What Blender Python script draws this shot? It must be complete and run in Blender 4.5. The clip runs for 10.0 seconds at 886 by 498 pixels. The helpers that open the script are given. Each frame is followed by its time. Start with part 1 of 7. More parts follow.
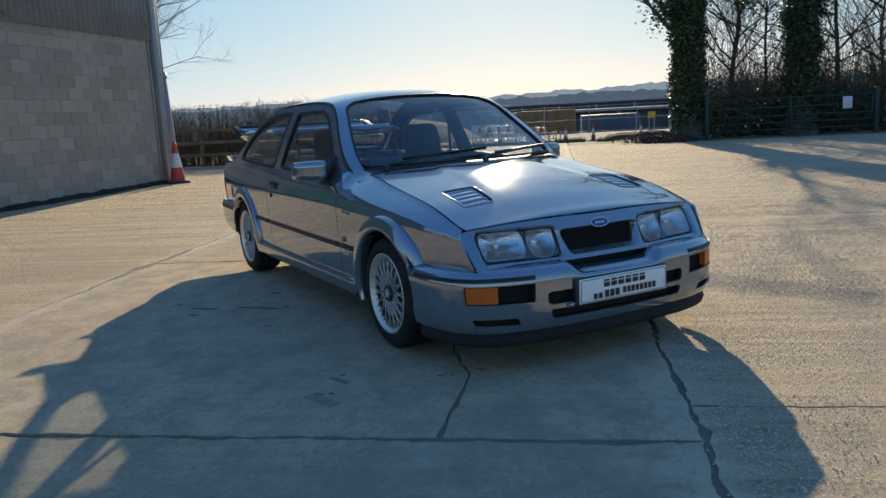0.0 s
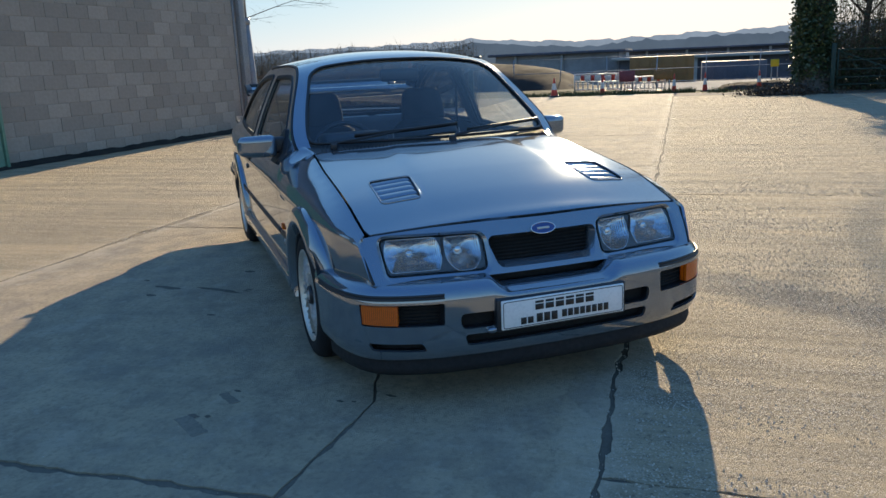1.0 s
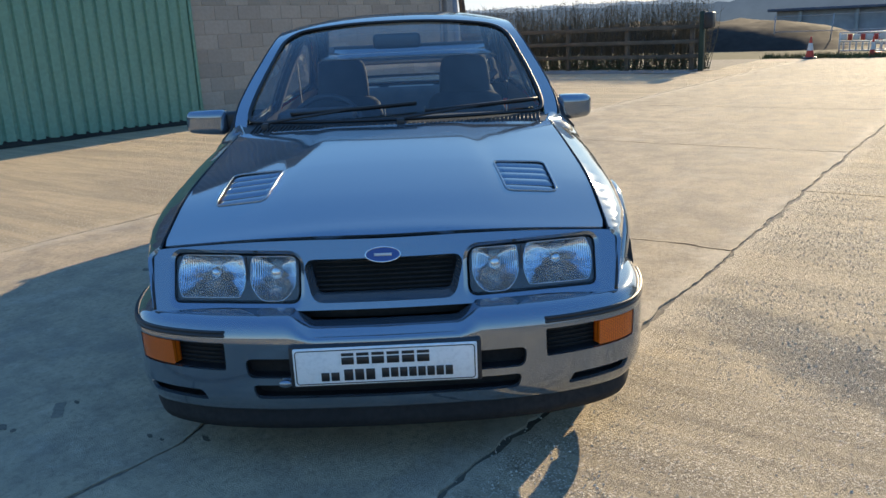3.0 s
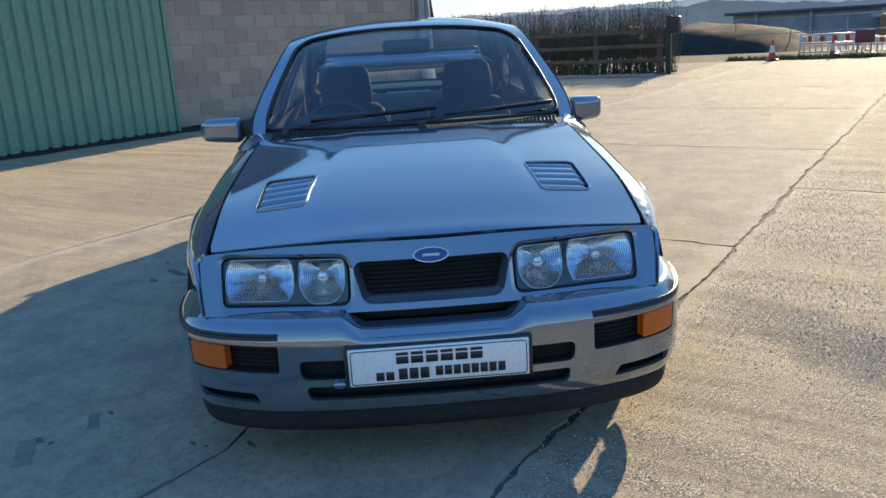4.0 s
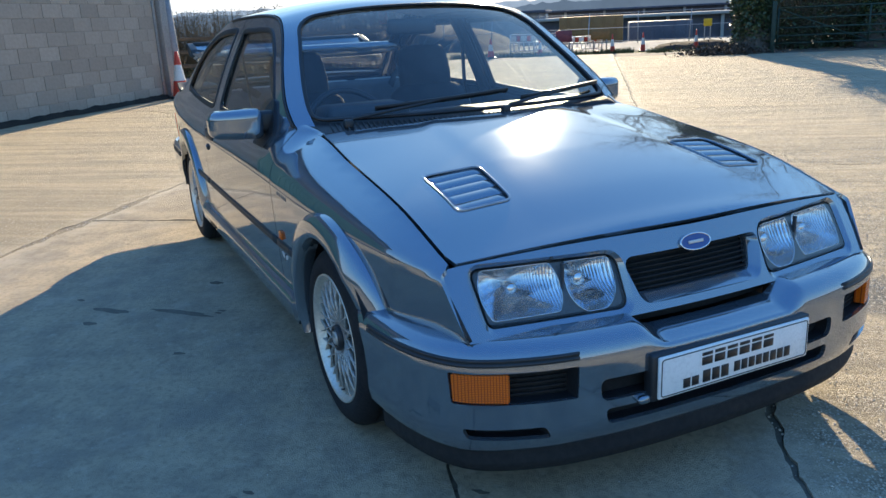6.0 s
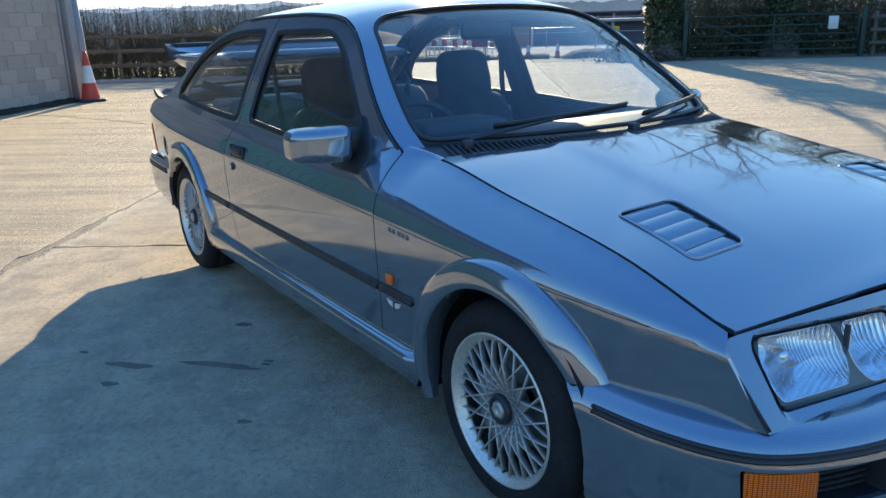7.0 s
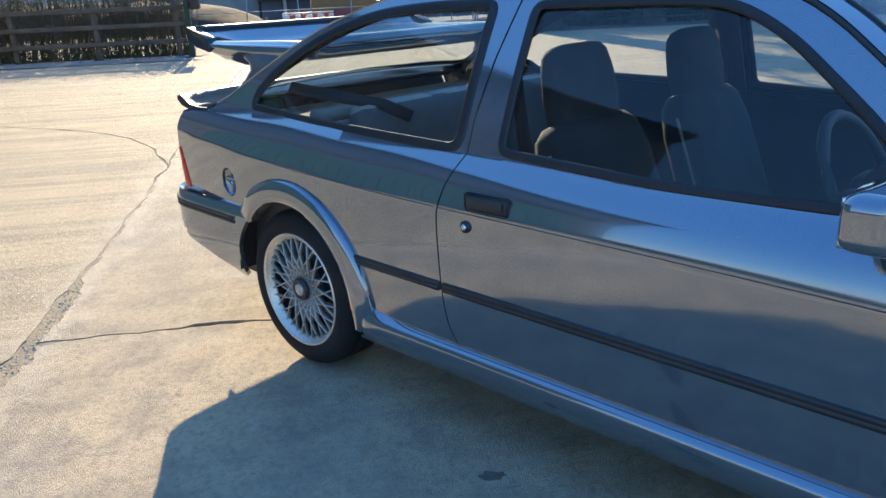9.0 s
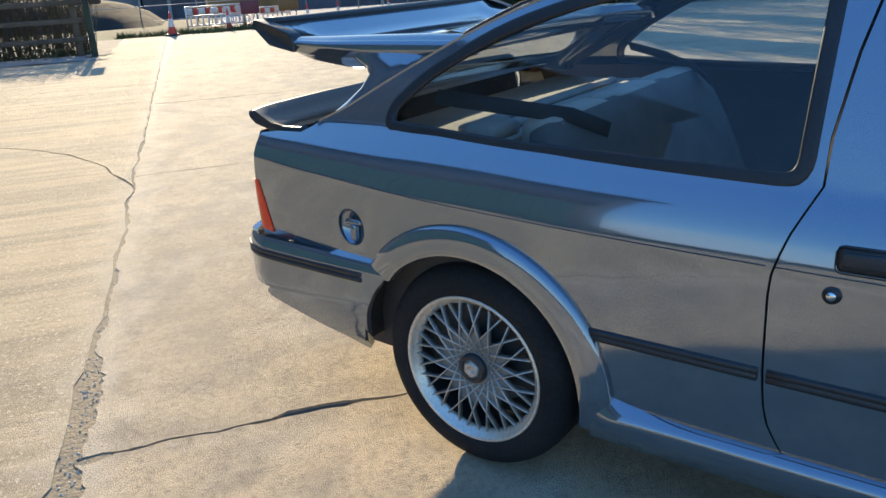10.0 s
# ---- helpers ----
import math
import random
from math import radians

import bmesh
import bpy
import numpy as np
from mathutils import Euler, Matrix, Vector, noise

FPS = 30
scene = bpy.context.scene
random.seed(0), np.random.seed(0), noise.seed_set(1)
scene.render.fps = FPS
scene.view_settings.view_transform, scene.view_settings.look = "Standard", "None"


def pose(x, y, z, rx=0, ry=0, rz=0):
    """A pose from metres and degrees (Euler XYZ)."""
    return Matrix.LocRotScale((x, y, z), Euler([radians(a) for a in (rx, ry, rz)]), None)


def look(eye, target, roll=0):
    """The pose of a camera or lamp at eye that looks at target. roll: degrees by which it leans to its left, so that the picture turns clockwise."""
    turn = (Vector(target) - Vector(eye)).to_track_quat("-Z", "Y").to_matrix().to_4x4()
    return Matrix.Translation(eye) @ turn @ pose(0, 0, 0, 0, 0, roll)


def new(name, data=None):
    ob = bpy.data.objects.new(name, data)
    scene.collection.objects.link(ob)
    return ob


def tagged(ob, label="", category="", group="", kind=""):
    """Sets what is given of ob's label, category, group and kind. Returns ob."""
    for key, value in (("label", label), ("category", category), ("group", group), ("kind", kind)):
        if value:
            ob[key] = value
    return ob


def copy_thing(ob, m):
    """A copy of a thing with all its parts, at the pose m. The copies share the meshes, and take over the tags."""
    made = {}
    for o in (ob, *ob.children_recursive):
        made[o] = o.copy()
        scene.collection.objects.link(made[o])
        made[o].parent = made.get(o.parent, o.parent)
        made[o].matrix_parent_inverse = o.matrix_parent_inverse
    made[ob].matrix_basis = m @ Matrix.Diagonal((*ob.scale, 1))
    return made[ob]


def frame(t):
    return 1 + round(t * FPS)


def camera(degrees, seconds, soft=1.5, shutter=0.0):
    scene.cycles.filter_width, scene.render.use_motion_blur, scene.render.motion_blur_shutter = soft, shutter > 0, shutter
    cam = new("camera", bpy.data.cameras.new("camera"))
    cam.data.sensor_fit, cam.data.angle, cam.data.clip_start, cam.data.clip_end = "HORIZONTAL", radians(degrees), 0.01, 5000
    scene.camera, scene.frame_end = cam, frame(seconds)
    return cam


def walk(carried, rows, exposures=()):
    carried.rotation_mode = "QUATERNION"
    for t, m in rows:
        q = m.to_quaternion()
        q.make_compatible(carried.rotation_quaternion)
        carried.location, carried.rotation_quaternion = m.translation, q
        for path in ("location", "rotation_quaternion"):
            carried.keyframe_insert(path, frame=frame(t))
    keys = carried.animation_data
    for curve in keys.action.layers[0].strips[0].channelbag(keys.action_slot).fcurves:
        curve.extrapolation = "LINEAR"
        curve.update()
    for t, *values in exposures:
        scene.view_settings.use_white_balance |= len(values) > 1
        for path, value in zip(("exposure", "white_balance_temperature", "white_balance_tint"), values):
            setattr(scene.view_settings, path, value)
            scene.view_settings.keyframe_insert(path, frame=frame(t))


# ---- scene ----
cam = camera(59.0, 10.0)
PATH = [
    (0, (-2.425, -2.74, 1.175), (-1.492, -1.003, 0.838), -3.0),
    (0.5, (-1.922, -2.653, 1.256), (-1.114, -0.868, 0.852), -2.7),
    (1, (-1.377, -2.538, 1.279), (-0.731, -0.703, 0.817), -2.5),
    (1.5, (-0.815, -2.406, 1.27), (-0.357, -0.528, 0.756), -2.1),
    (2, (-0.402, -2.217, 1.271), (-0.141, -0.31, 0.727), -2.0),
    (2.5, (-0.04, -2.086, 1.275), (0.057, -0.168, 0.717), -2.1),
    (2.7, (0.075, -2.066, 1.261), (0.127, -0.142, 0.717), -2.1),
    (3.25, (0.19, -2.055, 1.268), (0.185, -0.128, 0.731), -2.8),
    (3.8, (0.04, -2.079, 1.278), (0.091, -0.153, 0.744), -3.3),
    (4, (-0.072, -2.093, 1.263), (0.021, -0.165, 0.739), -3.3),
    (4.5, (-0.459, -2.09, 1.251), (-0.206, -0.178, 0.723), -3.4),
    (5, (-0.832, -1.956, 1.235), (-0.392, -0.081, 0.695), -3.5),
    (5.2, (-0.999, -1.841, 1.223), (-0.447, 0.002, 0.676), -3.2),
    (6.3, (-1.631, -1.172, 1.245), (-0.744, 0.531, 0.685), -2.6),
    (6.5, (-1.722, -1.01, 1.249), (-0.782, 0.664, 0.688), -2.4),
    (7, (-1.939, -0.603, 1.262), (-0.892, 1.007, 0.702), -1.6),
    (7.5, (-2.077, -0.137, 1.273), (-0.948, 1.414, 0.705), -1.5),
    (8, (-2.196, 0.35, 1.255), (-0.989, 1.84, 0.687), -1.1),
    (8.5, (-2.3, 0.839, 1.268), (-1.013, 2.25, 0.674), -1.5),
    (9, (-2.325, 1.37, 1.289), (-0.97, 2.697, 0.653), -2.4),
    (9.5, (-2.384, 1.929, 1.277), (-0.937, 3.152, 0.636), -2.4),
    (10, (-2.333, 2.5, 1.283), (-0.824, 3.63, 0.612), -3.4),
]
walk(cam, [(t, look(eye, target, roll)) for t, eye, target, roll in PATH], exposures=[(0.0, 0.87, 6850, 10), (1.5, 1.12, 6750, 10), (2.5, 1.26, 6850, 10), (5.0, 1.42, 6500, 10), (6.5, 1.60, 6400, 9), (7.5, 1.70, 6200, 9), (8.5, 1.80, 6250, 10), (9.0, 1.80, 6400, 11), (10.0, 1.62, 6600, 10)])

# ---- light ----
SUN_AZ, SUN_EL = math.degrees(math.atan2(2.45, 1.65)), 19.0
world = bpy.data.worlds.new("sky")
scene.world = world
world.use_nodes = True
wn = world.node_tree.nodes
sky = wn.new("ShaderNodeTexSky")
sky.sky_type, sky.sun_disc = "NISHITA", False
sky.sun_elevation, sky.sun_rotation = radians(SUN_EL), radians(90 - SUN_AZ)
sky.altitude, sky.air_density, sky.dust_density, sky.ozone_density = 60, 1.0, 0.2, 1.0
# deep blue overhead, pale and warm towards the low sun
bands = wn.new("ShaderNodeSeparateColor")
world.node_tree.links.new(sky.outputs[0], bands.inputs[0])
blend = wn.new("ShaderNodeCombineColor")
for k, (power, gain) in enumerate(((0.74, 0.0555), (0.49, 0.121), (0.19, 0.290))):
    up, gained = wn.new("ShaderNodeMath"), wn.new("ShaderNodeMath")
    up.operation, up.inputs[1].default_value = "POWER", power
    gained.operation, gained.inputs[1].default_value = "MULTIPLY", gain
    world.node_tree.links.new(bands.outputs[k], up.inputs[0])
    world.node_tree.links.new(up.outputs[0], gained.inputs[0])
    world.node_tree.links.new(gained.outputs[0], blend.inputs[k])
world.node_tree.links.new(blend.outputs[0], wn["Background"].inputs[0])
wn["Background"].inputs[1].default_value = 1.08
sun = new("sun", bpy.data.lights.new("sun", "SUN"))
sun.data.energy, sun.data.angle, sun.data.color = 3.6, radians(0.55), (1.0, 0.83, 0.57)
sun_dir = Vector((1.65, 2.45, math.hypot(1.65, 2.45) * math.tan(radians(SUN_EL)))).normalized()
sun.matrix_world = look(sun_dir * 60, (0, 0, 0))


# ---- materials ----
def nodes_of(name):
    m = bpy.data.materials.new(name)
    m.use_nodes = True
    return m, m.node_tree, m.node_tree.nodes["Principled BSDF"]


def noise_at(nt, coord, scale, detail=4.0, rough=0.55):
    n = nt.nodes.new("ShaderNodeTexNoise")
    n.inputs["Scale"].default_value, n.inputs["Detail"].default_value, n.inputs["Roughness"].default_value = scale, detail, rough
    nt.links.new(coord, n.inputs["Vector"])
    return n.outputs["Fac"]


def mixed(nt, fac, a, b, mode="MIX"):
    m = nt.nodes.new("ShaderNodeMix")
    m.data_type, m.blend_type = "RGBA", mode
    for sock, value in ((m.inputs[0], fac), (m.inputs[6], a), (m.inputs[7], b)):
        if isinstance(value, bpy.types.NodeSocket):
            nt.links.new(value, sock)
        else:
            sock.default_value = value if isinstance(value, float) else (*value[:3], 1)
    return m.outputs[2]


def ramp(nt, fac, lo, hi, a=0.0, b=1.0):
    r = nt.nodes.new("ShaderNodeMapRange")
    r.inputs[1].default_value, r.inputs[2].default_value, r.inputs[3].default_value, r.inputs[4].default_value = lo, hi, a, b
    nt.links.new(fac, r.inputs[0])
    return r.outputs[0]


def bumped(nt, bsdf, height, strength, distance=0.01):
    b = nt.nodes.new("ShaderNodeBump")
    b.inputs["Strength"].default_value, b.inputs["Distance"].default_value = strength, distance
    nt.links.new(height, b.inputs["Height"])
    nt.links.new(b.outputs[0], bsdf.inputs["Normal"])


def surf(name, a, b, big=1.5, fine=40.0, rough=0.6, metal=0.0, bump=0.15, dist=0.004, spots=0.0, coat=0.0, spec=0.5, vary=0.0, wobble=0.1):
    """A surface of two tones at two scales, with fine relief; vary: brightness from piece to piece."""
    m, nt, bsdf = nodes_of(name)
    co = nt.nodes.new("ShaderNodeTexCoord").outputs["Object"]
    n1, n2 = noise_at(nt, co, big), noise_at(nt, co, fine)
    col = mixed(nt, ramp(nt, n1, 0.35, 0.65), a, b)
    col = mixed(nt, ramp(nt, n2, 0.3, 0.7, 0.0, 0.45), col, [c * 0.6 for c in a])
    if spots:
        col = mixed(nt, ramp(nt, noise_at(nt, co, big * 7, 2.0), 0.62, 0.72, 0.0, spots), col, [c * 0.4 for c in a])
    if vary:
        info = nt.nodes.new("ShaderNodeObjectInfo").outputs["Random"]
        geo = nt.nodes.new("ShaderNodeNewGeometry").outputs["Random Per Island"]
        both = nt.nodes.new("ShaderNodeMath")
        both.operation = "FRACT"
        add = nt.nodes.new("ShaderNodeMath")
        nt.links.new(info, add.inputs[0]), nt.links.new(geo, add.inputs[1]), nt.links.new(add.outputs[0], both.inputs[0])
        col = mixed(nt, ramp(nt, both.outputs[0], 0, 1, 0.0, vary), col, [c * 0.35 for c in a])
    nt.links.new(col, bsdf.inputs["Base Color"])
    nt.links.new(ramp(nt, n2, 0.2, 0.8, max(0.0, rough - wobble), min(1.0, rough + wobble)), bsdf.inputs["Roughness"])
    bsdf.inputs["Metallic"].default_value = metal
    bsdf.inputs["Specular IOR Level"].default_value = spec
    bsdf.inputs["Coat Weight"].default_value, bsdf.inputs["Coat Roughness"].default_value = coat, 0.04
    if bump:
        bumped(nt, bsdf, n2, bump, dist)
    return m


def paint_material():
    m, nt, bsdf = nodes_of("silver_blue_paint")
    co = nt.nodes.new("ShaderNodeTexCoord").outputs["Object"]
    flake, dust = noise_at(nt, co, 1800.0, 1.0), noise_at(nt, co, 2.2, 5.0)
    col = mixed(nt, ramp(nt, flake, 0.3, 0.7), (0.192, 0.231, 0.275), (0.262, 0.306, 0.350))
    col = mixed(nt, ramp(nt, dust, 0.5, 0.8, 0.0, 0.16), col, (0.30, 0.29, 0.26))
    nt.links.new(col, bsdf.inputs["Base Color"])
    bsdf.inputs["Metallic"].default_value, bsdf.inputs["Specular IOR Level"].default_value = 0.78, 0.2
    nt.links.new(ramp(nt, dust, 0.3, 0.8, 0.090, 0.120), bsdf.inputs["Roughness"])
    bsdf.inputs["Coat Weight"].default_value, bsdf.inputs["Coat IOR"].default_value = 1.0, 1.62
    nt.links.new(ramp(nt, noise_at(nt, co, 9.0, 6.0), 0.35, 0.8, 0.012, 0.035), bsdf.inputs["Coat Roughness"])
    return m


def ribbed_mirror():
    """Bright reflector; the play of the lamp glass's vertical ribs is put into its colour and bumps."""
    m, nt, bsdf = nodes_of("lamp_reflector")
    co = nt.nodes.new("ShaderNodeTexCoord").outputs["Object"]
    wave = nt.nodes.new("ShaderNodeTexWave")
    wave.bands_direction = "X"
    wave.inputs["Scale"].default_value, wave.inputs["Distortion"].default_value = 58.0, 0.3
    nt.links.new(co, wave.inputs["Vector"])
    # flutes bend what the dish mirrors; its stepped facets break it up
    facet = nt.nodes.new("ShaderNodeTexVoronoi")
    facet.feature, facet.inputs["Scale"].default_value = "F1", 17.0
    nt.links.new(co, facet.inputs["Vector"])
    blend_ = nt.nodes.new("ShaderNodeMath")
    blend_.operation, blend_.inputs[1].default_value = "MULTIPLY_ADD", 3.0
    nt.links.new(facet.outputs["Distance"], blend_.inputs[0]), nt.links.new(wave.outputs["Fac"], blend_.inputs[2])
    # dark stripes painted in the colour stand in for reflections between the ribs
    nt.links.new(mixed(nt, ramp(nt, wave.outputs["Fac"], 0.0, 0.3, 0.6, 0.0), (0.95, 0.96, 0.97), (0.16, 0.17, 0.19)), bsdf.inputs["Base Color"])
    bsdf.inputs["Metallic"].default_value, bsdf.inputs["Roughness"].default_value = 1.0, 0.03
    bumped(nt, bsdf, blend_.outputs[0], 0.8, 0.004)
    return m


def ribbed_amber():
    """Orange lamp plastic with a fine moulded grid."""
    m, nt, bsdf = nodes_of("amber_plastic")
    co = nt.nodes.new("ShaderNodeTexCoord").outputs["Object"]
    cells = nt.nodes.new("ShaderNodeTexBrick")
    cells.offset, cells.inputs["Scale"].default_value = 0.0, 34.0
    cells.inputs["Brick Width"].default_value, cells.inputs["Row Height"].default_value = 0.22, 0.16
    cells.inputs["Mortar Size"].default_value, cells.inputs["Mortar Smooth"].default_value = 0.035, 0.6
    flat = nt.nodes.new("ShaderNodeMapping")
    flat.inputs["Rotation"].default_value = (radians(90), 0, 0)
    nt.links.new(co, flat.inputs["Vector"]), nt.links.new(flat.outputs[0], cells.inputs["Vector"])
    nt.links.new(mixed(nt, cells.outputs["Fac"], (0.88, 0.17, 0.005), (0.33, 0.045, 0.003)), bsdf.inputs["Base Color"])
    bsdf.inputs["Roughness"].default_value, bsdf.inputs["Coat Weight"].default_value = 0.25, 0.2
    bumped(nt, bsdf, cells.outputs["Fac"], 0.5, 0.002)
    return m


def glass_material(name, tint, gloss=0.02):
    m = bpy.data.materials.new(name)
    m.use_nodes = True
    nt = m.node_tree
    nt.nodes.clear()
    out, mix = nt.nodes.new("ShaderNodeOutputMaterial"), nt.nodes.new("ShaderNodeMixShader")
    tr, gl, lw = nt.nodes.new("ShaderNodeBsdfTransparent"), nt.nodes.new("ShaderNodeBsdfGlossy"), nt.nodes.new("ShaderNodeLayerWeight")
    tr.inputs[0].default_value = (*tint, 1)
    gl.inputs["Roughness"].default_value = gloss
    power, scale = nt.nodes.new("ShaderNodeMath"), nt.nodes.new("ShaderNodeMath")
    power.operation, power.inputs[1].default_value = "POWER", 3.2
    scale.operation, scale.inputs[1].default_value, scale.inputs[2].default_value = "MULTIPLY_ADD", 0.85, 0.05
    nt.links.new(lw.outputs["Facing"], power.inputs[0]), nt.links.new(power.outputs[0], scale.inputs[0])
    nt.links.new(scale.outputs[0], mix.inputs[0])
    nt.links.new(tr.outputs[0], mix.inputs[1]), nt.links.new(gl.outputs[0], mix.inputs[2])
    nt.links.new(mix.outputs[0], out.inputs[0])
    return m


def concrete_material():
    """Weathered yard concrete: warm mottling, exposed grit, and tamping ridges on the outer pours."""
    m, nt, bsdf = nodes_of("yard_concrete")
    tc = nt.nodes.new("ShaderNodeTexCoord")
    turn = nt.nodes.new("ShaderNodeMapping")
    turn.inputs["Rotation"].default_value = (0, 0, radians(-53.5))
    nt.links.new(tc.outputs["Object"], turn.inputs["Vector"])
    co = turn.outputs[0]
    big, mid, fine = noise_at(nt, co, 0.5, 5.0), noise_at(nt, co, 3.4, 7.0, 0.68), noise_at(nt, co, 38.0, 5.0, 0.7)
    col = mixed(nt, ramp(nt, big, 0.35, 0.68), (0.60, 0.475, 0.315), (0.45, 0.36, 0.245))
    col = mixed(nt, ramp(nt, mid, 0.42, 0.68, 0.0, 0.8), col, (0.29, 0.245, 0.19))
    col = mixed(nt, ramp(nt, fine, 0.48, 0.72, 0.0, 0.55), col, (0.17, 0.145, 0.115))
    col = mixed(nt, ramp(nt, noise_at(nt, co, 1.3, 4.0, 0.6), 0.62, 0.74, 0.0, 0.45), col, (0.15, 0.135, 0.115))
    col = mixed(nt, ramp(nt, noise_at(nt, co, 2.1, 6.0, 0.65), 0.54, 0.66, 0.0, 0.5), col, (0.62, 0.52, 0.385))
    col = mixed(nt, ramp(nt, noise_at(nt, co, 13.0, 5.0, 0.7), 0.56, 0.70, 0.0, 0.45), col, (0.66, 0.565, 0.43))
    col = mixed(nt, ramp(nt, noise_at(nt, co, 24.0, 4.0, 0.75), 0.58, 0.72, 0.0, 0.5), col, (0.20, 0.17, 0.13))
    col = mixed(nt, ramp(nt, noise_at(nt, co, 0.85, 6.0, 0.7), 0.50, 0.62, 0.0, 0.38), col, (0.34, 0.295, 0.235))
    info = nt.nodes.new("ShaderNodeObjectInfo").outputs["Random"]
    col = mixed(nt, ramp(nt, info, 0, 1, 0.0, 0.18), col, (0.28, 0.24, 0.19))
    bsdf.inputs["Roughness"].default_value, bsdf.inputs["Specular IOR Level"].default_value = 0.82, 0.16
    split = nt.nodes.new("ShaderNodeSeparateXYZ")
    nt.links.new(co, split.inputs[0])
    outer, barn_side = ramp(nt, split.outputs[1], -0.1, -0.3), ramp(nt, split.outputs[1], 3.8, 3.95)
    squeeze = nt.nodes.new("ShaderNodeMapping")
    squeeze.inputs["Scale"].default_value = (9.0, 0.8, 1.0)
    nt.links.new(co, squeeze.inputs["Vector"])
    ridge = noise_at(nt, squeeze.outputs[0], 1.5, 6.0, 0.62)

    def op(kind, a, b, c=None):
        n = nt.nodes.new("ShaderNodeMath")
        n.operation = kind
        for sock, value in zip(n.inputs, (a, b, c)):
            if isinstance(value, bpy.types.NodeSocket):
                nt.links.new(value, sock)
            elif value is not None:
                sock.default_value = value
        return n.outputs[0]

    rough = op("MAXIMUM", outer, op("MULTIPLY", barn_side, 0.9))
    pitted = op("MAXIMUM", outer, op("MULTIPLY", barn_side, 0.35))
    col = mixed(nt, op("MULTIPLY", op("MAXIMUM", outer, barn_side), 0.60), col, (0.67, 0.53, 0.335))
    # broad bands left by the tamping beam
    broad = noise_at(nt, squeeze.outputs[0], 0.42, 5.0, 0.6)
    col = mixed(nt, op("MULTIPLY", ramp(nt, broad, 0.44, 0.58), op("MULTIPLY_ADD", op("MAXIMUM", op("MULTIPLY", outer, 0.6), barn_side), 0.48, 0.10)), col, (0.34, 0.28, 0.20))
    # one dark grey patch with a ragged edge
    across = op("MULTIPLY_ADD", op("ADD", split.outputs[1], 1.0), -0.62, op("ADD", split.outputs[0], -1.45))
    reach = op("ADD", op("POWER", op("ABSOLUTE", op("MULTIPLY", across, 3.0), None), 2.0), op("POWER", op("ABSOLUTE", op("MULTIPLY", op("ADD", split.outputs[1], 1.05), 1.25), None), 2.0))
    reach = op("MULTIPLY_ADD", op("ADD", mid, noise_at(nt, co, 7.0, 5.0, 0.7)), 1.6, op("ADD", reach, -1.6))
    col = mixed(nt, ramp(nt, reach, 0.35, 1.15, 0.85, 0.0), col, (0.15, 0.145, 0.135))
    grit = noise_at(nt, co, 190.0, 4.0, 0.7)
    relief = op("MULTIPLY_ADD", grit, op("MULTIPLY_ADD", rough, 2.4, 1.1), op("MULTIPLY", ridge, op("MULTIPLY_ADD", rough, 1.4, 0.6)))
    pebble = nt.nodes.new("ShaderNodeTexVoronoi")
    pebble.inputs["Scale"].default_value = 125.0
    nt.links.new(co, pebble.inputs["Vector"])
    worn = op("MULTIPLY", pitted, ramp(nt, noise_at(nt, squeeze.outputs[0], 0.7, 4.0, 0.6), 0.42, 0.62))
    relief = op("MULTIPLY_ADD", op("SUBTRACT", 1.0, pebble.outputs["Distance"]), op("MULTIPLY", worn, 1.3), relief)
    relief = op("MULTIPLY_ADD", mid, op("MULTIPLY_ADD", rough, 0.8, 0.5), relief)
    col = mixed(nt, op("MULTIPLY", ramp(nt, ridge, 0.46, 0.60), op("MULTIPLY_ADD", pitted, 0.28, 0.12)), col, (0.24, 0.20, 0.155))
    col = mixed(nt, ramp(nt, grit, 0.60, 0.72, 0.0, 0.35), col, (0.12, 0.10, 0.08))
    col = mixed(nt, op("MULTIPLY", ramp(nt, noise_at(nt, co, 62.0, 3.0, 0.6), 0.58, 0.66), op("MULTIPLY_ADD", rough, 0.75, 0.08)), col, (0.76, 0.67, 0.53))
    col = mixed(nt, op("MULTIPLY", ramp(nt, noise_at(nt, co, 47.0, 3.0, 0.65), 0.57, 0.66), op("MULTIPLY_ADD", pitted, 0.55, 0.08)), col, (0.13, 0.11, 0.09))
    pale = ramp(nt, noise_at(nt, pebble.outputs["Position"], 900.0, 0.0), 0.45, 0.60)
    col = mixed(nt, op("MULTIPLY", op("MULTIPLY", worn, pale), ramp(nt, pebble.outputs["Distance"], 0.55, 0.25, 0.0, 0.9)), col, (0.86, 0.77, 0.62))
    col = mixed(nt, op("MULTIPLY", worn, ramp(nt, pebble.outputs["Distance"], 0.45, 0.75, 0.0, 0.3)), col, (0.17, 0.145, 0.115))
    # pale worn arrises beside the two long joints
    for line, reach_ in ((-0.18, 0.16), (3.87, 0.20)):
        away = op("ABSOLUTE", op("SUBTRACT", split.outputs[1], line), None)
        away = op("MULTIPLY_ADD", op("SUBTRACT", noise_at(nt, co, 4.5, 6.0, 0.7), 0.5), 0.9, away)
        col = mixed(nt, ramp(nt, away, 0.0, reach_, 0.40, 0.0), col, (0.72, 0.62, 0.47))
    nt.links.new(col, bsdf.inputs["Base Color"])
    bumped(nt, bsdf, relief, 0.68, 0.016)
    return m


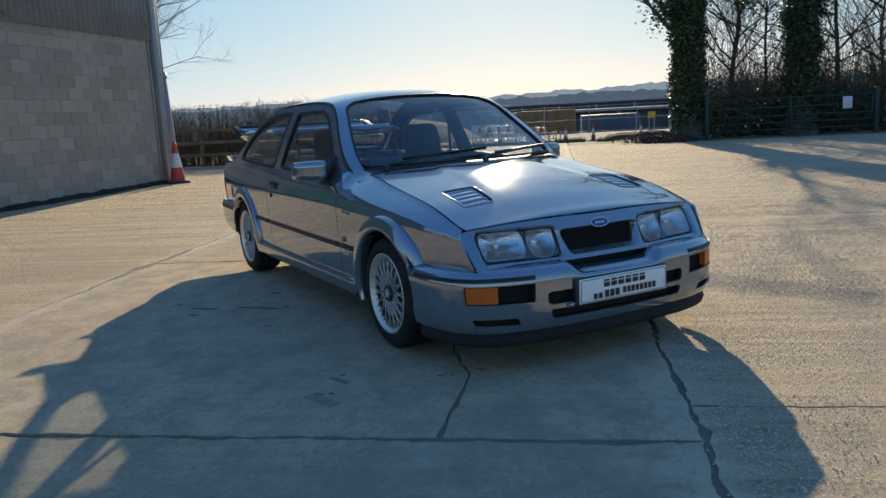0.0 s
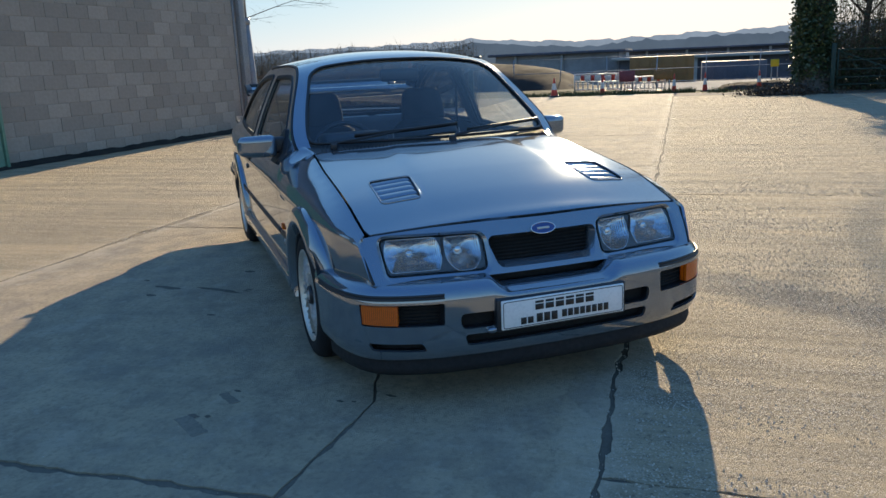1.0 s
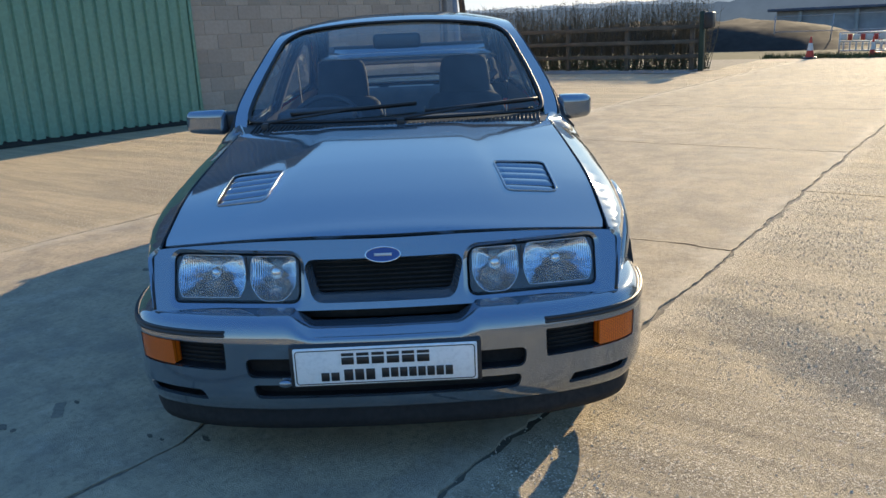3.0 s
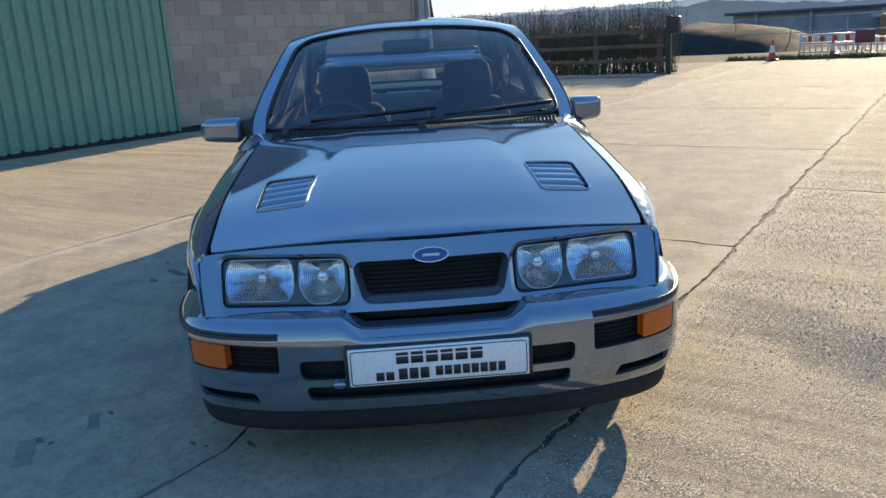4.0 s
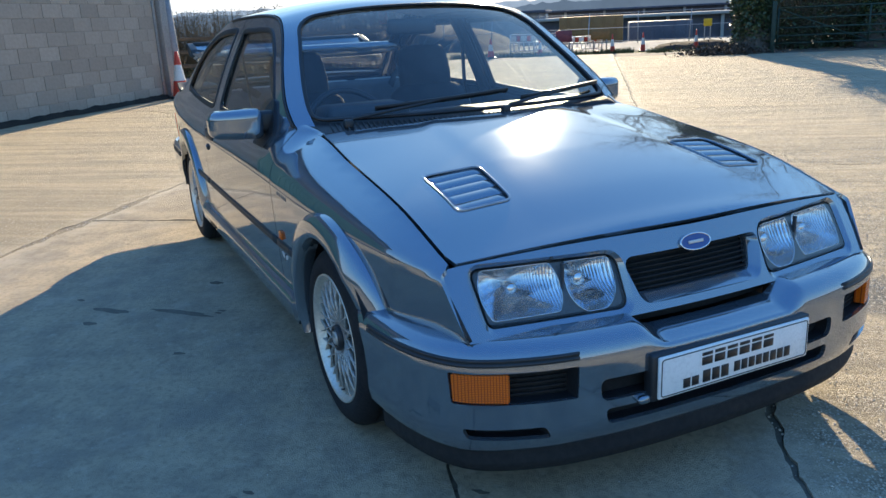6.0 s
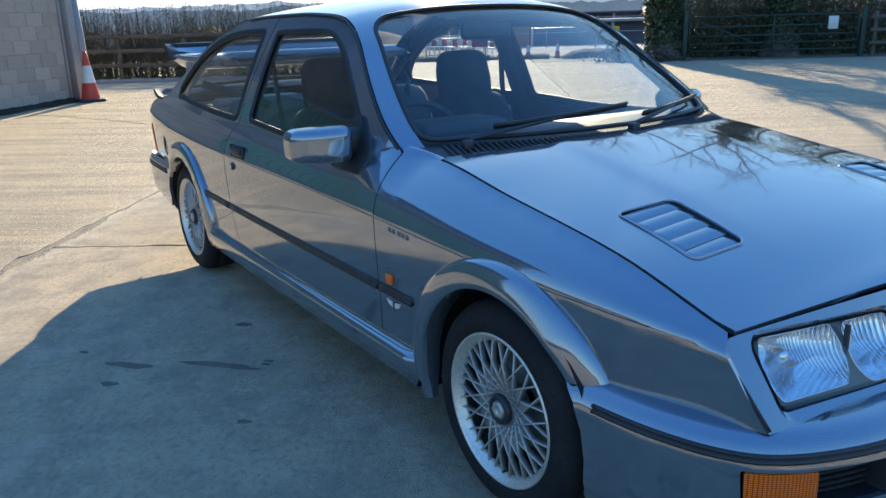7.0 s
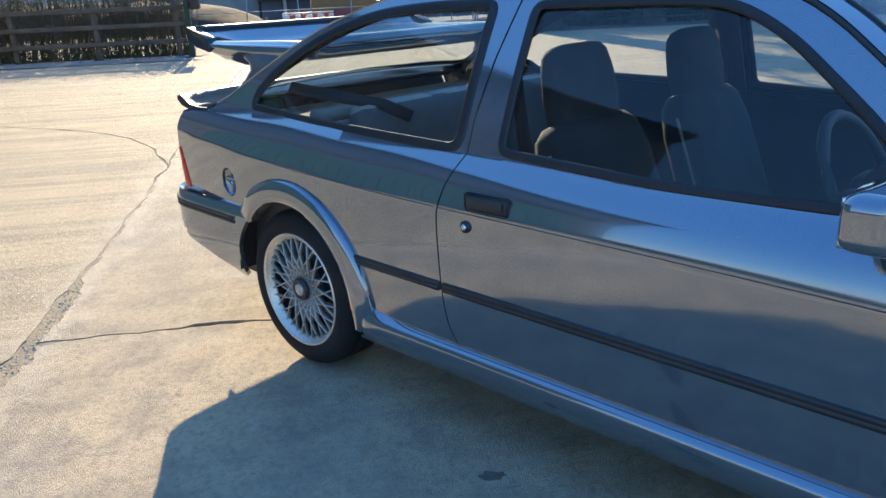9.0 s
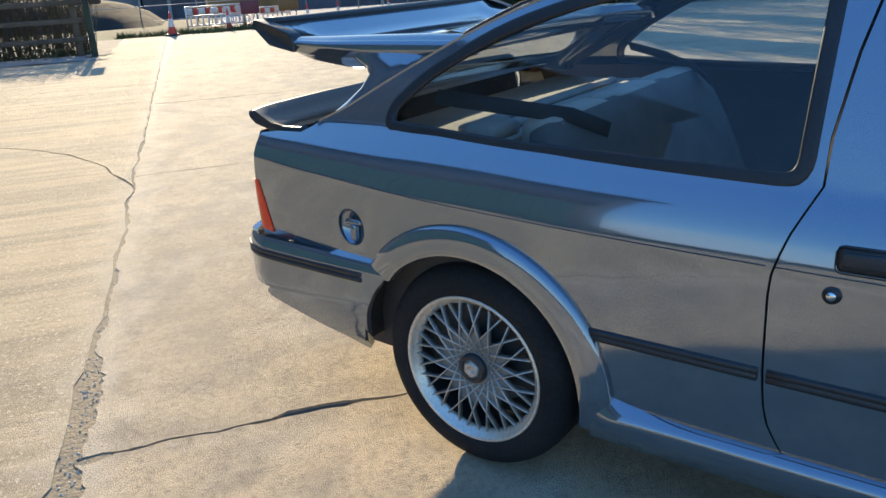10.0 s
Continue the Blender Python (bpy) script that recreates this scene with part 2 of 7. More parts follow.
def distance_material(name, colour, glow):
    """Far land; the lit air before it is put into its pale colour and a faint glow."""
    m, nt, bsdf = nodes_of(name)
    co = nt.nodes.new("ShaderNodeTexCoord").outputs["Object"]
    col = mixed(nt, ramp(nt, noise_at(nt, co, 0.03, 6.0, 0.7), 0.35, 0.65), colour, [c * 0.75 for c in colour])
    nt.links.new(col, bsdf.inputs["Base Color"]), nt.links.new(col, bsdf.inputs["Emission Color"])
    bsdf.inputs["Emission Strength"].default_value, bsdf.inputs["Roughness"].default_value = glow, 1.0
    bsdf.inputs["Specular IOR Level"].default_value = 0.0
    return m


PAINT = paint_material()
REFLECTOR = ribbed_mirror()
CREASE = surf("crease_shade_grey", (0.06, 0.07, 0.085), (0.08, 0.09, 0.105), 9, 100, 0.5, bump=0.0)
DECAL = surf("decal_grey", (0.10, 0.115, 0.13), (0.13, 0.145, 0.16), 9, 100, 0.3, bump=0.0)
# rear seat tops and shelf: sunlight is put into this paler cloth
CLOTH3 = surf("sunlit_grey_cloth", (0.36, 0.34, 0.30), (0.44, 0.42, 0.37), 8, 260, 0.9, bump=0.25, dist=0.001)
GLASS = glass_material("window_glass", (0.88, 0.92, 0.92))
LENS = glass_material("lamp_glass", (0.93, 0.95, 0.96))
TRIM = surf("black_trim", (0.020, 0.021, 0.024), (0.030, 0.031, 0.034), 6, 150, 0.45, bump=0.05, dist=0.001)
RUBBER = surf("window_rubber", (0.012, 0.012, 0.014), (0.02, 0.02, 0.022), 6, 150, 0.5, bump=0.05, dist=0.001)
MATT = surf("underside_black", (0.010, 0.010, 0.011), (0.018, 0.017, 0.016), 4, 60, 0.85)
TYRE = surf("tyre_rubber", (0.014, 0.014, 0.016), (0.024, 0.023, 0.023), 7, 120, 0.8, bump=0.2, dist=0.001, spec=0.25)
POLISHED = surf("polished_rim", (0.72, 0.67, 0.59), (0.80, 0.75, 0.66), 9, 120, 0.42, metal=0.7, bump=0.0)
CLOTH4 = surf("bench_grey_cloth", (0.10, 0.10, 0.10), (0.14, 0.14, 0.135), 8, 260, 0.9, bump=0.25, dist=0.001)
WEB = surf("dull_alloy", (0.20, 0.195, 0.185), (0.27, 0.26, 0.245), 9, 90, 0.6, metal=0.3, bump=0.05, dist=0.0006)
ALLOY = surf("alloy_wheel", (0.50, 0.475, 0.44), (0.58, 0.555, 0.515), 9, 120, 0.4, metal=0.55, bump=0.03, dist=0.0005)
CHROME = surf("chrome", (0.78, 0.79, 0.80), (0.85, 0.85, 0.86), 9, 200, 0.1, metal=1.0, bump=0.0, wobble=0.04)
AMBER = ribbed_amber()
RED = surf("red_plastic", (0.95, 0.045, 0.008), (0.98, 0.07, 0.012), 10, 120, 0.4, bump=0.04, dist=0.001, coat=0.1, spec=0.25)
CLOTH = surf("grey_cloth", (0.026, 0.028, 0.031), (0.042, 0.044, 0.048), 8, 260, 0.9, bump=0.25, dist=0.001)
CLOTH2 = surf("pale_cloth", (0.30, 0.29, 0.27), (0.36, 0.35, 0.32), 8, 260, 0.9, bump=0.25, dist=0.001)
PLASTIC = surf("cabin_plastic", (0.028, 0.030, 0.034), (0.040, 0.042, 0.046), 6, 180, 0.55, bump=0.15, dist=0.001)
PLATE = surf("plate_white", (0.88, 0.88, 0.86), (0.84, 0.84, 0.82), 8, 90, 0.3, bump=0.0)
INK = surf("plate_black", (0.012, 0.012, 0.013), (0.02, 0.02, 0.02), 8, 90, 0.4, bump=0.0)
BADGE = surf("badge_blue", (0.02, 0.05, 0.22), (0.025, 0.06, 0.25), 20, 200, 0.2, bump=0.0, coat=0.8)
CONCRETE = concrete_material()
BLOCK = surf("concrete_block", (0.47, 0.395, 0.315), (0.36, 0.300, 0.24), 0.45, 22, 0.9, bump=0.5, dist=0.006, spots=0.3, vary=0.45)
MORTAR = surf("mortar", (0.42, 0.355, 0.285), (0.33, 0.28, 0.225), 1.2, 70, 0.95, bump=0.5, dist=0.004)
SAND = surf("sandy_fill", (0.30, 0.235, 0.15), (0.23, 0.18, 0.115), 5, 70, 0.95, bump=0.8, dist=0.008, spots=0.4)
SOIL = surf("joint_dirt", (0.14, 0.118, 0.088), (0.21, 0.175, 0.13), 3, 60, 0.95, bump=0.8, dist=0.01)
SILT = surf("shadowed_silt", (0.030, 0.027, 0.023), (0.055, 0.047, 0.038), 2, 45, 0.95, bump=0.7, dist=0.01, spec=0.1)
FIBRE = surf("grey_cladding", (0.23, 0.255, 0.285), (0.31, 0.33, 0.355), 0.7, 25, 0.85, bump=0.15, spots=0.4)
GREEN = surf("green_sheet", (0.155, 0.30, 0.205), (0.185, 0.335, 0.235), 0.6, 20, 0.5, bump=0.04, spots=0.12)
GREEN_DARK = surf("dark_green_paint", (0.012, 0.035, 0.024), (0.02, 0.05, 0.035), 2, 40, 0.6)
STEEL = surf("galvanised_steel", (0.30, 0.31, 0.32), (0.36, 0.37, 0.38), 3, 30, 0.5, metal=0.5, bump=0.05)
WOOD = surf("weathered_wood", (0.085, 0.072, 0.054), (0.135, 0.112, 0.084), 3, 50, 0.9, bump=0.4)
BARK = surf("bark", (0.085, 0.070, 0.055), (0.14, 0.115, 0.09), 3, 26, 0.95, bump=0.9, dist=0.02)
TWIG = surf("twigs", (0.085, 0.06, 0.042), (0.13, 0.095, 0.065), 2, 20, 0.9, bump=0.0, vary=0.5)
HEDGE = surf("hedge_twigs", (0.140, 0.120, 0.080), (0.205, 0.172, 0.118), 2, 20, 0.95, bump=0.0, vary=0.5, spec=0.2)
IVY = surf("ivy_leaves", (0.050, 0.080, 0.030), (0.095, 0.125, 0.045), 1.5, 15, 0.45, bump=0.0, vary=0.55)
GRASS = surf("grass_blades", (0.09, 0.11, 0.03), (0.14, 0.14, 0.05), 1.0, 12, 0.8, bump=0.0, vary=0.5)
GROUND = surf("field_soil", (0.15, 0.125, 0.085), (0.115, 0.12, 0.06), 0.05, 3, 0.95, bump=0.3, dist=0.05, spec=0.05)
GRIT = surf("pale_grit", (0.78, 0.70, 0.57), (0.64, 0.57, 0.46), 3.0, 90, 0.6, bump=0.0, vary=0.4)
GRAVEL = surf("pale_gravel", (0.32, 0.30, 0.27), (0.24, 0.22, 0.19), 1.0, 60, 0.95, bump=0.9, dist=0.02, spots=0.3)
EARTH = surf("spoil_earth", (0.040, 0.033, 0.029), (0.066, 0.055, 0.047), 0.3, 3, 0.95, bump=0.4, dist=0.015, spec=0.05)
# pale bluish tones and glow carry the haze of distance
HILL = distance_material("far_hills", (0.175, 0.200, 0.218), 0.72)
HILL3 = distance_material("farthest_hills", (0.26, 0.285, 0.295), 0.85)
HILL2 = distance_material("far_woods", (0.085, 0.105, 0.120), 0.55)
SHED_DARK = surf("far_dark_sheet", (0.085, 0.085, 0.105), (0.13, 0.13, 0.155), 0.12, 1.0, 0.8, bump=0.0, spec=0.2)
SHED_PALE = surf("far_pale_sheet", (0.30, 0.295, 0.31), (0.38, 0.37, 0.38), 0.12, 1.0, 0.8, bump=0.0, spec=0.2)
ROADGREY = surf("far_roof_grey", (0.34, 0.33, 0.31), (0.40, 0.38, 0.36), 0.05, 1.0, 0.8, bump=0.0, spec=0.2)
CONE_RED = surf("cone_red", (0.62, 0.06, 0.03), (0.5, 0.045, 0.025), 3, 30, 0.5)
CONE_WHITE = surf("cone_white", (0.72, 0.70, 0.66), (0.62, 0.60, 0.57), 3, 30, 0.45)
YELLOW = surf("sign_yellow", (0.80, 0.55, 0.03), (0.75, 0.5, 0.03), 3, 30, 0.5)
MAROON = surf("sign_red", (0.22, 0.045, 0.065), (0.18, 0.04, 0.06), 3, 30, 0.5)
BROWN = surf("sign_brown", (0.30, 0.16, 0.05), (0.27, 0.14, 0.05), 3, 30, 0.6)
BLUE = surf("container_blue", (0.085, 0.10, 0.13), (0.11, 0.125, 0.155), 0.7, 10, 0.6)


# ---- mesh tools ----
from mathutils.geometry import delaunay_2d_cdt


def finish(name, bm, material, smooth=True):
    me = bpy.data.meshes.new(name)
    bm.to_mesh(me)
    bm.free()
    me.materials.append(material)
    if smooth:
        me.polygons.foreach_set("use_smooth", [True] * len(me.polygons))
    if "fair" in me.attributes:
        true = [Vector(d.vector) for d in me.attributes["fair"].data]
        turned = []
        for poly in me.polygons:
            flat = any(true[i].length < 0.5 for i in poly.vertices)
            turned += [(0.0, 0.0, 0.0) if flat else tuple(true[i]) for i in poly.vertices]
        me.attributes.remove(me.attributes["fair"])
        me.normals_split_custom_set(turned)
    return me


def part(name, bm, material, parent=None, label="", smooth=True, at=None):
    me = bm if isinstance(bm, bpy.types.Mesh) else finish(name, bm, material, smooth)
    ob = new(name, me)
    if parent:
        ob.parent = parent
    if at:
        ob.matrix_basis = at
    return tagged(ob, label)


def thing(name, label, category, group="", kind="", at=None):
    ob = new(name)
    if at:
        ob.matrix_basis = at
    return tagged(ob, label, category, group, kind)


def curve(xs, ys):
    """A smooth function through the knots (xs, ys)."""
    xs, ys = np.array(xs, float), np.array(ys, float)
    d = np.diff(ys) / np.diff(xs)
    m = np.concatenate(([d[0]], [0.0 if a * b <= 0 else 2 * a * b / (a + b) for a, b in zip(d[:-1], d[1:])], [d[-1]]))

    def f(x):
        i = min(max(int(np.searchsorted(xs, x)) - 1, 0), len(xs) - 2)
        h = xs[i + 1] - xs[i]
        t = (x - xs[i]) / h
        if t < 0:
            return ys[i] + m[i] * (x - xs[i])
        if t > 1:
            return ys[i + 1] + m[i + 1] * (x - xs[i + 1])
        return ((2 * t**3 - 3 * t**2 + 1) * ys[i] + (t**3 - 2 * t**2 + t) * h * m[i] + (3 * t**2 - 2 * t**3) * ys[i + 1] + (t**3 - t**2) * h * m[i + 1])

    return f


def rounded(points, radius, n=5):
    """A polygon with rounded corners; radius: one, or one for each corner."""
    out, k = [], len(points)
    for i in range(k):
        r = radius[i] if isinstance(radius, (list, tuple)) else radius
        p, a, b = (Vector(points[j % k]) for j in (i, i - 1, i + 1))
        da, db = (a - p), (b - p)
        r1 = min(r, da.length * 0.48, db.length * 0.48)
        if r1 < 1e-4:
            out.append(tuple(p))
            continue
        s, e = p + da.normalized() * r1, p + db.normalized() * r1
        for j in range(n + 1):
            t = j / n
            out.append(tuple(s * (1 - t) ** 2 + p * 2 * t * (1 - t) + e * t**2))
    return out


def dense(points, step, closed=True):
    out, k = [], len(points)
    for i in range(k if closed else k - 1):
        a, b = Vector(points[i]), Vector(points[(i + 1) % k])
        n = max(1, int((b - a).length / step + 0.5))
        out += [tuple(a.lerp(b, j / n)) for j in range(n)]
    return out if closed else out + [tuple(points[-1])]


def inside(points, poly):
    p, q = np.array(points, float), np.array(poly, float)
    x, y, hit = p[:, 0], p[:, 1], np.zeros(len(p), bool)
    j = len(q) - 1
    for i in range(len(q)):
        with np.errstate(divide="ignore", invalid="ignore"):
            c = ((q[i, 1] > y) != (q[j, 1] > y)) & (x < (q[j, 0] - q[i, 0]) * (y - q[i, 1]) / (q[j, 1] - q[i, 1]) + q[i, 0])
        hit ^= c
        j = i
    return hit


def panel(outline, holes, to3d, step, out, flange=0.012, edge_step=None, fair=0.0):
    """A trimmed sheet: a flat outline with holes, mapped into space, its edges turned in by flange. out: which way it faces; fair: reach over which the pressed metal is smoothed."""
    loops = [dense(outline, edge_step or step * 0.7)] + [dense(h, edge_step or step * 0.5) for h in holes]
    verts, edges = [], []
    for lp in loops:
        o = len(verts)
        verts += [Vector(p) for p in lp]
        edges += [(o + i, o + (i + 1) % len(lp)) for i in range(len(lp))]
    q = np.array(loops[0])
    lo, hi = q.min(0), q.max(0)
    gx, gy = np.meshgrid(np.arange(lo[0] + step / 2, hi[0], step), np.arange(lo[1] + step / 2, hi[1], step))
    g = np.stack([gx.ravel(), gy.ravel()], 1)
    if len(g):
        keep = inside(g, loops[0])
        for h in loops[1:]:
            keep &= ~inside(g, h)
        rim = np.concatenate([np.array(lp) for lp in loops])
        g = g[keep]
        if len(g):
            dist = np.min(np.hypot(g[:, None, 0] - rim[None, :, 0], g[:, None, 1] - rim[None, :, 1]), axis=1)
            verts += [Vector(p) for p in g[dist > step * 0.45]]
    vs, _, fs, _, _, _ = delaunay_2d_cdt(verts, edges, [], 0, 1e-7)
    mid = np.array([np.mean([vs[i] for i in f], axis=0) for f in fs])
    keep = inside(mid, loops[0])
    for h in loops[1:]:
        keep &= ~inside(mid, h)
    bm = bmesh.new()
    true = bm.verts.layers.float_vector.new("fair") if fair else None
    pts = [Vector(to3d(*v)) for v in vs]
    bv = [bm.verts.new(p) for p in pts]
    out = Vector(out)
    for f, k in zip(fs, keep):
        if k:
            try:
                bm.faces.new([bv[i] for i in f])
            except ValueError:
                pass
    bm.normal_update()
    total = sum((f.normal * f.calc_area() for f in bm.faces), Vector())
    if total.dot(out) < 0:
        bmesh.ops.reverse_faces(bm, faces=bm.faces[:])
    loose = [v for v in bm.verts if not v.link_faces]
    bmesh.ops.delete(bm, geom=loose, context="VERTS")
    bm.normal_update()
    if fair:
        for v, p in zip(bv, vs):
            if v.is_valid:
                a = Vector(to3d(p[0] + fair, p[1])) - Vector(to3d(p[0] - fair, p[1]))
                b = Vector(to3d(p[0], p[1] + fair)) - Vector(to3d(p[0], p[1] - fair))
                n = a.cross(b).normalized()
                v[true] = n if n.dot(v.normal) > 0 else -n
    if flange:
        border = [e for e in bm.edges if len(e.link_faces) == 1]
        twin = {}
        for e in border:
            for v in e.verts:
                if v not in twin:
                    twin[v] = bm.verts.new(v.co - v.normal * flange)
        for e in border:
            a, b = e.link_loops[0].vert, e.link_loops[0].link_loop_next.vert
            bm.faces.new((b, a, twin[a], twin[b]))
            e.smooth = False
    return bm


def mirrored(bm):
    b = bm.copy()
    true = b.verts.layers.float_vector.get("fair")
    for v in b.verts:
        v.co.x = -v.co.x
        if true:
            v[true] = Vector((-v[true].x, v[true].y, v[true].z))
    bmesh.ops.reverse_faces(b, faces=b.faces[:])
    return b


def grid(rows, closed_u=False, closed_v=False, bm=None):
    """Quads over rows of points."""
    bm = bm or bmesh.new()
    v = [[bm.verts.new(p) for p in r] for r in rows]
    nu, nv = len(v), len(v[0])
    for i in range(nu if closed_u else nu - 1):
        for j in range(nv if closed_v else nv - 1):
            q = (v[i][j], v[i][(j + 1) % nv], v[(i + 1) % nu][(j + 1) % nv], v[(i + 1) % nu][j])
            if len(set(q)) == 4:
                bm.faces.new(q)
    return bm


def sweep(path, section, normals, closed=False, bm=None, cap=True):
    """Carry a closed section (side, normal) along a path; normals: one for all, or one for each point."""
    bm = bm or bmesh.new()
    pts = [Vector(p) for p in path]
    k, rows = len(pts), []
    for i, p in enumerate(pts):
        a = pts[i - 1] if closed or i else p
        b = pts[(i + 1) % k] if closed or i < k - 1 else p
        t = (b - a).normalized()
        n = Vector(normals[i] if isinstance(normals, list) else normals)
        s = t.cross(n).normalized()
        n = s.cross(t).normalized()
        rows.append([bm.verts.new(p + s * u + n * w) for u, w in section])
    m = len(section)
    for i in range(k if closed else k - 1):
        for j in range(m):
            bm.faces.new((rows[i][j], rows[i][(j + 1) % m], rows[(i + 1) % k][(j + 1) % m], rows[(i + 1) % k][j]))
    if cap and not closed:
        bm.faces.new(rows[0][::-1]), bm.faces.new(rows[-1])
    bmesh.ops.recalc_face_normals(bm, faces=bm.faces[:])
    return bm


def tube(path, radius, n=6, bm=None, end=None):
    """A round bar along a path, tapering to end."""
    bm = bm or bmesh.new()
    pts = [Vector(p) for p in path]
    rows, ref = [], Vector((0.31, 0.17, 0.93))
    for i, p in enumerate(pts):
        t = (pts[min(i + 1, len(pts) - 1)] - pts[max(i - 1, 0)]).normalized()
        s = t.cross(ref if abs(t.dot(ref)) < 0.95 else Vector((1, 0, 0))).normalized()
        u = s.cross(t)
        r = radius + ((radius if end is None else end) - radius) * i / (len(pts) - 1)
        rows.append([bm.verts.new(p + (s * math.cos(a) + u * math.sin(a)) * r) for a in (2 * math.pi * j / n for j in range(n))])
    for a, b in zip(rows[:-1], rows[1:]):
        for j in range(n):
            bm.faces.new((a[j], a[(j + 1) % n], b[(j + 1) % n], b[j]))
    bm.faces.new(rows[0][::-1]), bm.faces.new(rows[-1])
    return bm


def box(lo, hi, bevel=0.0, bm=None, m=None, seg=2):
    """A box between two corners, its edges rounded."""
    b = bmesh.new()
    bmesh.ops.create_cube(b, size=1.0)
    lo, hi = Vector(lo), Vector(hi)
    for v in b.verts:
        v.co = Vector([lo[i] + (v.co[i] + 0.5) * (hi[i] - lo[i]) for i in range(3)])
    if bevel:
        bmesh.ops.bevel(b, geom=b.edges[:], offset=bevel, segments=seg, affect="EDGES", profile=0.5)
    if m:
        b.transform(m)
        if m.determinant() < 0:
            bmesh.ops.reverse_faces(b, faces=b.faces[:])
    if bm:
        me = bpy.data.meshes.new("t")
        b.to_mesh(me)
        bm.from_mesh(me)
        bpy.data.meshes.remove(me)
        b.free()
        return bm
    return b


def lathe(profile, n=32, axis="x", bm=None):
    """Turn (radius, along) points round an axis."""
    bm = bm or bmesh.new()
    rows = []
    for r, h in profile:
        row = []
        for j in range(n):
            a = 2 * math.pi * j / n
            c, s = r * math.cos(a), r * math.sin(a)
            row.append(bm.verts.new((h, c, s) if axis == "x" else (c, s, h) if axis == "z" else (c, h, s)))
        rows.append(row)
    for a, b in zip(rows[:-1], rows[1:]):
        for j in range(n):
            bm.faces.new((a[j], a[(j + 1) % n], b[(j + 1) % n], b[j]))
    bmesh.ops.recalc_face_normals(bm, faces=bm.faces[:])
    return bm


# ---- the yard: slabs run along U (53.5 degrees), V points across them ----
U, V = Vector((0.5948, 0.8039, 0)), Vector((0.8039, -0.5948, 0))


def at_uv(u, v, z=0.0):
    return U * u + V * v + Vector((0, 0, z))


UV = Matrix(((U.x, V.x, 0, 0), (U.y, V.y, 0, 0), (0, 0, 1, 0), (0, 0, 0, 1)))
UV_TURN = Matrix.Rotation(math.atan2(U.y, U.x), 4, "Z")


def land(x, y):
    """Height of the open ground: level yard, falling away to the valley beyond the verge."""
    p = Vector((x, y, 0))
    u = p.dot(U)
    return -0.06 - 5.0 * max(0.0, min(1.0, (u - 32) / 80)) ** 1.5 + 0.06 * noise.noise(p * 0.11) * min(1.0, max(0.0, (u - 25) / 10))


rows = []
for i, r in enumerate([0.0, 6, 12, 18, 24, 27, 30, 34, 40, 48, 58, 70, 85, 105, 140, 200, 320, 600, 1200, 2600]):
    rows.append([(r * math.cos(a) + 4, r * math.sin(a) + 6, land(r * math.cos(a) + 4, r * math.sin(a) + 6)) for a in np.linspace(0, 2 * math.pi, 72, endpoint=False)])
gb = grid(rows[1:], closed_v=True)
gb.faces.new([gb.verts.new(p) for p in rows[1]])
bmesh.ops.remove_doubles(gb, verts=gb.verts[:], dist=1e-4)
bmesh.ops.recalc_face_normals(gb, faces=gb.faces[:])
ground = tagged(part("ground", gb, GROUND), "bare trodden earth and rough grass round the yard", "ground", kind="structure")
pavement = tagged(new("pavement"), "old cracked concrete slabs of a farmyard", "pavement", kind="structure")
dirt = grid([[at_uv(u, v, -0.011) for v in np.linspace(-11.6, 16.6, 40)] for u in np.linspace(-14, 24.4, 60)])
part("joint_dirt", dirt, SOIL, pavement, "dark dirt in the joints")
fill = grid([[at_uv(u, -3.87 + v, -0.0065 + 0.003 * noise.noise(Vector((u * 9, v * 20, 0)))) for v in np.linspace(-0.09, 0.11, 7)] for u in np.linspace(0.4, 5.6, 110)])
part("joint_fill", fill, SAND, pavement, "sandy dirt in the broken joint")


def ragged(poly, gap):
    mid = sum((Vector(p) for p in poly), Vector((0, 0))) / len(poly)
    pts = dense(poly, 0.03 if mid.length < 6.5 else 0.12)
    moved = []
    for p in pts:
        q3 = Vector((p[0], p[1], 0))
        w = noise.noise_vector(q3 * 2.6) * 0.030 + noise.noise_vector(q3 * 11) * 0.012 + noise.noise_vector(q3 * 30) * 0.005
        moved.append((p[0] + w.x, p[1] + w.y))
    out, k = [], len(moved)
    fine = inset(moved, 1.0)
    for m_, f in zip(moved, fine):
        d = Vector((f[0] - m_[0], f[1] - m_[1]))
        n = noise.noise(Vector((m_[0], m_[1], 3.0)) * 4)
        n2 = noise.noise(Vector((m_[0], m_[1], 7.0)) * 15)
        pu, pv = Vector((m_[0], m_[1], 0)).dot(U), Vector((m_[0], m_[1], 0)).dot(V)
        wide = 1.3 + 6.5 * math.exp(-(((pu - 2.7) / 0.75) ** 2)) if abs(pv + 3.87) < 0.12 else 4.0 if abs(pu + 0.94) < 0.12 else 3.0 * min(1.0, max(0.3, (0.2 - pu) / 0.8)) if -0.95 < pu < 0.2 and abs(pv + 0.75) < 0.12 else 2.5 if abs(pv - 0.18) < 0.12 else 1.9 if abs(pu - 2.82) < 0.12 and -3.8 < pv < 0.1 else 1.0
        n3 = noise.noise(Vector((m_[0], m_[1], 11.0)) * 38)
        g = gap * wide * (0.55 + 1.8 * max(0.0, n) + 1.1 * max(0.0, n2) + 0.9 * max(0.0, n3))
        out.append((m_[0] + d.x * g, m_[1] + d.y * g))
    return out


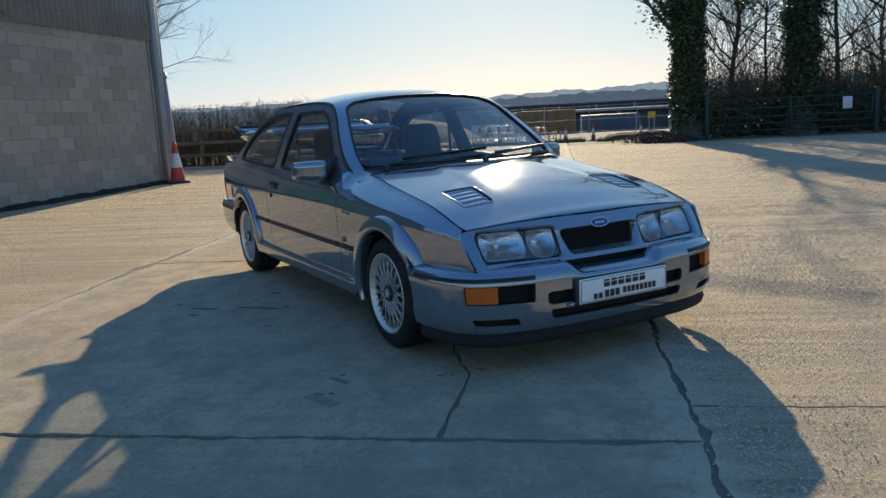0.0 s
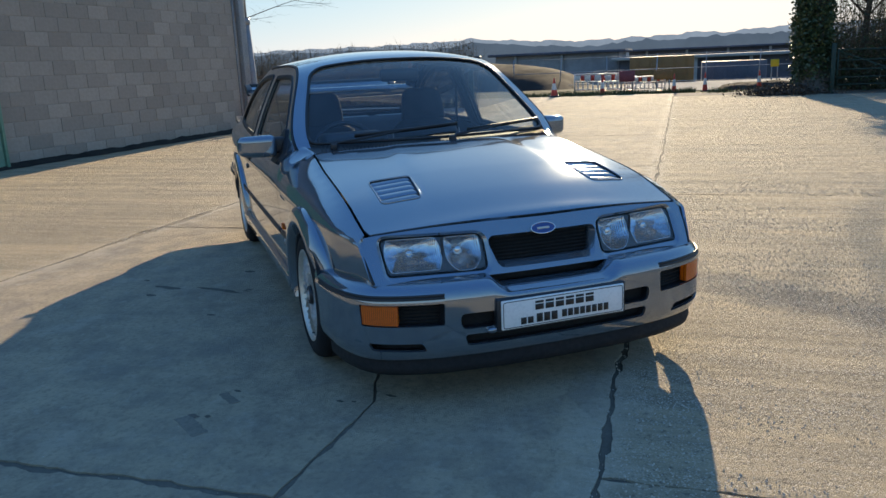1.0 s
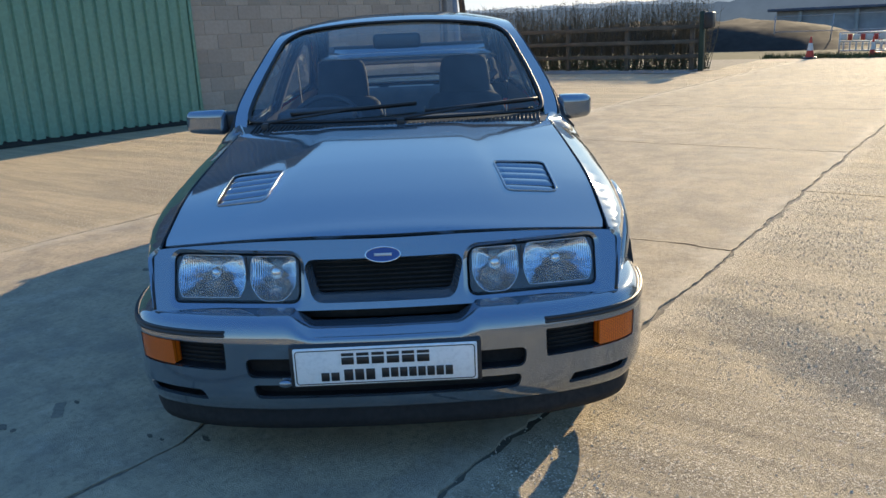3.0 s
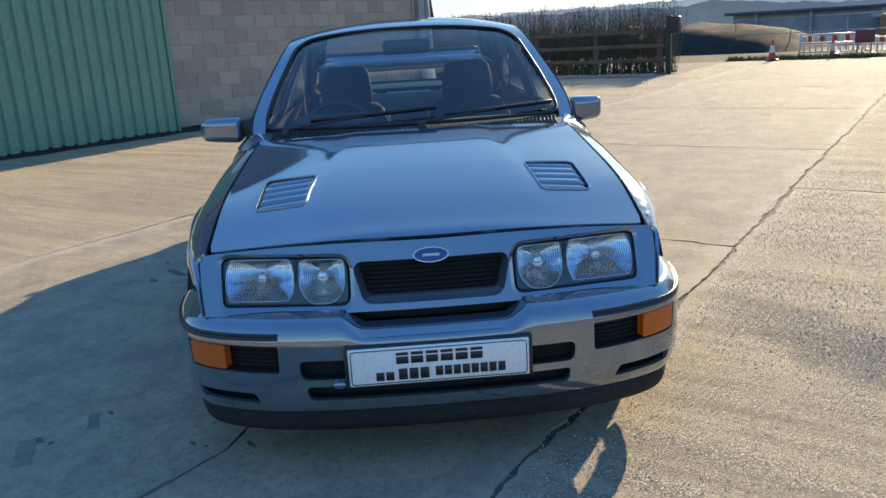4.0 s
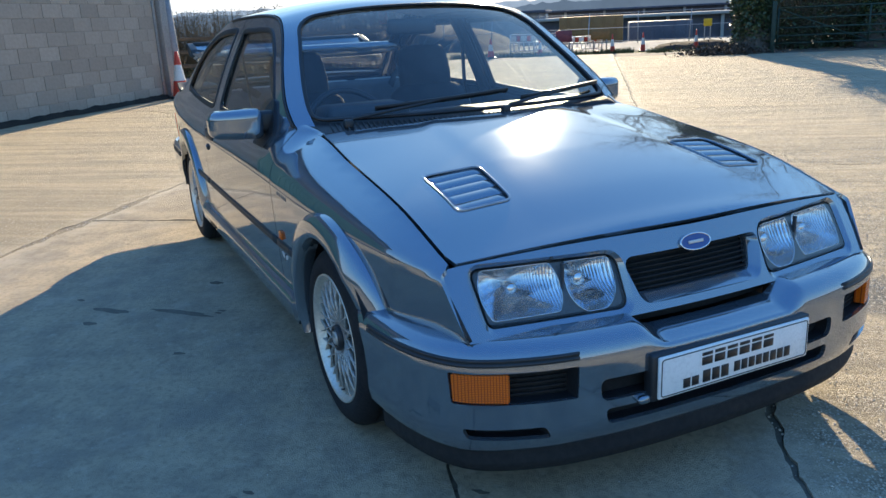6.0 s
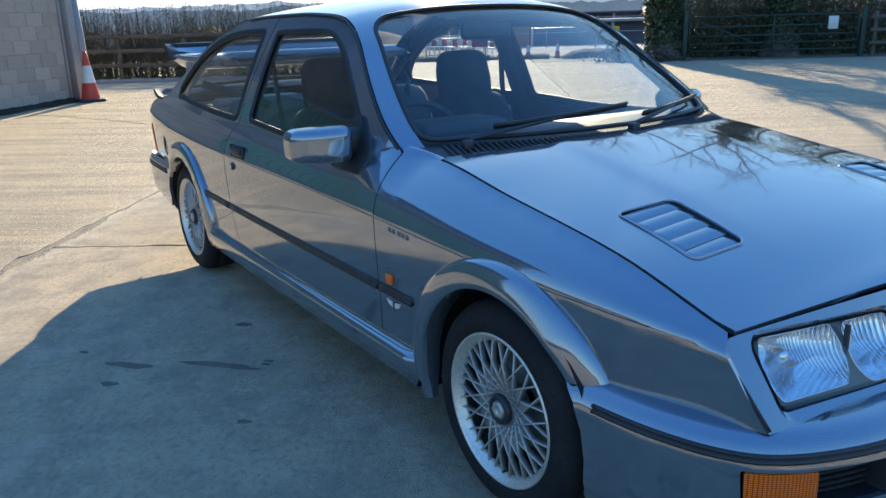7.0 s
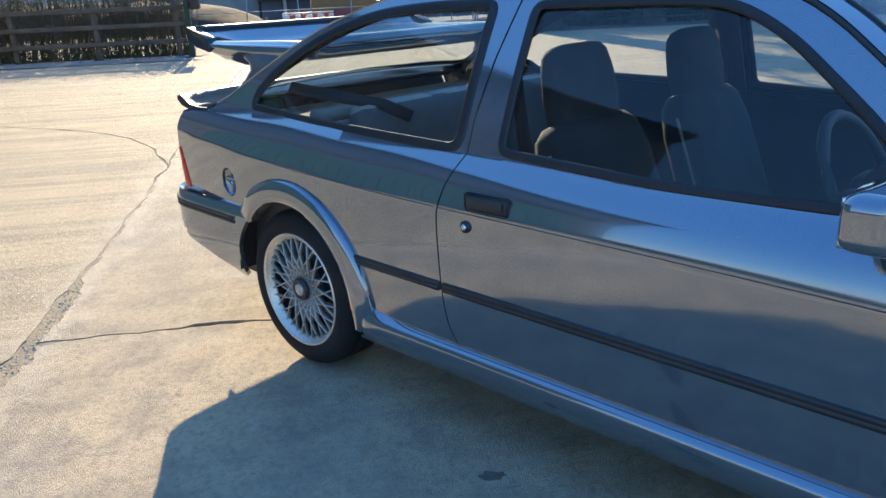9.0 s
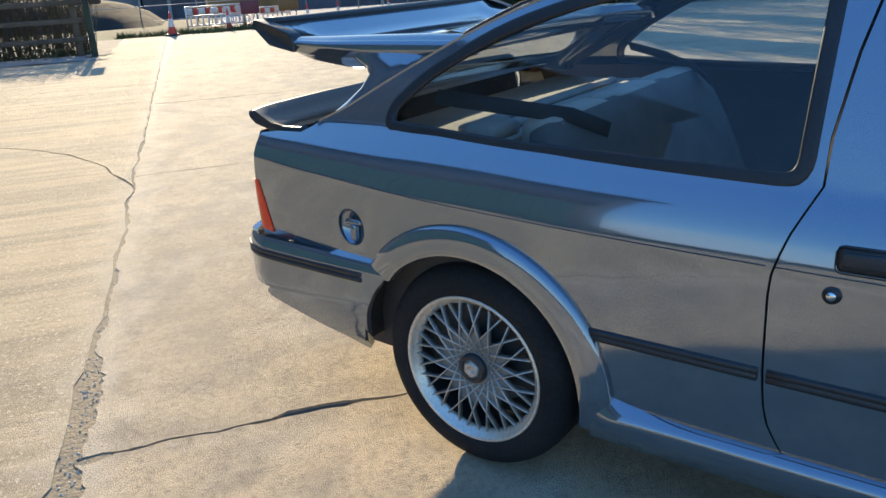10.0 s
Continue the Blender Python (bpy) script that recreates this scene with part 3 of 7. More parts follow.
def inset(poly, d):
    c, k, out = [Vector(p) for p in poly], len(poly), []
    area = sum(c[i].x * c[(i + 1) % k].y - c[(i + 1) % k].x * c[i].y for i in range(k))
    for i in range(k):
        t = (c[(i + 1) % k] - c[i - 1]).normalized()
        out.append(tuple(c[i] + Vector((-t.y, t.x)) * (d if area > 0 else -d)))
    return out


def slab(corners, gap=0.006):
    poly = [tuple(at_uv(u, v)[:2]) for u, v in corners]
    f = lambda x, y: (x, y, 0.004 * noise.noise(Vector((x, y, 0)) * 0.5) + 0.0015 * noise.noise(Vector((x, y, 0)) * 3) - 0.003)
    bm = panel(ragged(poly, gap), [], f, 0.45, (0, 0, 1), flange=0.03, edge_step=0.5)
    part("slab", bm, CONCRETE, pavement)


cols = {
    (-11.5, -3.87): [-14, -9.5, -5.2, -1.0, 12.6, 17.0],
    (-3.87, 0.18): [-14, -8.4, -4.67, -0.94, 2.82, 6.6, 10.4, 14.2, 18.0, 22.0],
    (0.18, 4.2): [-14, -9.0, -4.8, -0.62, 4.65, 8.8, 13.0, 17.2, 22.0],
    (4.2, 8.3): [-14, -8.0, -3.0, 2.0, 6.4, 11.0, 15.5, 21.0],
    (8.3, 12.4): [-14, -8.0, -3.0, 2.0, 6.4, 11.0, 15.5, 21.0],
    (12.4, 16.5): [-14, -7.0, -1.0, 5.0, 11.0, 16.0, 21.0],
}
for (v0, v1), us in cols.items():
    for u0, u1 in zip(us[:-1], us[1:]):
        if v0 == -3.87 and u0 == -0.94:
            # this slab is split by a crack that runs in from its edge
            cu, cv = (-0.94, -0.78), (-0.215, -0.725)
            slab([(u0, v0), (u0, cu[1]), (-0.60, -0.74), cv, (0.9, -1.0), (u1, -1.3), (u1, v0)], 0.004)
            slab([(u0, cu[1]), (u0, v1), (u1, v1), (u1, -1.3), (0.9, -1.0), cv, (-0.60, -0.74)], 0.004)
        elif v0 == -11.5 and u0 == -1.0:
            # a slanting crack cuts off the far corner of this pour
            crack = [(6.3, v1), (7.04, -4.1), (7.78, -4.45), (8.2, -4.8), (8.7, -5.4), (10.4, -8.0), (11.3, v0)]
            slab([(u0, v0), (u0, v1)] + crack, 0.0075)
            slab([(u1, v0)] + crack[::-1] + [(u1, v1)], 0.0075)
        else:
            slab([(u0, v0), (u0, v1), (u1, v1), (u1, v0)], 0.0055)
slab([(17.0, -11.5), (17.0, -3.87), (18.5, -3.87), (18.5, -11.5)])
slab([(22.0, -3.87), (22.0, 0.18), (24.2, 0.18), (24.2, -3.87)])
slab([(18.5, -5.0), (18.5, -3.87), (24.2, -3.87), (24.2, -5.0)])

STAIN = surf("oil_stain", (0.14, 0.118, 0.09), (0.21, 0.175, 0.132), 9, 70, 0.8, bump=0.2, spec=0.15)
CHIPPED = surf("chipped_concrete", (0.21, 0.175, 0.13), (0.31, 0.26, 0.195), 9, 70, 0.85, bump=0.4, spec=0.15)
rs = random.Random(17)
for x, y, l, w in ((-1.43, 2.44, 0.10, 0.025), (-1.15, 2.23, 0.15, 0.022), (-1.54, 2.32, 0.035, 0.02), (-0.92, 2.59, 0.035, 0.02), (-1.23, 1.74, 0.025, 0.012), (-1.0, 2.13, 0.02, 0.01), (-1.56, 2.7, 0.02, 0.01), (-0.98, 2.15, 0.02, 0.012), (-1.38, 0.43, 0.03, 0.010), (-1.2, 0.605, 0.022, 0.008), (-0.83, 0.32, 0.016, 0.008), (-1.33, 0.40, 0.014, 0.008), (-0.63, 0.28, 0.022, 0.009), (-0.78, 0.29, 0.010, 0.006)):
    d = (U * 0.2 - V).normalized()
    e = Vector((-d.y, d.x, 0))
    ring = []
    for k in range(18):
        a = 2 * math.pi * k / 18
        r = 1 + 0.5 * noise.noise(Vector((math.cos(a) * 1.6 + x * 9, math.sin(a) * 1.6, y * 9))) + 0.35 * noise.noise(Vector((math.cos(a) * 5 + x * 9, math.sin(a) * 5, y * 9)))
        p = d * (l * math.cos(a) * r) + e * (w * math.sin(a) * r)
        ring.append((x + p.x, y + p.y))
    part("oil_stain", panel(ring, [], lambda a, b: (a, b, 0.004 * noise.noise(Vector((a, b, 0)) * 0.5) + 0.0015 * noise.noise(Vector((a, b, 0)) * 3) - 0.0015), 0.02, (0, 0, 1), flange=0.002), STAIN, pavement, "dark oil stain")
for x, y, l, w in ((-1.395, 0.345, 0.095, 0.030), (-1.237, 0.545, 0.062, 0.018)):
    d, e = Vector((0.30, -0.95, 0)), Vector((0.95, 0.30, 0))
    ring = [(x + d.x * a * l + e.x * b * w, y + d.y * a * l + e.y * b * w) for a, b in ((-1, -1), (-1, 1), (1, 1), (1, -1))]
    ring = [(p[0] + 0.008 * noise.noise(Vector((p[0], p[1], 2)) * 60), p[1] + 0.008 * noise.noise(Vector((p[0], p[1], 6)) * 60)) for p in dense(ring, 0.01)]
    part("chipped_patch", panel(ring, [], lambda a, b: (a, b, 0.004 * noise.noise(Vector((a, b, 0)) * 0.5) + 0.0015 * noise.noise(Vector((a, b, 0)) * 3) - 0.0012 + 0.0012 * noise.noise(Vector((a, b, 0)) * 70)), 0.008, (0, 0, 1), flange=0.003), CHIPPED, pavement, "small chipped oblong patch")
CHIP = ((1, 0, 0), (0, 1, 0), (-1, 0, 0), (0, -1, 0), (0, 0, 1), (0, 0, -1))


def chips(name, places, material, label, category):
    """Loose stones as one mesh; places: (u, v, z, size)."""
    co, fa = [], []
    for u, v, z, r in places:
        m_ = Matrix.Translation(at_uv(u, v, z)) @ Matrix.Rotation(rs.uniform(0, 6), 4, (rs.random(), rs.random(), rs.random() + 0.1)) @ Matrix.Diagonal((r, r * rs.uniform(0.5, 1), r * rs.uniform(0.35, 0.7), 1))
        o = len(co)
        co += [tuple(m_ @ Vector(c)) for c in CHIP]
        for i in range(4):
            j = (i + 1) % 4
            fa += [(o + i, o + j, o + 4), (o + j, o + i, o + 5)]
    me = bpy.data.meshes.new(name)
    me.from_pydata(co, [], fa)
    me.materials.append(material)
    tagged(part(name, me, material), label, category, kind="stuff")


spots = []
while len(spots) < 17000:
    u, v = rs.uniform(-3.0, 5.5), 0.24 + abs(rs.gauss(0, 1.5))
    if noise.noise(Vector((u * 2.6, v * 0.5, 1))) + 0.5 * noise.noise(Vector((u * 0.8, v * 0.8, 5))) > rs.uniform(-0.45, 0.35):
        spots.append((u, v, -0.001, rs.uniform(0.0022, 0.0058)))
for _ in range(1500):
    spots.append((rs.uniform(-3, 6), rs.uniform(-6.5, 0.1), -0.001, rs.uniform(0.0013, 0.003)))
chips("loose_grit", spots, GRIT, "loose grit and chips scattered on the concrete", "grit")
broken = []
for _ in range(480):
    u = rs.gauss(2.7, 0.8)
    w = 0.012 + 0.035 * math.exp(-(((u - 2.7) / 0.75) ** 2))
    broken.append((u, -3.87 + rs.gauss(0.012, w), -0.006, rs.uniform(0.002, 0.0075)))
for _ in range(500):
    broken.append((rs.uniform(-4, 9), 0.18 + rs.gauss(0, 0.02), -0.004, rs.uniform(0.002, 0.006)))
chips("joint_rubble", broken, GRIT, "crumbled stones in the broken joints", "rubble")

# ---- the barn ----
WALL_V, END_U, DOOR_U, SILL_H = 0.0, 0.0, -6.24, 3.2
CORNER = Vector((0.45, 15.55, 0))
BARN = Matrix.Translation(CORNER) @ Matrix.Rotation(radians(49.3), 4, "Z") @ Matrix.Diagonal((1, -1, 1, 1))


def at_b(u, v, z=0.0):
    """Along the barn wall from its corner, out from its face, up."""
    return BARN @ Vector((u, v, z))


def wall_box(name, u0, u1, v0, v1, z0, z1, material, parent=None, bevel=0.0, label=""):
    return part(name, box((u0, v0, z0), (u1, v1, z1), bevel, m=BARN), material, parent, label, smooth=bevel > 0)


wall_south = tagged(wall_box("wall_south", DOOR_U, END_U, WALL_V - 0.25, WALL_V + 0.001, -0.05, SILL_H, MORTAR), "weathered grey concrete block wall of a barn", "wall", kind="structure")
wall_end = tagged(wall_box("wall_end", END_U - 0.24, END_U, WALL_V - 12, WALL_V - 0.25, -0.05, 5.2, BLOCK), "grey block end wall of a barn", "wall", kind="structure")
wall_back = tagged(wall_box("wall_back", -12.35, END_U, WALL_V - 12.25, WALL_V - 12, -0.05, 5.2, BLOCK), "plain grey block wall", "wall", kind="structure")
wall_far = tagged(wall_box("wall_far", -12.35, -12.1, WALL_V - 12, WALL_V, -0.05, 5.2, BLOCK), "plain grey block wall", "wall", kind="structure")
tagged(wall_box("wall_west", -12.1, -11.9, WALL_V - 0.25, WALL_V, -0.05, SILL_H, BLOCK), "plain grey block wall", "wall", kind="structure")


def corrugated(u0, u1, z0, z1, v, pitch, depth):
    n = int((u1 - u0) / pitch * 8)
    us = np.linspace(u0, u1, n + 1)
    fr = lambda u: depth * math.sin(2 * math.pi * (u - u0) / pitch)
    a = [[at_b(u, v + fr(u), z) for z in (z0, z1)] for u in us]
    b = [[at_b(u, v + fr(u) - 0.006, z) for z in (z1, z0)] for u in us]
    return grid([x + y for x, y in zip(a, b)], closed_v=True)


clad = tagged(part("cladding", corrugated(-12.1, END_U + 0.08, SILL_H - 0.12, 5.6, WALL_V + 0.05, 0.146, 0.032), FIBRE), "grey corrugated fibre-cement wall cladding", "cladding", kind="structure")


def sheet_door():
    d = tagged(new("door_1"), "green profiled steel sliding barn door, shut", "door", kind="structure")
    u0, u1, z1 = -11.9, DOOR_U - 0.02, SILL_H - 0.15
    pts, u = [], u0
    while u < u1:
        for du, dv in ((0.0, 0.0), (0.115, 0.0), (0.135, -0.035), (0.165, -0.035), (0.185, 0.0)):
            pts.append((min(u + du, u1), dv))
        u += 0.19
    a = [[at_b(p, WALL_V + 0.06 + dv, z) for z in (0.03, z1)] + [at_b(p, WALL_V + 0.05 + dv, z) for z in (z1, 0.03)] for p, dv in pts]
    part("door_sheet", grid(a, closed_v=True), GREEN, d, smooth=False)
    wall_box("door_edge", u1, u1 + 0.05, WALL_V + 0.0, WALL_V + 0.09, 0.03, z1, GREEN, d, 0.006)
    wall_box("door_rail", u0, u1 + 1.5, WALL_V + 0.02, WALL_V + 0.12, z1 - 0.02, z1 + 0.08, STEEL, d, 0.01)
    return d


sheet_door()
roof_bm = bmesh.new()
for sgn in (0, 1):
    v0, v1, z0, z1 = (WALL_V + 0.35, WALL_V - 6.1, 5.5, 7.3) if sgn == 0 else (WALL_V - 6.1, WALL_V - 12.6, 7.3, 5.5)
    grid([[at_b(u, v0 + (v1 - v0) * t, z0 + (z1 - z0) * t + 0.025 * math.sin(u * 43)) for t in (0, 0.5, 1)] for u in np.arange(-12.6, END_U + 0.3, 0.0365 * 2)], bm=roof_bm)
tagged(part("roof", roof_bm, FIBRE), "grey corrugated fibre-cement barn roof", "roof", kind="structure")
gable = bmesh.new()
for u in (END_U - 0.1, -12.25):
    gable.faces.new([gable.verts.new(at_b(u, v, z)) for v, z in ((WALL_V, 5.2), (WALL_V - 12.2, 5.2), (WALL_V - 12.2, 5.55), (WALL_V - 6.1, 7.3), (WALL_V, 5.55))])
tagged(part("gable", gable, FIBRE, smooth=False), "grey gable cladding", "gable", kind="structure")
# drain strip with silt along the wall foot, the wall's shadow put into its dark colour
strip_rows = [[at_b(u, 0.015 + (0.16 + 0.14 * noise.noise(Vector((u * 1.7, 2, 0)))) * f, (0.075 + 0.04 * noise.noise(Vector((u * 3, 0, 1)))) * (1 - f) ** 1.4 + 0.012 * noise.noise(Vector((u * 14, f * 6, 4))) * (1 - f) + 0.001) for f in np.linspace(0, 1, 8)] for u in np.linspace(-12.0, 0.0, 240)]
tagged(part("silt_strip", grid(strip_rows), SILT), "dark silt heaped along the foot of the barn wall, darkened for wall shadow", "silt", kind="stuff")
# corner post, gutter pipe
post = tagged(wall_box("corner_post", END_U + 0.02, END_U + 0.22, WALL_V - 0.06, WALL_V + 0.12, 0, 5.5, STEEL, None, 0.01), "galvanised steel stanchion at the barn corner", "post")
pipe_bm = tube([at_b(END_U + 0.30, WALL_V + 0.04, 5.3), at_b(END_U + 0.30, WALL_V + 0.04, 2.25)], 0.06, 14)
pipe = thing("downpipe", "grey rainwater downpipe with a wider lower length", "pipe")
part("pipe_top", pipe_bm, STEEL, pipe)
part("pipe_bottom", tube([at_b(END_U + 0.30, WALL_V + 0.04, 2.35), at_b(END_U + 0.44, WALL_V + 0.06, 0.0)], 0.10, 16), FIBRE, pipe)
part("pipe_collar", tube([at_b(END_U + 0.30, WALL_V + 0.04, 2.28), at_b(END_U + 0.30, WALL_V + 0.04, 2.42)], 0.115, 16), STEEL, pipe)
wall_box("flashing", END_U - 0.10, END_U - 0.03, WALL_V + 0.0, WALL_V + 0.03, 0.0, SILL_H - 0.1, STEEL, wall_south, 0.004)


# ---- traffic cones ----
def build_cone(h=0.9):
    c = thing("traffic_cone", "red and white traffic cone on a black base", "cone", "traffic cones")
    part("cone_base", box((-0.22, -0.22, 0), (0.22, 0.22, 0.05), 0.02), TRIM, c)
    r = lambda z: 0.165 - 0.135 * (z - 0.05) / (h - 0.05)
    for a, b, m, n in ((0.05, 0.38 * h, CONE_RED, "cone_skirt"), (0.38 * h, 0.72 * h, CONE_WHITE, "cone_sleeve"), (0.72 * h, h, CONE_RED, "cone_tip")):
        pr = [(r(a), a), (r((a + b) / 2), (a + b) / 2), (r(b), b)]
        if b == h:
            pr += [(0.02, h + 0.005), (0.012, h - 0.04)]
        part(n, lathe(pr, 20, "z"), m, c)
    return c


cone = build_cone()
cone.matrix_basis = Matrix.Translation(at_b(-0.06, 0.39))
small_cone = build_cone(0.62)
SLIM = Matrix.Diagonal((0.72, 0.72, 1, 1))
small_cone.matrix_basis = Matrix.Translation(at_uv(24.0, -3.7)) @ SLIM
for u, v in ((24.6, -2.15), (24.9, 0.17), (25.3, 1.16), (25.9, 2.9)):
    copy_thing(small_cone, Matrix.Translation(at_uv(u, v, 0.0 if u < 24.2 else -0.03)) @ Matrix.Rotation(u * 3, 4, "Z") @ SLIM)


# ---- site barriers ----
def build_barrier(board):
    b = thing("plastic_barrier", "white and red plastic pedestrian barrier", "barrier", "site barriers")
    for x in (-0.96, 0.96):
        part("barrier_upright", tube([(x, 0, 0.06), (x, 0, 1.0)], 0.03, 8), CONE_WHITE, b)
    for z in (0.25, 0.62, 0.98):
        part("barrier_rail", tube([(-0.96, 0, z), (0.96, 0, z)], 0.028, 8), CONE_WHITE, b)
    for i in range(9):
        part("barrier_bar", box((-0.82 + i * 0.205 - 0.025, -0.015, 0.27), (-0.82 + i * 0.205 + 0.025, 0.015, 0.62), 0.008), CONE_WHITE, b)
    for i in range(9):
        w = 0.15 if i % 2 else 0.24
        part("barrier_board", box((-0.84 + i * 0.21 - w / 2 * 0.9, -0.02, 0.68), (-0.84 + i * 0.21 + w / 2 * 0.9, 0.02, 0.92), 0.006), CONE_RED if i % 2 else CONE_WHITE, b)
    for x in (-0.7, 0.7):
        part("barrier_foot", box((x - 0.12, -0.30, 0), (x + 0.12, 0.30, 0.09), 0.025), CONE_RED, b)
    return b


bar = build_barrier(True)
TV = Matrix.Rotation(math.atan2(V.y, V.x), 4, "Z")
bar.matrix_basis = Matrix.Translation(at_uv(26.0, -2.45, -0.06)) @ TV @ Matrix.Diagonal((0.85, 0.85, 0.74, 1))
for k, (u, v, a) in enumerate(((26.4, -0.85, 0.05), (27.6, -1.9, -0.06))):
    copy_thing(bar, Matrix.Translation(at_uv(u, v, -0.04)) @ TV @ Matrix.Rotation(a, 4, "Z") @ Matrix.Diagonal((0.85, 0.85, 0.76, 1)))


def board_sign(u, v, z0, w, h, material, label):
    s = thing("road_sign", label, "sign", at=Matrix.Translation(at_uv(u, v, -0.05)) @ TV)
    part("sign_board", box((-w / 2, -0.015, z0), (w / 2, 0.015, z0 + h), 0.02), material, s)
    for x in (-w * 0.35, w * 0.35):
        part("sign_leg", tube([(x, 0.03, 0), (x, 0.03, z0 + h * 0.8)], 0.02, 6), STEEL, s)
    return s


board_sign(25.75, -1.42, 0.42, 0.54, 0.37, MAROON, "dark red rectangular site sign on legs")
board_sign(26.1, -0.22, 0.44, 0.62, 0.32, BROWN, "brown rectangular site sign on legs")
board_sign(30.0, 3.78, 0.66, 0.30, 0.27, YELLOW, "small yellow site sign on a post")

# ---- hedge, fence and the post with its box ----
rng = random.Random(4)
HEDGE_U = 19.6


def twig_clump(bm, base, height, spread, n, r=0.006, lean=0.0):
    for _ in range(n):
        a = rng.uniform(0, 2 * math.pi)
        top_ = base + Vector((math.cos(a) * spread * rng.random(), math.sin(a) * spread * rng.random(), height * rng.uniform(0.6, 1.0)))
        mid = base.lerp(top_, 0.5) + Vector((rng.uniform(-1, 1), rng.uniform(-1, 1), 0)) * spread * 0.25
        tube([base + Vector((rng.uniform(-0.05, 0.05), rng.uniform(-0.05, 0.05), 0)), mid, top_], r * rng.uniform(0.8, 1.6), 3, bm, end=r * 0.4)
        for _ in range(3):
            s = base.lerp(top_, rng.uniform(0.3, 0.95))
            d = Vector((rng.uniform(-1, 1), rng.uniform(-1, 1), rng.uniform(0.0, 1.2))).normalized() * height * rng.uniform(0.08, 0.2)
            tube([s, s + d * 0.6, s + d], r * 0.6, 3, bm, end=r * 0.25)


def leaf_cloud(points, size, r2):
    """Small folded leaves at the given places."""
    co, fa = [], []
    for p in points:
        a, b = r2.uniform(0, 6.28), r2.uniform(-0.9, 0.9)
        s = size * r2.uniform(0.6, 1.3)
        e1 = Vector((math.cos(a) * math.cos(b), math.sin(a) * math.cos(b), math.sin(b))) * s
        e2 = e1.cross(Vector((r2.uniform(-1, 1), r2.uniform(-1, 1), r2.uniform(-1, 1)))).normalized() * s * 0.55
        o = len(co)
        co += [p - e1, p + e2, p + e1, p - e2]
        fa += [(o, o + 1, o + 2), (o, o + 2, o + 3)]
    me = bpy.data.meshes.new("leaves")
    me.from_pydata([tuple(c) for c in co], [], fa)
    return me


hb = bmesh.new()
for i in range(290):
    v = -14.5 + 9.2 * (i + rng.random()) / 290
    twig_clump(hb, at_uv(HEDGE_U + rng.uniform(-0.3, 0.3), v, -0.05), 1.95 + 0.10 * noise.noise(Vector((v, 0, 0)) * 2), 0.35, 5, 0.008)
hedge = thing("hedge", "clipped leafless hawthorn hedge behind a rail fence", "hedge")
tagged(part("hedge_growth", hb, HEDGE, hedge, smooth=False), kind="stuff")
pts = [at_uv(HEDGE_U + rng.gauss(0, 0.22), rng.uniform(-14.5, -5.3), max(0.02, rng.random() ** 1.1 * 1.85)) for _ in range(9500)]
lv = leaf_cloud(pts, 0.022, rng)
lv.materials.append(HEDGE)
tagged(part("dead_leaves", lv, HEDGE, hedge, "brown dead leaves"), kind="stuff")
low = leaf_cloud([at_uv(HEDGE_U - 0.2 + rng.gauss(0, 0.3), rng.uniform(-14.5, -5.3), rng.uniform(-0.02, 0.5) ** 2 * 1.6) for _ in range(6000)], 0.03, rng)
low.materials.append(IVY)
tagged(part("hedge_bottom_growth", low, IVY, hedge, "dark green growth at the foot"), kind="stuff")
fence = thing("rail_fence", "weathered dark timber post and rail fence", "fence")
for i in range(6):
    v = -5.5 - i * 1.75
    part("fence_post", box((HEDGE_U - 0.72, v - 0.055, -0.05), (HEDGE_U - 0.62, v + 0.055, 1.22), 0.01, m=UV), WOOD, fence)
for z in (0.35, 0.72, 1.08):
    part("fence_rail", box((HEDGE_U - 0.76, -14.4, z - 0.05), (HEDGE_U - 0.72, -5.3, z + 0.05), 0.008, m=UV), WOOD, fence)
gp = thing("gate_post", "dark green steel post with a black letter box", "post")
part("post_shaft", box((HEDGE_U - 0.85, -5.28, -0.05), (HEDGE_U - 0.73, -5.16, 1.45), 0.01, m=UV), GREEN_DARK, gp)
part("letter_box", box((HEDGE_U - 0.98, -5.14, 1.02), (HEDGE_U - 0.70, -4.92, 1.42), 0.03, m=UV), TRIM, gp)
gravel = grid([[at_uv(u, v, 0.012 + 0.02 * noise.noise(Vector((u, v, 0)) * 3)) for v in np.linspace(-14, -5.0 + 0.4 * math.sin(u * 3), 60)] for u in np.linspace(17.6, 19.1, 14)])
tagged(part("gravel_strip", gravel, GRAVEL), "strip of pale gravel and dead leaves below the hedge", "gravel", kind="stuff")


# ---- trees ----
def limb(bm, p, d, length, r, depth, r2, up=0.25):
    """One bent limb with its side limbs."""
    pts, q, dd = [p], p.copy(), d.copy()
    n = 4
    for i in range(n):
        dd = (dd + Vector((r2.uniform(-1, 1), r2.uniform(-1, 1), r2.uniform(-0.5, 0.9) * up)) * 0.28).normalized()
        q = q + dd * length / n
        pts.append(q.copy())
    tube(pts, r, 7 if depth > 2 else 4 if depth else 3, bm, end=r * 0.45)
    if depth:
        for _ in range(4 if depth > 1 else 5):
            k = r2.randint(1, n)
            base = pts[k - 1].lerp(pts[k], r2.random())
            nd = (dd * 0.6 + Vector((r2.uniform(-1, 1), r2.uniform(-1, 1), r2.uniform(-0.3, 0.9)))).normalized()
            limb(bm, base, nd, length * r2.uniform(0.5, 0.75), r * 0.45, depth - 1, r2, up)


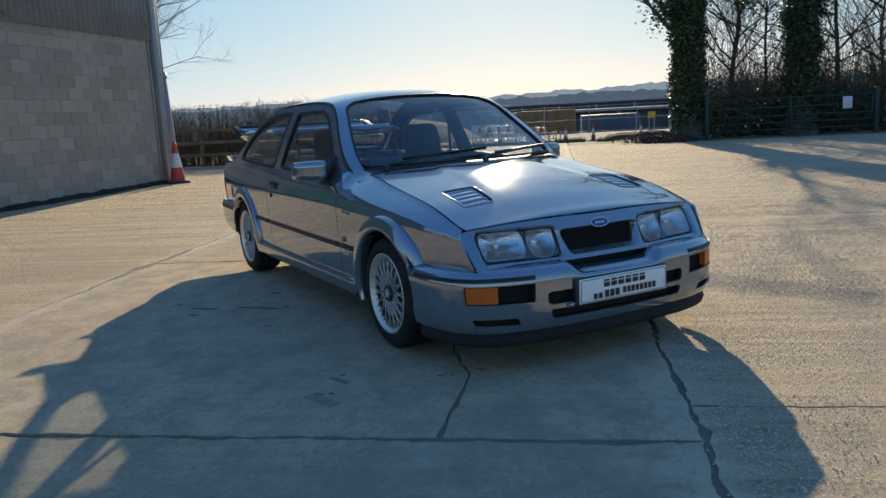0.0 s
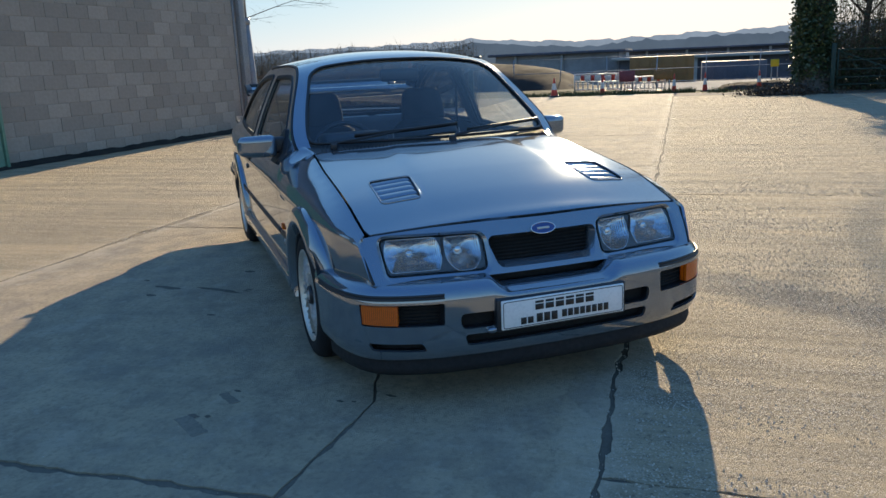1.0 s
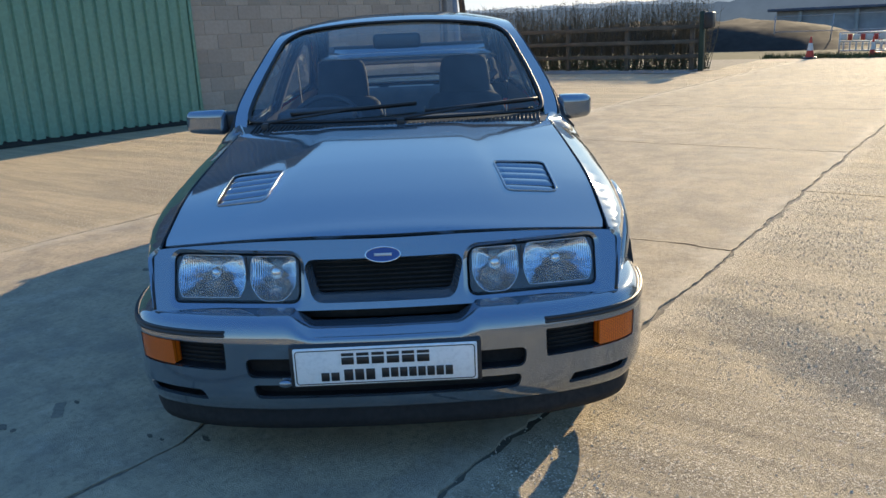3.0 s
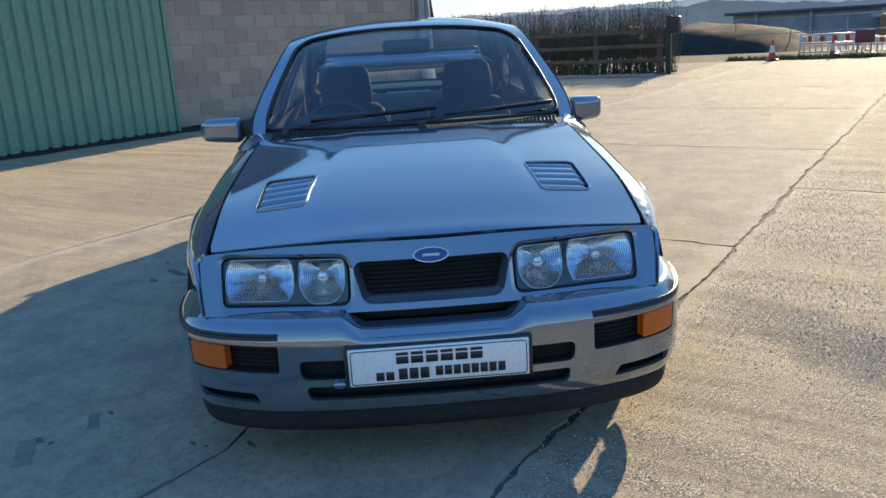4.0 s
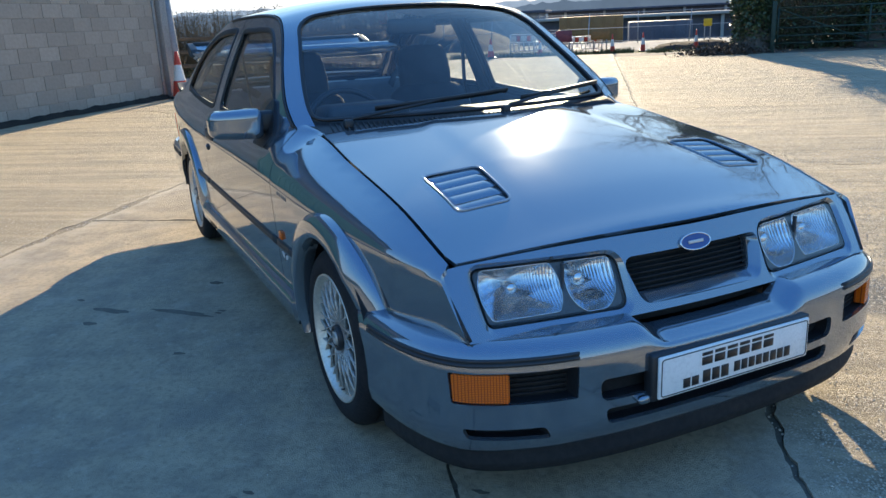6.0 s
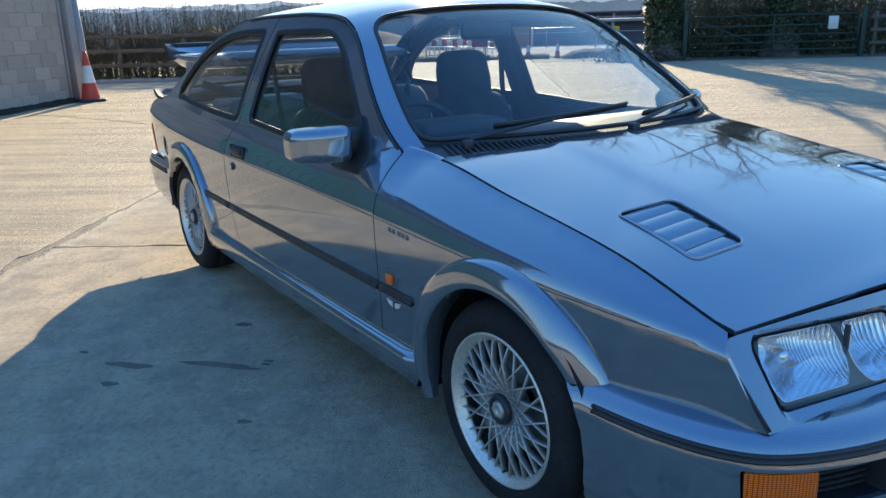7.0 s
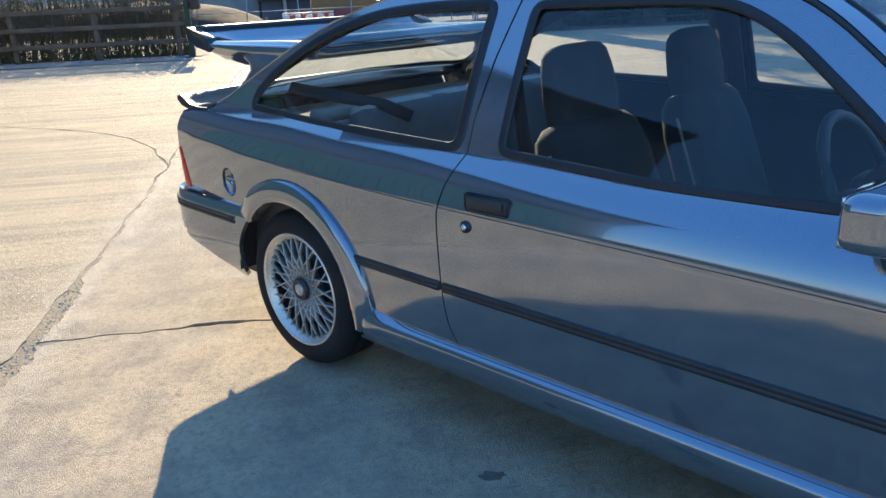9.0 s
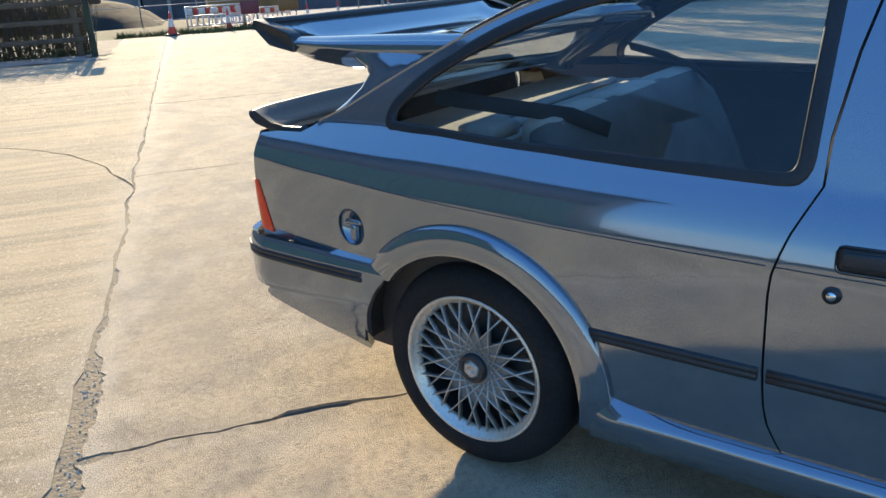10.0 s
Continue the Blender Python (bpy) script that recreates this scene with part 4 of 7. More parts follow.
def build_tree(name, place, h, r, seed, ivy_to, label, depth=4):
    r2 = random.Random(seed)
    t = thing(name, label, "tree")
    tr = bmesh.new()
    n = 14
    pts = []
    for i in range(n + 1):
        f = i / n
        pts.append(place + Vector((0.25 * noise.noise(Vector((f * 2, seed, 0))), 0.25 * noise.noise(Vector((seed, f * 2, 0))), h * 0.62 * f - 0.06)))
    rows = []
    for i, p in enumerate(pts):
        f = i / n
        rr = r * (1.0 - 0.6 * f) * (1 + 0.7 * max(0, 0.12 - f) / 0.12)
        rows.append([p + Vector((math.cos(a), math.sin(a), 0)) * rr * (1 + 0.16 * noise.noise(Vector((math.cos(a) * 2, math.sin(a) * 2, f * 5 + seed)))) for a in np.linspace(0, 2 * math.pi, 18, endpoint=False)])
    grid(rows, closed_v=True, bm=tr)
    part("trunk", tr, BARK, t)
    br = bmesh.new()
    for i in range(8 if ivy_to else 12):
        k = r2.randint(int(n * 0.48), n)
        a = 2 * math.pi * i / 9 + r2.random()
        limb(br, pts[k], Vector((math.cos(a), math.sin(a), r2.uniform(0.35, 1.1))).normalized(), h * (r2.uniform(0.2, 0.32) if ivy_to else r2.uniform(0.28, 0.42)), r * (0.22 if ivy_to else 0.30), depth - 1, r2)
    tagged(part("branch_work", br, TWIG, t, "bare winter branches", smooth=False), kind="stuff")
    if ivy_to:
        ps = []
        for _ in range(int(3800 * ivy_to)):
            z = r2.random() ** 0.85 * ivy_to
            a = r2.uniform(0, 2 * math.pi)
            lump = 1 + (0.5 + 1.3 * (z / ivy_to)) * max(0.0, noise.noise(Vector((math.cos(a) * 1.5, math.sin(a) * 1.5, z * 1.3 + seed)))) + 0.5 * max(0.0, (z - ivy_to * 0.6) / ivy_to)
            ps.append(place + Vector((0, 0, z)) + Vector((math.cos(a), math.sin(a), 0)) * (r * (1 - 0.3 * z / ivy_to) * lump + abs(r2.gauss(0, 0.10))))
        for _ in range(7):
            # ivy clumps out along the lower limbs
            c = place + Vector((r2.gauss(0, 0.75), r2.gauss(0, 0.75), r2.uniform(3.4, ivy_to)))
            ps += [c + Vector((r2.gauss(0, 0.32), r2.gauss(0, 0.32), r2.gauss(0, 0.24))) for _ in range(700)]
        me = leaf_cloud(ps, 0.055, r2)
        me.materials.append(IVY)
        tagged(part("ivy", me, IVY, t, "thick dark ivy"), kind="stuff")
    return t


build_tree("ivy_tree", at_uv(22.2, 3.95), 12.0, 0.37, 3, 5.6, "old bare tree with an ivy-clad trunk")
build_tree("ivy_tree", at_uv(22.6, 7.4), 12.5, 0.35, 8, 5.6, "old bare tree with ivy up its trunk")
build_tree("bare_tree", at_uv(20.5, -13.7), 9.0, 0.13, 12, 0, "bare winter tree behind the barn", 5)
build_tree("bare_tree", at_uv(24.5, 11.5), 10.0, 0.20, 21, 0, "slender bare winter tree", 4)
build_tree("bare_tree", at_uv(23.6, 5.6), 8.0, 0.11, 33, 0, "slender bare winter tree", 4)
for k, (u, v, h, r) in enumerate(((23.9, 6.7, 7.0, 0.07), (24.2, 9.0, 8.5, 0.10), (23.9, 10.3, 7.0, 0.08), (24.6, 13.2, 9.0, 0.12))):
    build_tree("bare_tree", at_uv(u, v), h, r, 41 + k, 0, "slender bare winter tree", 4)
sb = bmesh.new()
for i in range(520):
    twig_clump(sb, at_uv(23.4 + rng.uniform(-0.5, 2.2), rng.uniform(4.4, 18), -0.05), rng.uniform(1.6, 3.2) if i % 3 else rng.uniform(3.0, 5.2), 0.9 if i % 3 else 1.4, 5, 0.010)
bank = thing("shrub_bank", "tangle of leafless shrubs and brambles behind the gate", "shrubs")
tagged(part("shrub_growth", sb, HEDGE, bank, smooth=False), kind="stuff")
me = leaf_cloud([at_uv(23.5 + rng.gauss(0.3, 0.6), rng.uniform(4.2, 17), abs(rng.gauss(0, 1.1))) for _ in range(36000)], 0.05, rng)
me.materials.append(IVY)
tagged(part("bramble_leaves", me, IVY, bank, "dark bramble and ivy leaves"), kind="stuff")
litter = leaf_cloud([at_uv(21.6 + rng.gauss(0, 0.35), 3.2 + rng.gauss(0, 0.5), abs(rng.gauss(0, 0.12))) for _ in range(2500)], 0.05, rng)
litter.materials.append(TWIG)
tagged(part("leaf_litter", litter, TWIG), "heap of dead leaves and ivy at the tree foot", "leaves", kind="stuff")


# ---- field gate ----
def field_gate(v0, v1, u):
    g = thing("field_gate", "dark green five-bar steel field gate, shut", "gate")
    for i, z in enumerate((0.22, 0.42, 0.63, 0.88, 1.16)):
        part("gate_bar", tube([at_uv(u, v0, z), at_uv(u, v1, z)], 0.022, 8), GREEN_DARK, g)
    for v in (v0, v1, (v0 + v1) / 2):
        part("gate_stile", tube([at_uv(u, v, 0.18), at_uv(u, v, 1.18)], 0.026, 8), GREEN_DARK, g)
    part("gate_brace", tube([at_uv(u, v0, 1.14), at_uv(u, (v0 + v1) / 2, 0.22)], 0.018, 8), GREEN_DARK, g)
    for v in (v0 - 0.12, v1 + 0.12):
        part("gate_hanging_post", box((u - 0.06, v - 0.06, -0.05), (u + 0.06, v + 0.06, 1.35), 0.012, m=UV), GREEN_DARK, g)


field_gate(4.55, 9.2, 21.7)
fence2 = thing("rail_fence", "dark timber fence panels beyond the gate", "fence")
for i in range(5):
    part("fence_post", box((21.65, 9.6 + i * 1.6, -0.05), (21.75, 9.7 + i * 1.6, 1.2), 0.01, m=UV), WOOD, fence2)
for z in (0.35, 0.7, 1.05):
    part("fence_rail", box((21.6, 9.5, z - 0.05), (21.64, 16.3, z + 0.05), 0.008, m=UV), WOOD, fence2)
notice = thing("notice_board", "small white notice on the gate", "sign")
part("notice_panel", box((21.655, 8.35, 0.75), (21.67, 8.62, 1.1), 0.004, m=UV), CONE_WHITE, notice)

# ---- verge and works beyond ----
co, fa = [], []
for _ in range(9000):
    v = rng.uniform(-5.2, 3.2)
    p = at_uv(24.6 + 0.5 * noise.noise(Vector((v, 0, 0))) + rng.gauss(0.1, 0.35), v, -0.06)
    if noise.noise(Vector((p.x, p.y, 0)) * 0.7) < -0.12:
        continue
    hgt, a = rng.uniform(0.05, 0.24), rng.uniform(0, 6.28)
    o = len(co)
    co += [p + Vector((math.cos(a) * 0.012, math.sin(a) * 0.012, 0)), p - Vector((math.cos(a) * 0.012, math.sin(a) * 0.012, 0)), p + Vector((rng.uniform(-0.1, 0.1), rng.uniform(-0.1, 0.1), hgt))]
    fa.append((o, o + 1, o + 2))
me = bpy.data.meshes.new("grass")
me.from_pydata([tuple(c) for c in co], [], fa)
me.materials.append(GRASS)
tagged(part("grass_verge", me, GRASS), "rough yellow-green grass along the verge", "grass", kind="stuff")
for u, v, l, w, h, lab in ((37, -12.0, 7.9, 5.0, 1.30, "long dark mound of stripped topsoil"), (27.2, 3.0, 1.4, 0.8, 0.26, "small heap of earth on the verge")):
    rows = []
    for i in range(25):
        t = -1 + 2 * i / 24
        row = []
        for j in range(17):
            s = -1 + 2 * j / 16
            p = at_uv(u + s * w, v + t * l)
            z = h * max(0.0, 1 - s * s) ** 0.8 * max(0.0, 1 - t**4) ** 0.7
            row.append(Vector((p.x, p.y, land(p.x, p.y) - 0.02 + z * (1 + 0.25 * noise.noise(p * 0.8)) + 0.05 * noise.noise(p * 3) * (z > 0.1))))
        rows.append(row)
    tagged(part("earth_mound", grid(rows), EARTH), lab, "earth mound")
tagged(part("site_road", grid([[Vector((p.x, p.y, land(p.x, p.y) + 0.03)) for p in (at_uv(u, v) for v in np.linspace(-2, 18, 14))] for u in np.linspace(26.5, 60, 20)]), GRAVEL), "pale trampled site road", "road", kind="structure")


def site_box(name, u, v, lu, lv, h, material, label, cat):
    p = at_uv(u, v)
    ob = thing(name, label, cat, at=Matrix.Translation((p.x, p.y, land(p.x, p.y) - 0.03)) @ UV_TURN)
    part("box_body", box((-lu / 2, -lv / 2, 0), (lu / 2, lv / 2, h), 0.03), material, ob)
    for k in range(int(lv / 0.6)):
        part("box_rib", box((-lu / 2 - 0.03, -lv / 2 + 0.3 + k * 0.6, 0.1), (-lu / 2 - 0.005, -lv / 2 + 0.42 + k * 0.6, h - 0.1), 0.0), material, ob, smooth=False)
    return ob


site_box("site_skip", 46, 3.2, 2.4, 3.4, 1.15, BLUE, "blue steel skip among the site clutter", "skip")
site_box("skip", 41, -0.6, 2.0, 3.2, 1.4, BROWN, "rusty brown steel skip", "skip")
# wire fence of the works
sf = thing("mesh_fence", "temporary steel mesh fence panels round the works", "fence")
for i in range(9):
    v = -7 + i * 2.1
    p = at_uv(33.5, v)
    z0 = land(p.x, p.y)
    part("fence_pole", tube([p + Vector((0, 0, z0)), p + Vector((0.1 * (i % 2), 0, z0 + 1.35))], 0.022, 6), STEEL, sf)
for zz in (0.15, 0.7, 1.3):
    part("fence_wire", tube([Vector((p.x, p.y, land(p.x, p.y) + zz)) for p in (at_uv(33.5, v) for v in np.linspace(-7, 9.8, 12))], 0.014, 5), STEEL, sf)
# long low sheds across the valley
for u, v0, v1, z, lab in ((112, -8, 60, 0.50, "long dark shed with a pale roof edge"), (118, -27, -8.5, 1.75, "long pale shed with a dark roof edge"), (150, -9, 55, 1.75, "low dark industrial building")):
    sh = thing("long_shed", lab, "building")
    part("shed_wall", box((u, v0, -6), (u + 16, v1, z), 0.0, m=UV), SHED_PALE if "pale shed" in lab else SHED_DARK, sh, smooth=False)
    part("shed_roof", box((u - 1.2, v0 - 1, z), (u + 17, v1 + 1, z + 0.40), 0.1, m=UV), ROADGREY if "pale roof" in lab else SHED_DARK, sh)
    for k in range(int((v1 - v0) / 7)):
        part("shed_column", box((u - 0.8, v0 + 3 + k * 7, -6), (u - 0.4, v0 + 3.4 + k * 7, z), 0.0, m=UV), ROADGREY, sh, smooth=False)


def ridge(u, v0, v1, base, height, bumpy, material, name, label, seed, steps=700):
    rows = []
    for dz, du in ((0.0, 0.0), (0.6, 3.0), (1.0, 8.0), (0.8, 200.0)):
        row = []
        for i in range(steps + 1):
            v = v0 + (v1 - v0) * i / steps
            side_ = min(1.0, max(0.0, (v / u + 0.30) / 0.45, (-v / u - 0.05) / 0.20))
            h = height * (0.58 + 0.42 * side_) * (0.88 + 0.2 * noise.noise(Vector((v * 0.0035, seed, 0)))) + bumpy * (noise.noise(Vector((v * 0.045, seed, 5))) + 0.6 * noise.noise(Vector((v * 0.15, seed, 9))) + 0.7 * abs(noise.noise(Vector((v * 40.0 / u, seed, 3)))) + 0.45 * noise.noise(Vector((v * 110.0 / u, seed, 8))))
            row.append(at_uv(u + du, v, base + (h - base) * dz))
        rows.append(row)
    return tagged(part(name, grid(rows), material), label, "hills", kind="structure")


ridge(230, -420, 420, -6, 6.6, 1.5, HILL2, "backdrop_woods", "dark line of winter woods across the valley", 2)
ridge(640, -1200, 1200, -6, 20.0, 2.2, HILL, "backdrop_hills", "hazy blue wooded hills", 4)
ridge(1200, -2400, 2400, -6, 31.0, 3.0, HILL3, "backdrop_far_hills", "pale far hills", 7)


# ---- the car: nose at y = 0, tail at y = 4.45, centre line x = 0 ----
HUB_F, HUB_R, HUB_Z = 0.862, 3.556, 0.288
car = thing("hatchback_car", "silver-blue 1980s three-door hatchback with whale-tail spoiler, parked on concrete", "car")

W = curve([0.15, 0.18, 0.25, 0.32, 0.5, 0.8, 1.2, 1.8, 2.6, 3.2, 3.8, 4.2, 4.42], [0.69, 0.704, 0.724, 0.742, 0.79, 0.826, 0.846, 0.854, 0.857, 0.854, 0.84, 0.812, 0.785])
ZS = curve([0.18, 0.35, 0.55, 0.8, 1.1, 1.7, 2.3, 2.9, 3.6, 4.1, 4.4], [0.60, 0.640, 0.655, 0.665, 0.678, 0.702, 0.712, 0.718, 0.738, 0.770, 0.79])
XT = curve([0.2, 0.3, 0.6, 1.0, 1.36, 1.5, 1.62, 1.8, 2.2, 2.86, 3.4, 3.86, 4.1, 4.4], [0.672, 0.688, 0.692, 0.686, 0.672, 0.735, 0.77, 0.785, 0.793, 0.793, 0.776, 0.750, 0.742, 0.735])
ZT = curve([0.2, 0.3, 0.6, 1.0, 1.36, 1.5, 1.62, 1.85, 2.2, 2.7, 3.2, 3.75, 4.1, 4.4], [0.632, 0.662, 0.752, 0.815, 0.866, 0.872, 0.852, 0.834, 0.836, 0.856, 0.874, 0.894, 0.888, 0.87])
ROUND = curve([0.2, 1.1, 1.6, 4.4], [2.4, 2.3, 2.1, 2.1])


def side_x(y, z):
    """Half width of the body at a height: sides bowed below the swage line, drawn in above it, leaning in past the belt."""
    w, zs, zt, xt = W(y), ZS(y), ZT(y), XT(y)
    if z <= zs:
        return w - 0.024 * ((zs - z) / 0.42) ** 1.6
    if z <= zt:
        t, k = (z - zs) / (zt - zs), min(1.0, (z - zs) / 0.030)
        return w - 0.003 * k * k * (3 - 2 * k) - (w - 0.003 - xt) * t ** ROUND(y)
    h = z - zt
    return xt - 0.36 * h - 0.24 * h * h


ZE = curve([1.49, 1.62, 1.8, 1.93, 2.03, 2.12, 2.25, 2.5, 2.85, 3.1, 3.3, 3.5, 3.65, 3.8, 3.9, 4.02, 4.14], [0.888, 0.985, 1.118, 1.212, 1.262, 1.287, 1.300, 1.308, 1.304, 1.289, 1.248, 1.188, 1.126, 1.052, 1.001, 0.938, 0.888])
BOW = curve([1.49, 1.8, 2.05, 2.4, 3.0, 3.3, 4.14], [0.235, 0.14, 0.06, 0.0, -0.02, -0.04, -0.12])
CROWN = curve([1.49, 1.8, 2.05, 2.4, 3.0, 3.3, 4.14], [0.004, 0.035, 0.055, 0.062, 0.055, 0.05, 0.012])


def top(s, y):
    """Windscreen, roof and tailgate as one skin; s runs from -1 to 1 between the side edges."""
    z = ZE(y)
    k = 1 - s * s
    return (s * side_x(y, z), y - BOW(y) * k, z + CROWN(y) * (1 - abs(s) ** 2.4))


def side(y, z):
    return (side_x(y, z), y, z)


def pair(name, bm, material, parent, label="", smooth=True):
    other = mirrored(bm)
    return part(name, bm, material, parent, label, smooth), part(name, other, material, parent, label, smooth)


def arc(cy, cz, r, a0, a1, n=30):
    return [(cy + r * math.cos(radians(a0 + (a1 - a0) * i / n)), cz + r * math.sin(radians(a0 + (a1 - a0) * i / n))) for i in range(n + 1)]


GAP = 0.0024
# front wing
def nose_edge(z):
    return 0.184 + 0.60 * (z - 0.488)


def wing_top(y):
    return 0.8635 + 0.14 * (y - 1.36)


wing = [(0.30, 0.484)] + [(nose_edge(z), z) for z in np.linspace(0.486, 0.648, 8)] + [(y, ZT(y) - 0.002) for y in np.linspace(0.292, 1.345, 22)] + [(y, wing_top(y)) for y in np.linspace(1.36, 1.476, 7)] + [(1.478 - GAP, 0.872), (1.465 - GAP, 0.80), (1.456 - GAP, 0.70), (1.455 - GAP, 0.46), (1.470 - GAP, 0.31), (1.49 - GAP, 0.24), (1.23, 0.24)]
wing += arc(HUB_F, HUB_Z, 0.365, -8, 147, 34)
pair("front_wing", panel(wing, [], side, 0.017, (1, 0, 0.3), fair=0.012), PAINT, car)
# doors, each with its window frame
seam = curve([0.24, 0.30, 0.36, 0.42, 0.50, 0.67, 0.754, 0.865], [2.745, 2.780, 2.814, 2.826, 2.831, 2.832, 2.814, 2.765])


def frame_top(y):
    return ZE(y) - 0.015


door = [(1.49 + GAP, 0.24), (1.470 + GAP, 0.31), (1.455 + GAP, 0.46), (1.456 + GAP, 0.70), (1.465 + GAP, 0.80), (1.478 + GAP, 0.872), (1.492, 0.884)]
door += [(y, frame_top(y)) for y in np.linspace(1.53, 2.70, 30)]
door += [(2.742, 1.10), (2.762, 0.95)] + [(seam(z) - GAP, z) for z in np.linspace(0.865, 0.24, 16)]
door_glass = rounded([(1.62, 0.862), (1.80, 0.852), (2.20, 0.848), (2.66, 0.872), (2.665, 1.238), (2.30, 1.243), (2.14, 1.238), (2.00, 1.172), (1.80, 1.02)], [0.03, 0.1, 0.1, 0.035, 0.035, 0.2, 0.1, 0.1, 0.1])
d_bm = panel(door, [door_glass], side, 0.022, (1, 0, 0.3), fair=0.012)
doors = pair("door", d_bm, PAINT, car)
# rear quarters
q = [(seam(z) + GAP, z) for z in np.linspace(0.24, 0.865, 16)] + [(2.768, 0.95), (2.748, 1.10)] + [(y, frame_top(y) + 0.008 * min(1.0, max(0.0, (y - 2.98) / 0.12))) for y in np.linspace(2.706, 4.10, 34)]
q += [(4.16, 0.866), (4.26, 0.862), (4.335, 0.852), (4.355, 0.72), (4.36, 0.50), (3.87, 0.50)] + arc(HUB_R, HUB_Z, 0.365, 35, 186, 34) + [(3.16, 0.24)]
quarter_glass = rounded([(2.797, 0.864), (3.116, 0.871), (3.45, 0.879), (3.846, 0.898), (3.838, 0.952), (3.745, 1.032), (3.53, 1.148), (3.28, 1.218), (3.05, 1.238), (2.795, 1.243)], [0.05, 0.1, 0.1, 0.035, 0.04, 0.08, 0.12, 0.1, 0.1, 0.035])
FUEL = (3.938, 0.628)
filler = [(FUEL[0] + 0.05 * math.cos(a), FUEL[1] + 0.054 * math.sin(a)) for a in np.linspace(0, 2 * math.pi, 28, endpoint=False)]
quarters = (part("rear_quarter", panel(q, [quarter_glass], side, 0.022, (1, 0, 0.3), fair=0.012), PAINT, car), part("rear_quarter", mirrored(panel(q, [quarter_glass, filler], side, 0.022, (1, 0, 0.3), fair=0.012)), PAINT, car))


def seal(poly, to3d, normal, width, height, step=0.03):
    """A rubber seal round an opening."""
    pts = dense(poly, step)
    path = [Vector(to3d(*p)) for p in pts]
    sec = [(-width / 2, -0.006), (-width / 2, height * 0.6), (-width * 0.3, height), (width * 0.3, height), (width / 2, height * 0.6), (width / 2, -0.006)]
    return sweep(path, sec, normal, closed=True)


def sunk(f, d):
    return lambda a, b: (lambda p: (p[0] - d, p[1], p[2]))(f(a, b))


for poly, owner, n in ((door_glass, doors, "door_window"), (quarter_glass, quarters, "quarter_window")):
    g = panel(poly, [], sunk(side, 0.010), 0.06, (1, 0, 0.3), flange=0.004)
    ga = part(n, g, GLASS, owner[0], "tinted glass pane")
    r = seal(inset(poly, 0.004), side, (1, 0, 0.35), 0.031 if n == "quarter_window" else 0.024, 0.003)
    rm = mirrored(r)
    part("window_seal", r, RUBBER, owner[0])
    g2 = bmesh.new()
    g2.from_mesh(ga.data)
    part(n, mirrored(g2), GLASS, owner[1], "tinted glass pane")
    g2.free()
    part("window_seal", rm, RUBBER, owner[1])

# roof with the windscreen frame
SS = 0.62


def top_m(a, y):
    return top(a / SS, y)


hw = 0.997 * SS
screen = rounded([(-0.565, 1.508), (0.565, 1.508), (0.562, 1.97), (0.50, 2.035), (-0.50, 2.035), (-0.562, 1.97)], [0.045, 0.045, 0.06, 0.06, 0.06, 0.06])
right = [p for p in screen if p[0] > 0 and p[1] > 1.56]
left = [p for p in screen if p[0] < 0 and p[1] > 1.56]
roof = [(0.566, 1.480), (hw, 1.480)] + [(hw, y) for y in np.linspace(1.6, 3.03, 24)] + [(-hw, y) for y in np.linspace(3.03, 1.6, 24)] + [(-hw, 1.480), (-0.566, 1.480)] + left[::-1] + right[::-1]
part("roof", panel(roof, [], top_m, 0.028, (0, 0, 1), fair=0.012), PAINT, car)
wind = part("windscreen", panel(screen, [], lambda a, y: (lambda p: (p[0], p[1] + 0.004, p[2] - 0.007))(top_m(a, y)), 0.06, (0, -0.5, 1), flange=0.004), GLASS, car, "tinted windscreen glass")
part("screen_seal", seal(inset(screen, 0.004), top_m, (0, -0.45, 0.9), 0.015, 0.004), RUBBER, wind)
# tailgate
gw = 0.998 * SS
gate = [(-gw, 3.037), (gw, 3.037)] + [(gw, y) for y in np.linspace(3.2, 4.13, 16)] + [(-gw, y) for y in np.linspace(4.13, 3.2, 16)]
back = rounded([(-0.52, 3.16), (0.52, 3.16), (0.545, 4.05), (-0.545, 4.05)], [0.06, 0.06, 0.05, 0.05])
tailgate = part("tailgate", panel(gate, [back], top_m, 0.05, (0, 0.3, 1)), PAINT, car)
part("rear_window", panel(back, [], lambda a, y: (lambda p: (p[0], p[1] - 0.004, p[2] - 0.007))(top_m(a, y)), 0.06, (0, 0.5, 1), flange=0.004), GLASS, tailgate, "tinted rear glass")
part("window_seal", seal(inset(back, 0.004), top_m, (0, 0.4, 0.9), 0.03, 0.004), RUBBER, tailgate)
# gutters along the roof edge
for y0, y1, hwid in ((1.495, 3.03, 0.0050),):
    g = sweep([(side_x(y, ZE(y) - 0.0075) + 0.002, y, ZE(y) - 0.0075) for y in np.linspace(y0, y1, 40)], [(-hwid, -0.004), (-hwid, 0.004), (hwid, 0.004), (hwid, -0.004)], (1, 0, 0.6))
    pair("roof_gutter", g, TRIM, car)

# bonnet
BC = curve([0.2, 0.23, 0.3, 0.48, 0.735, 1.0, 1.25, 1.4], [0.664, 0.690, 0.712, 0.766, 0.821, 0.865, 0.899, 0.912])


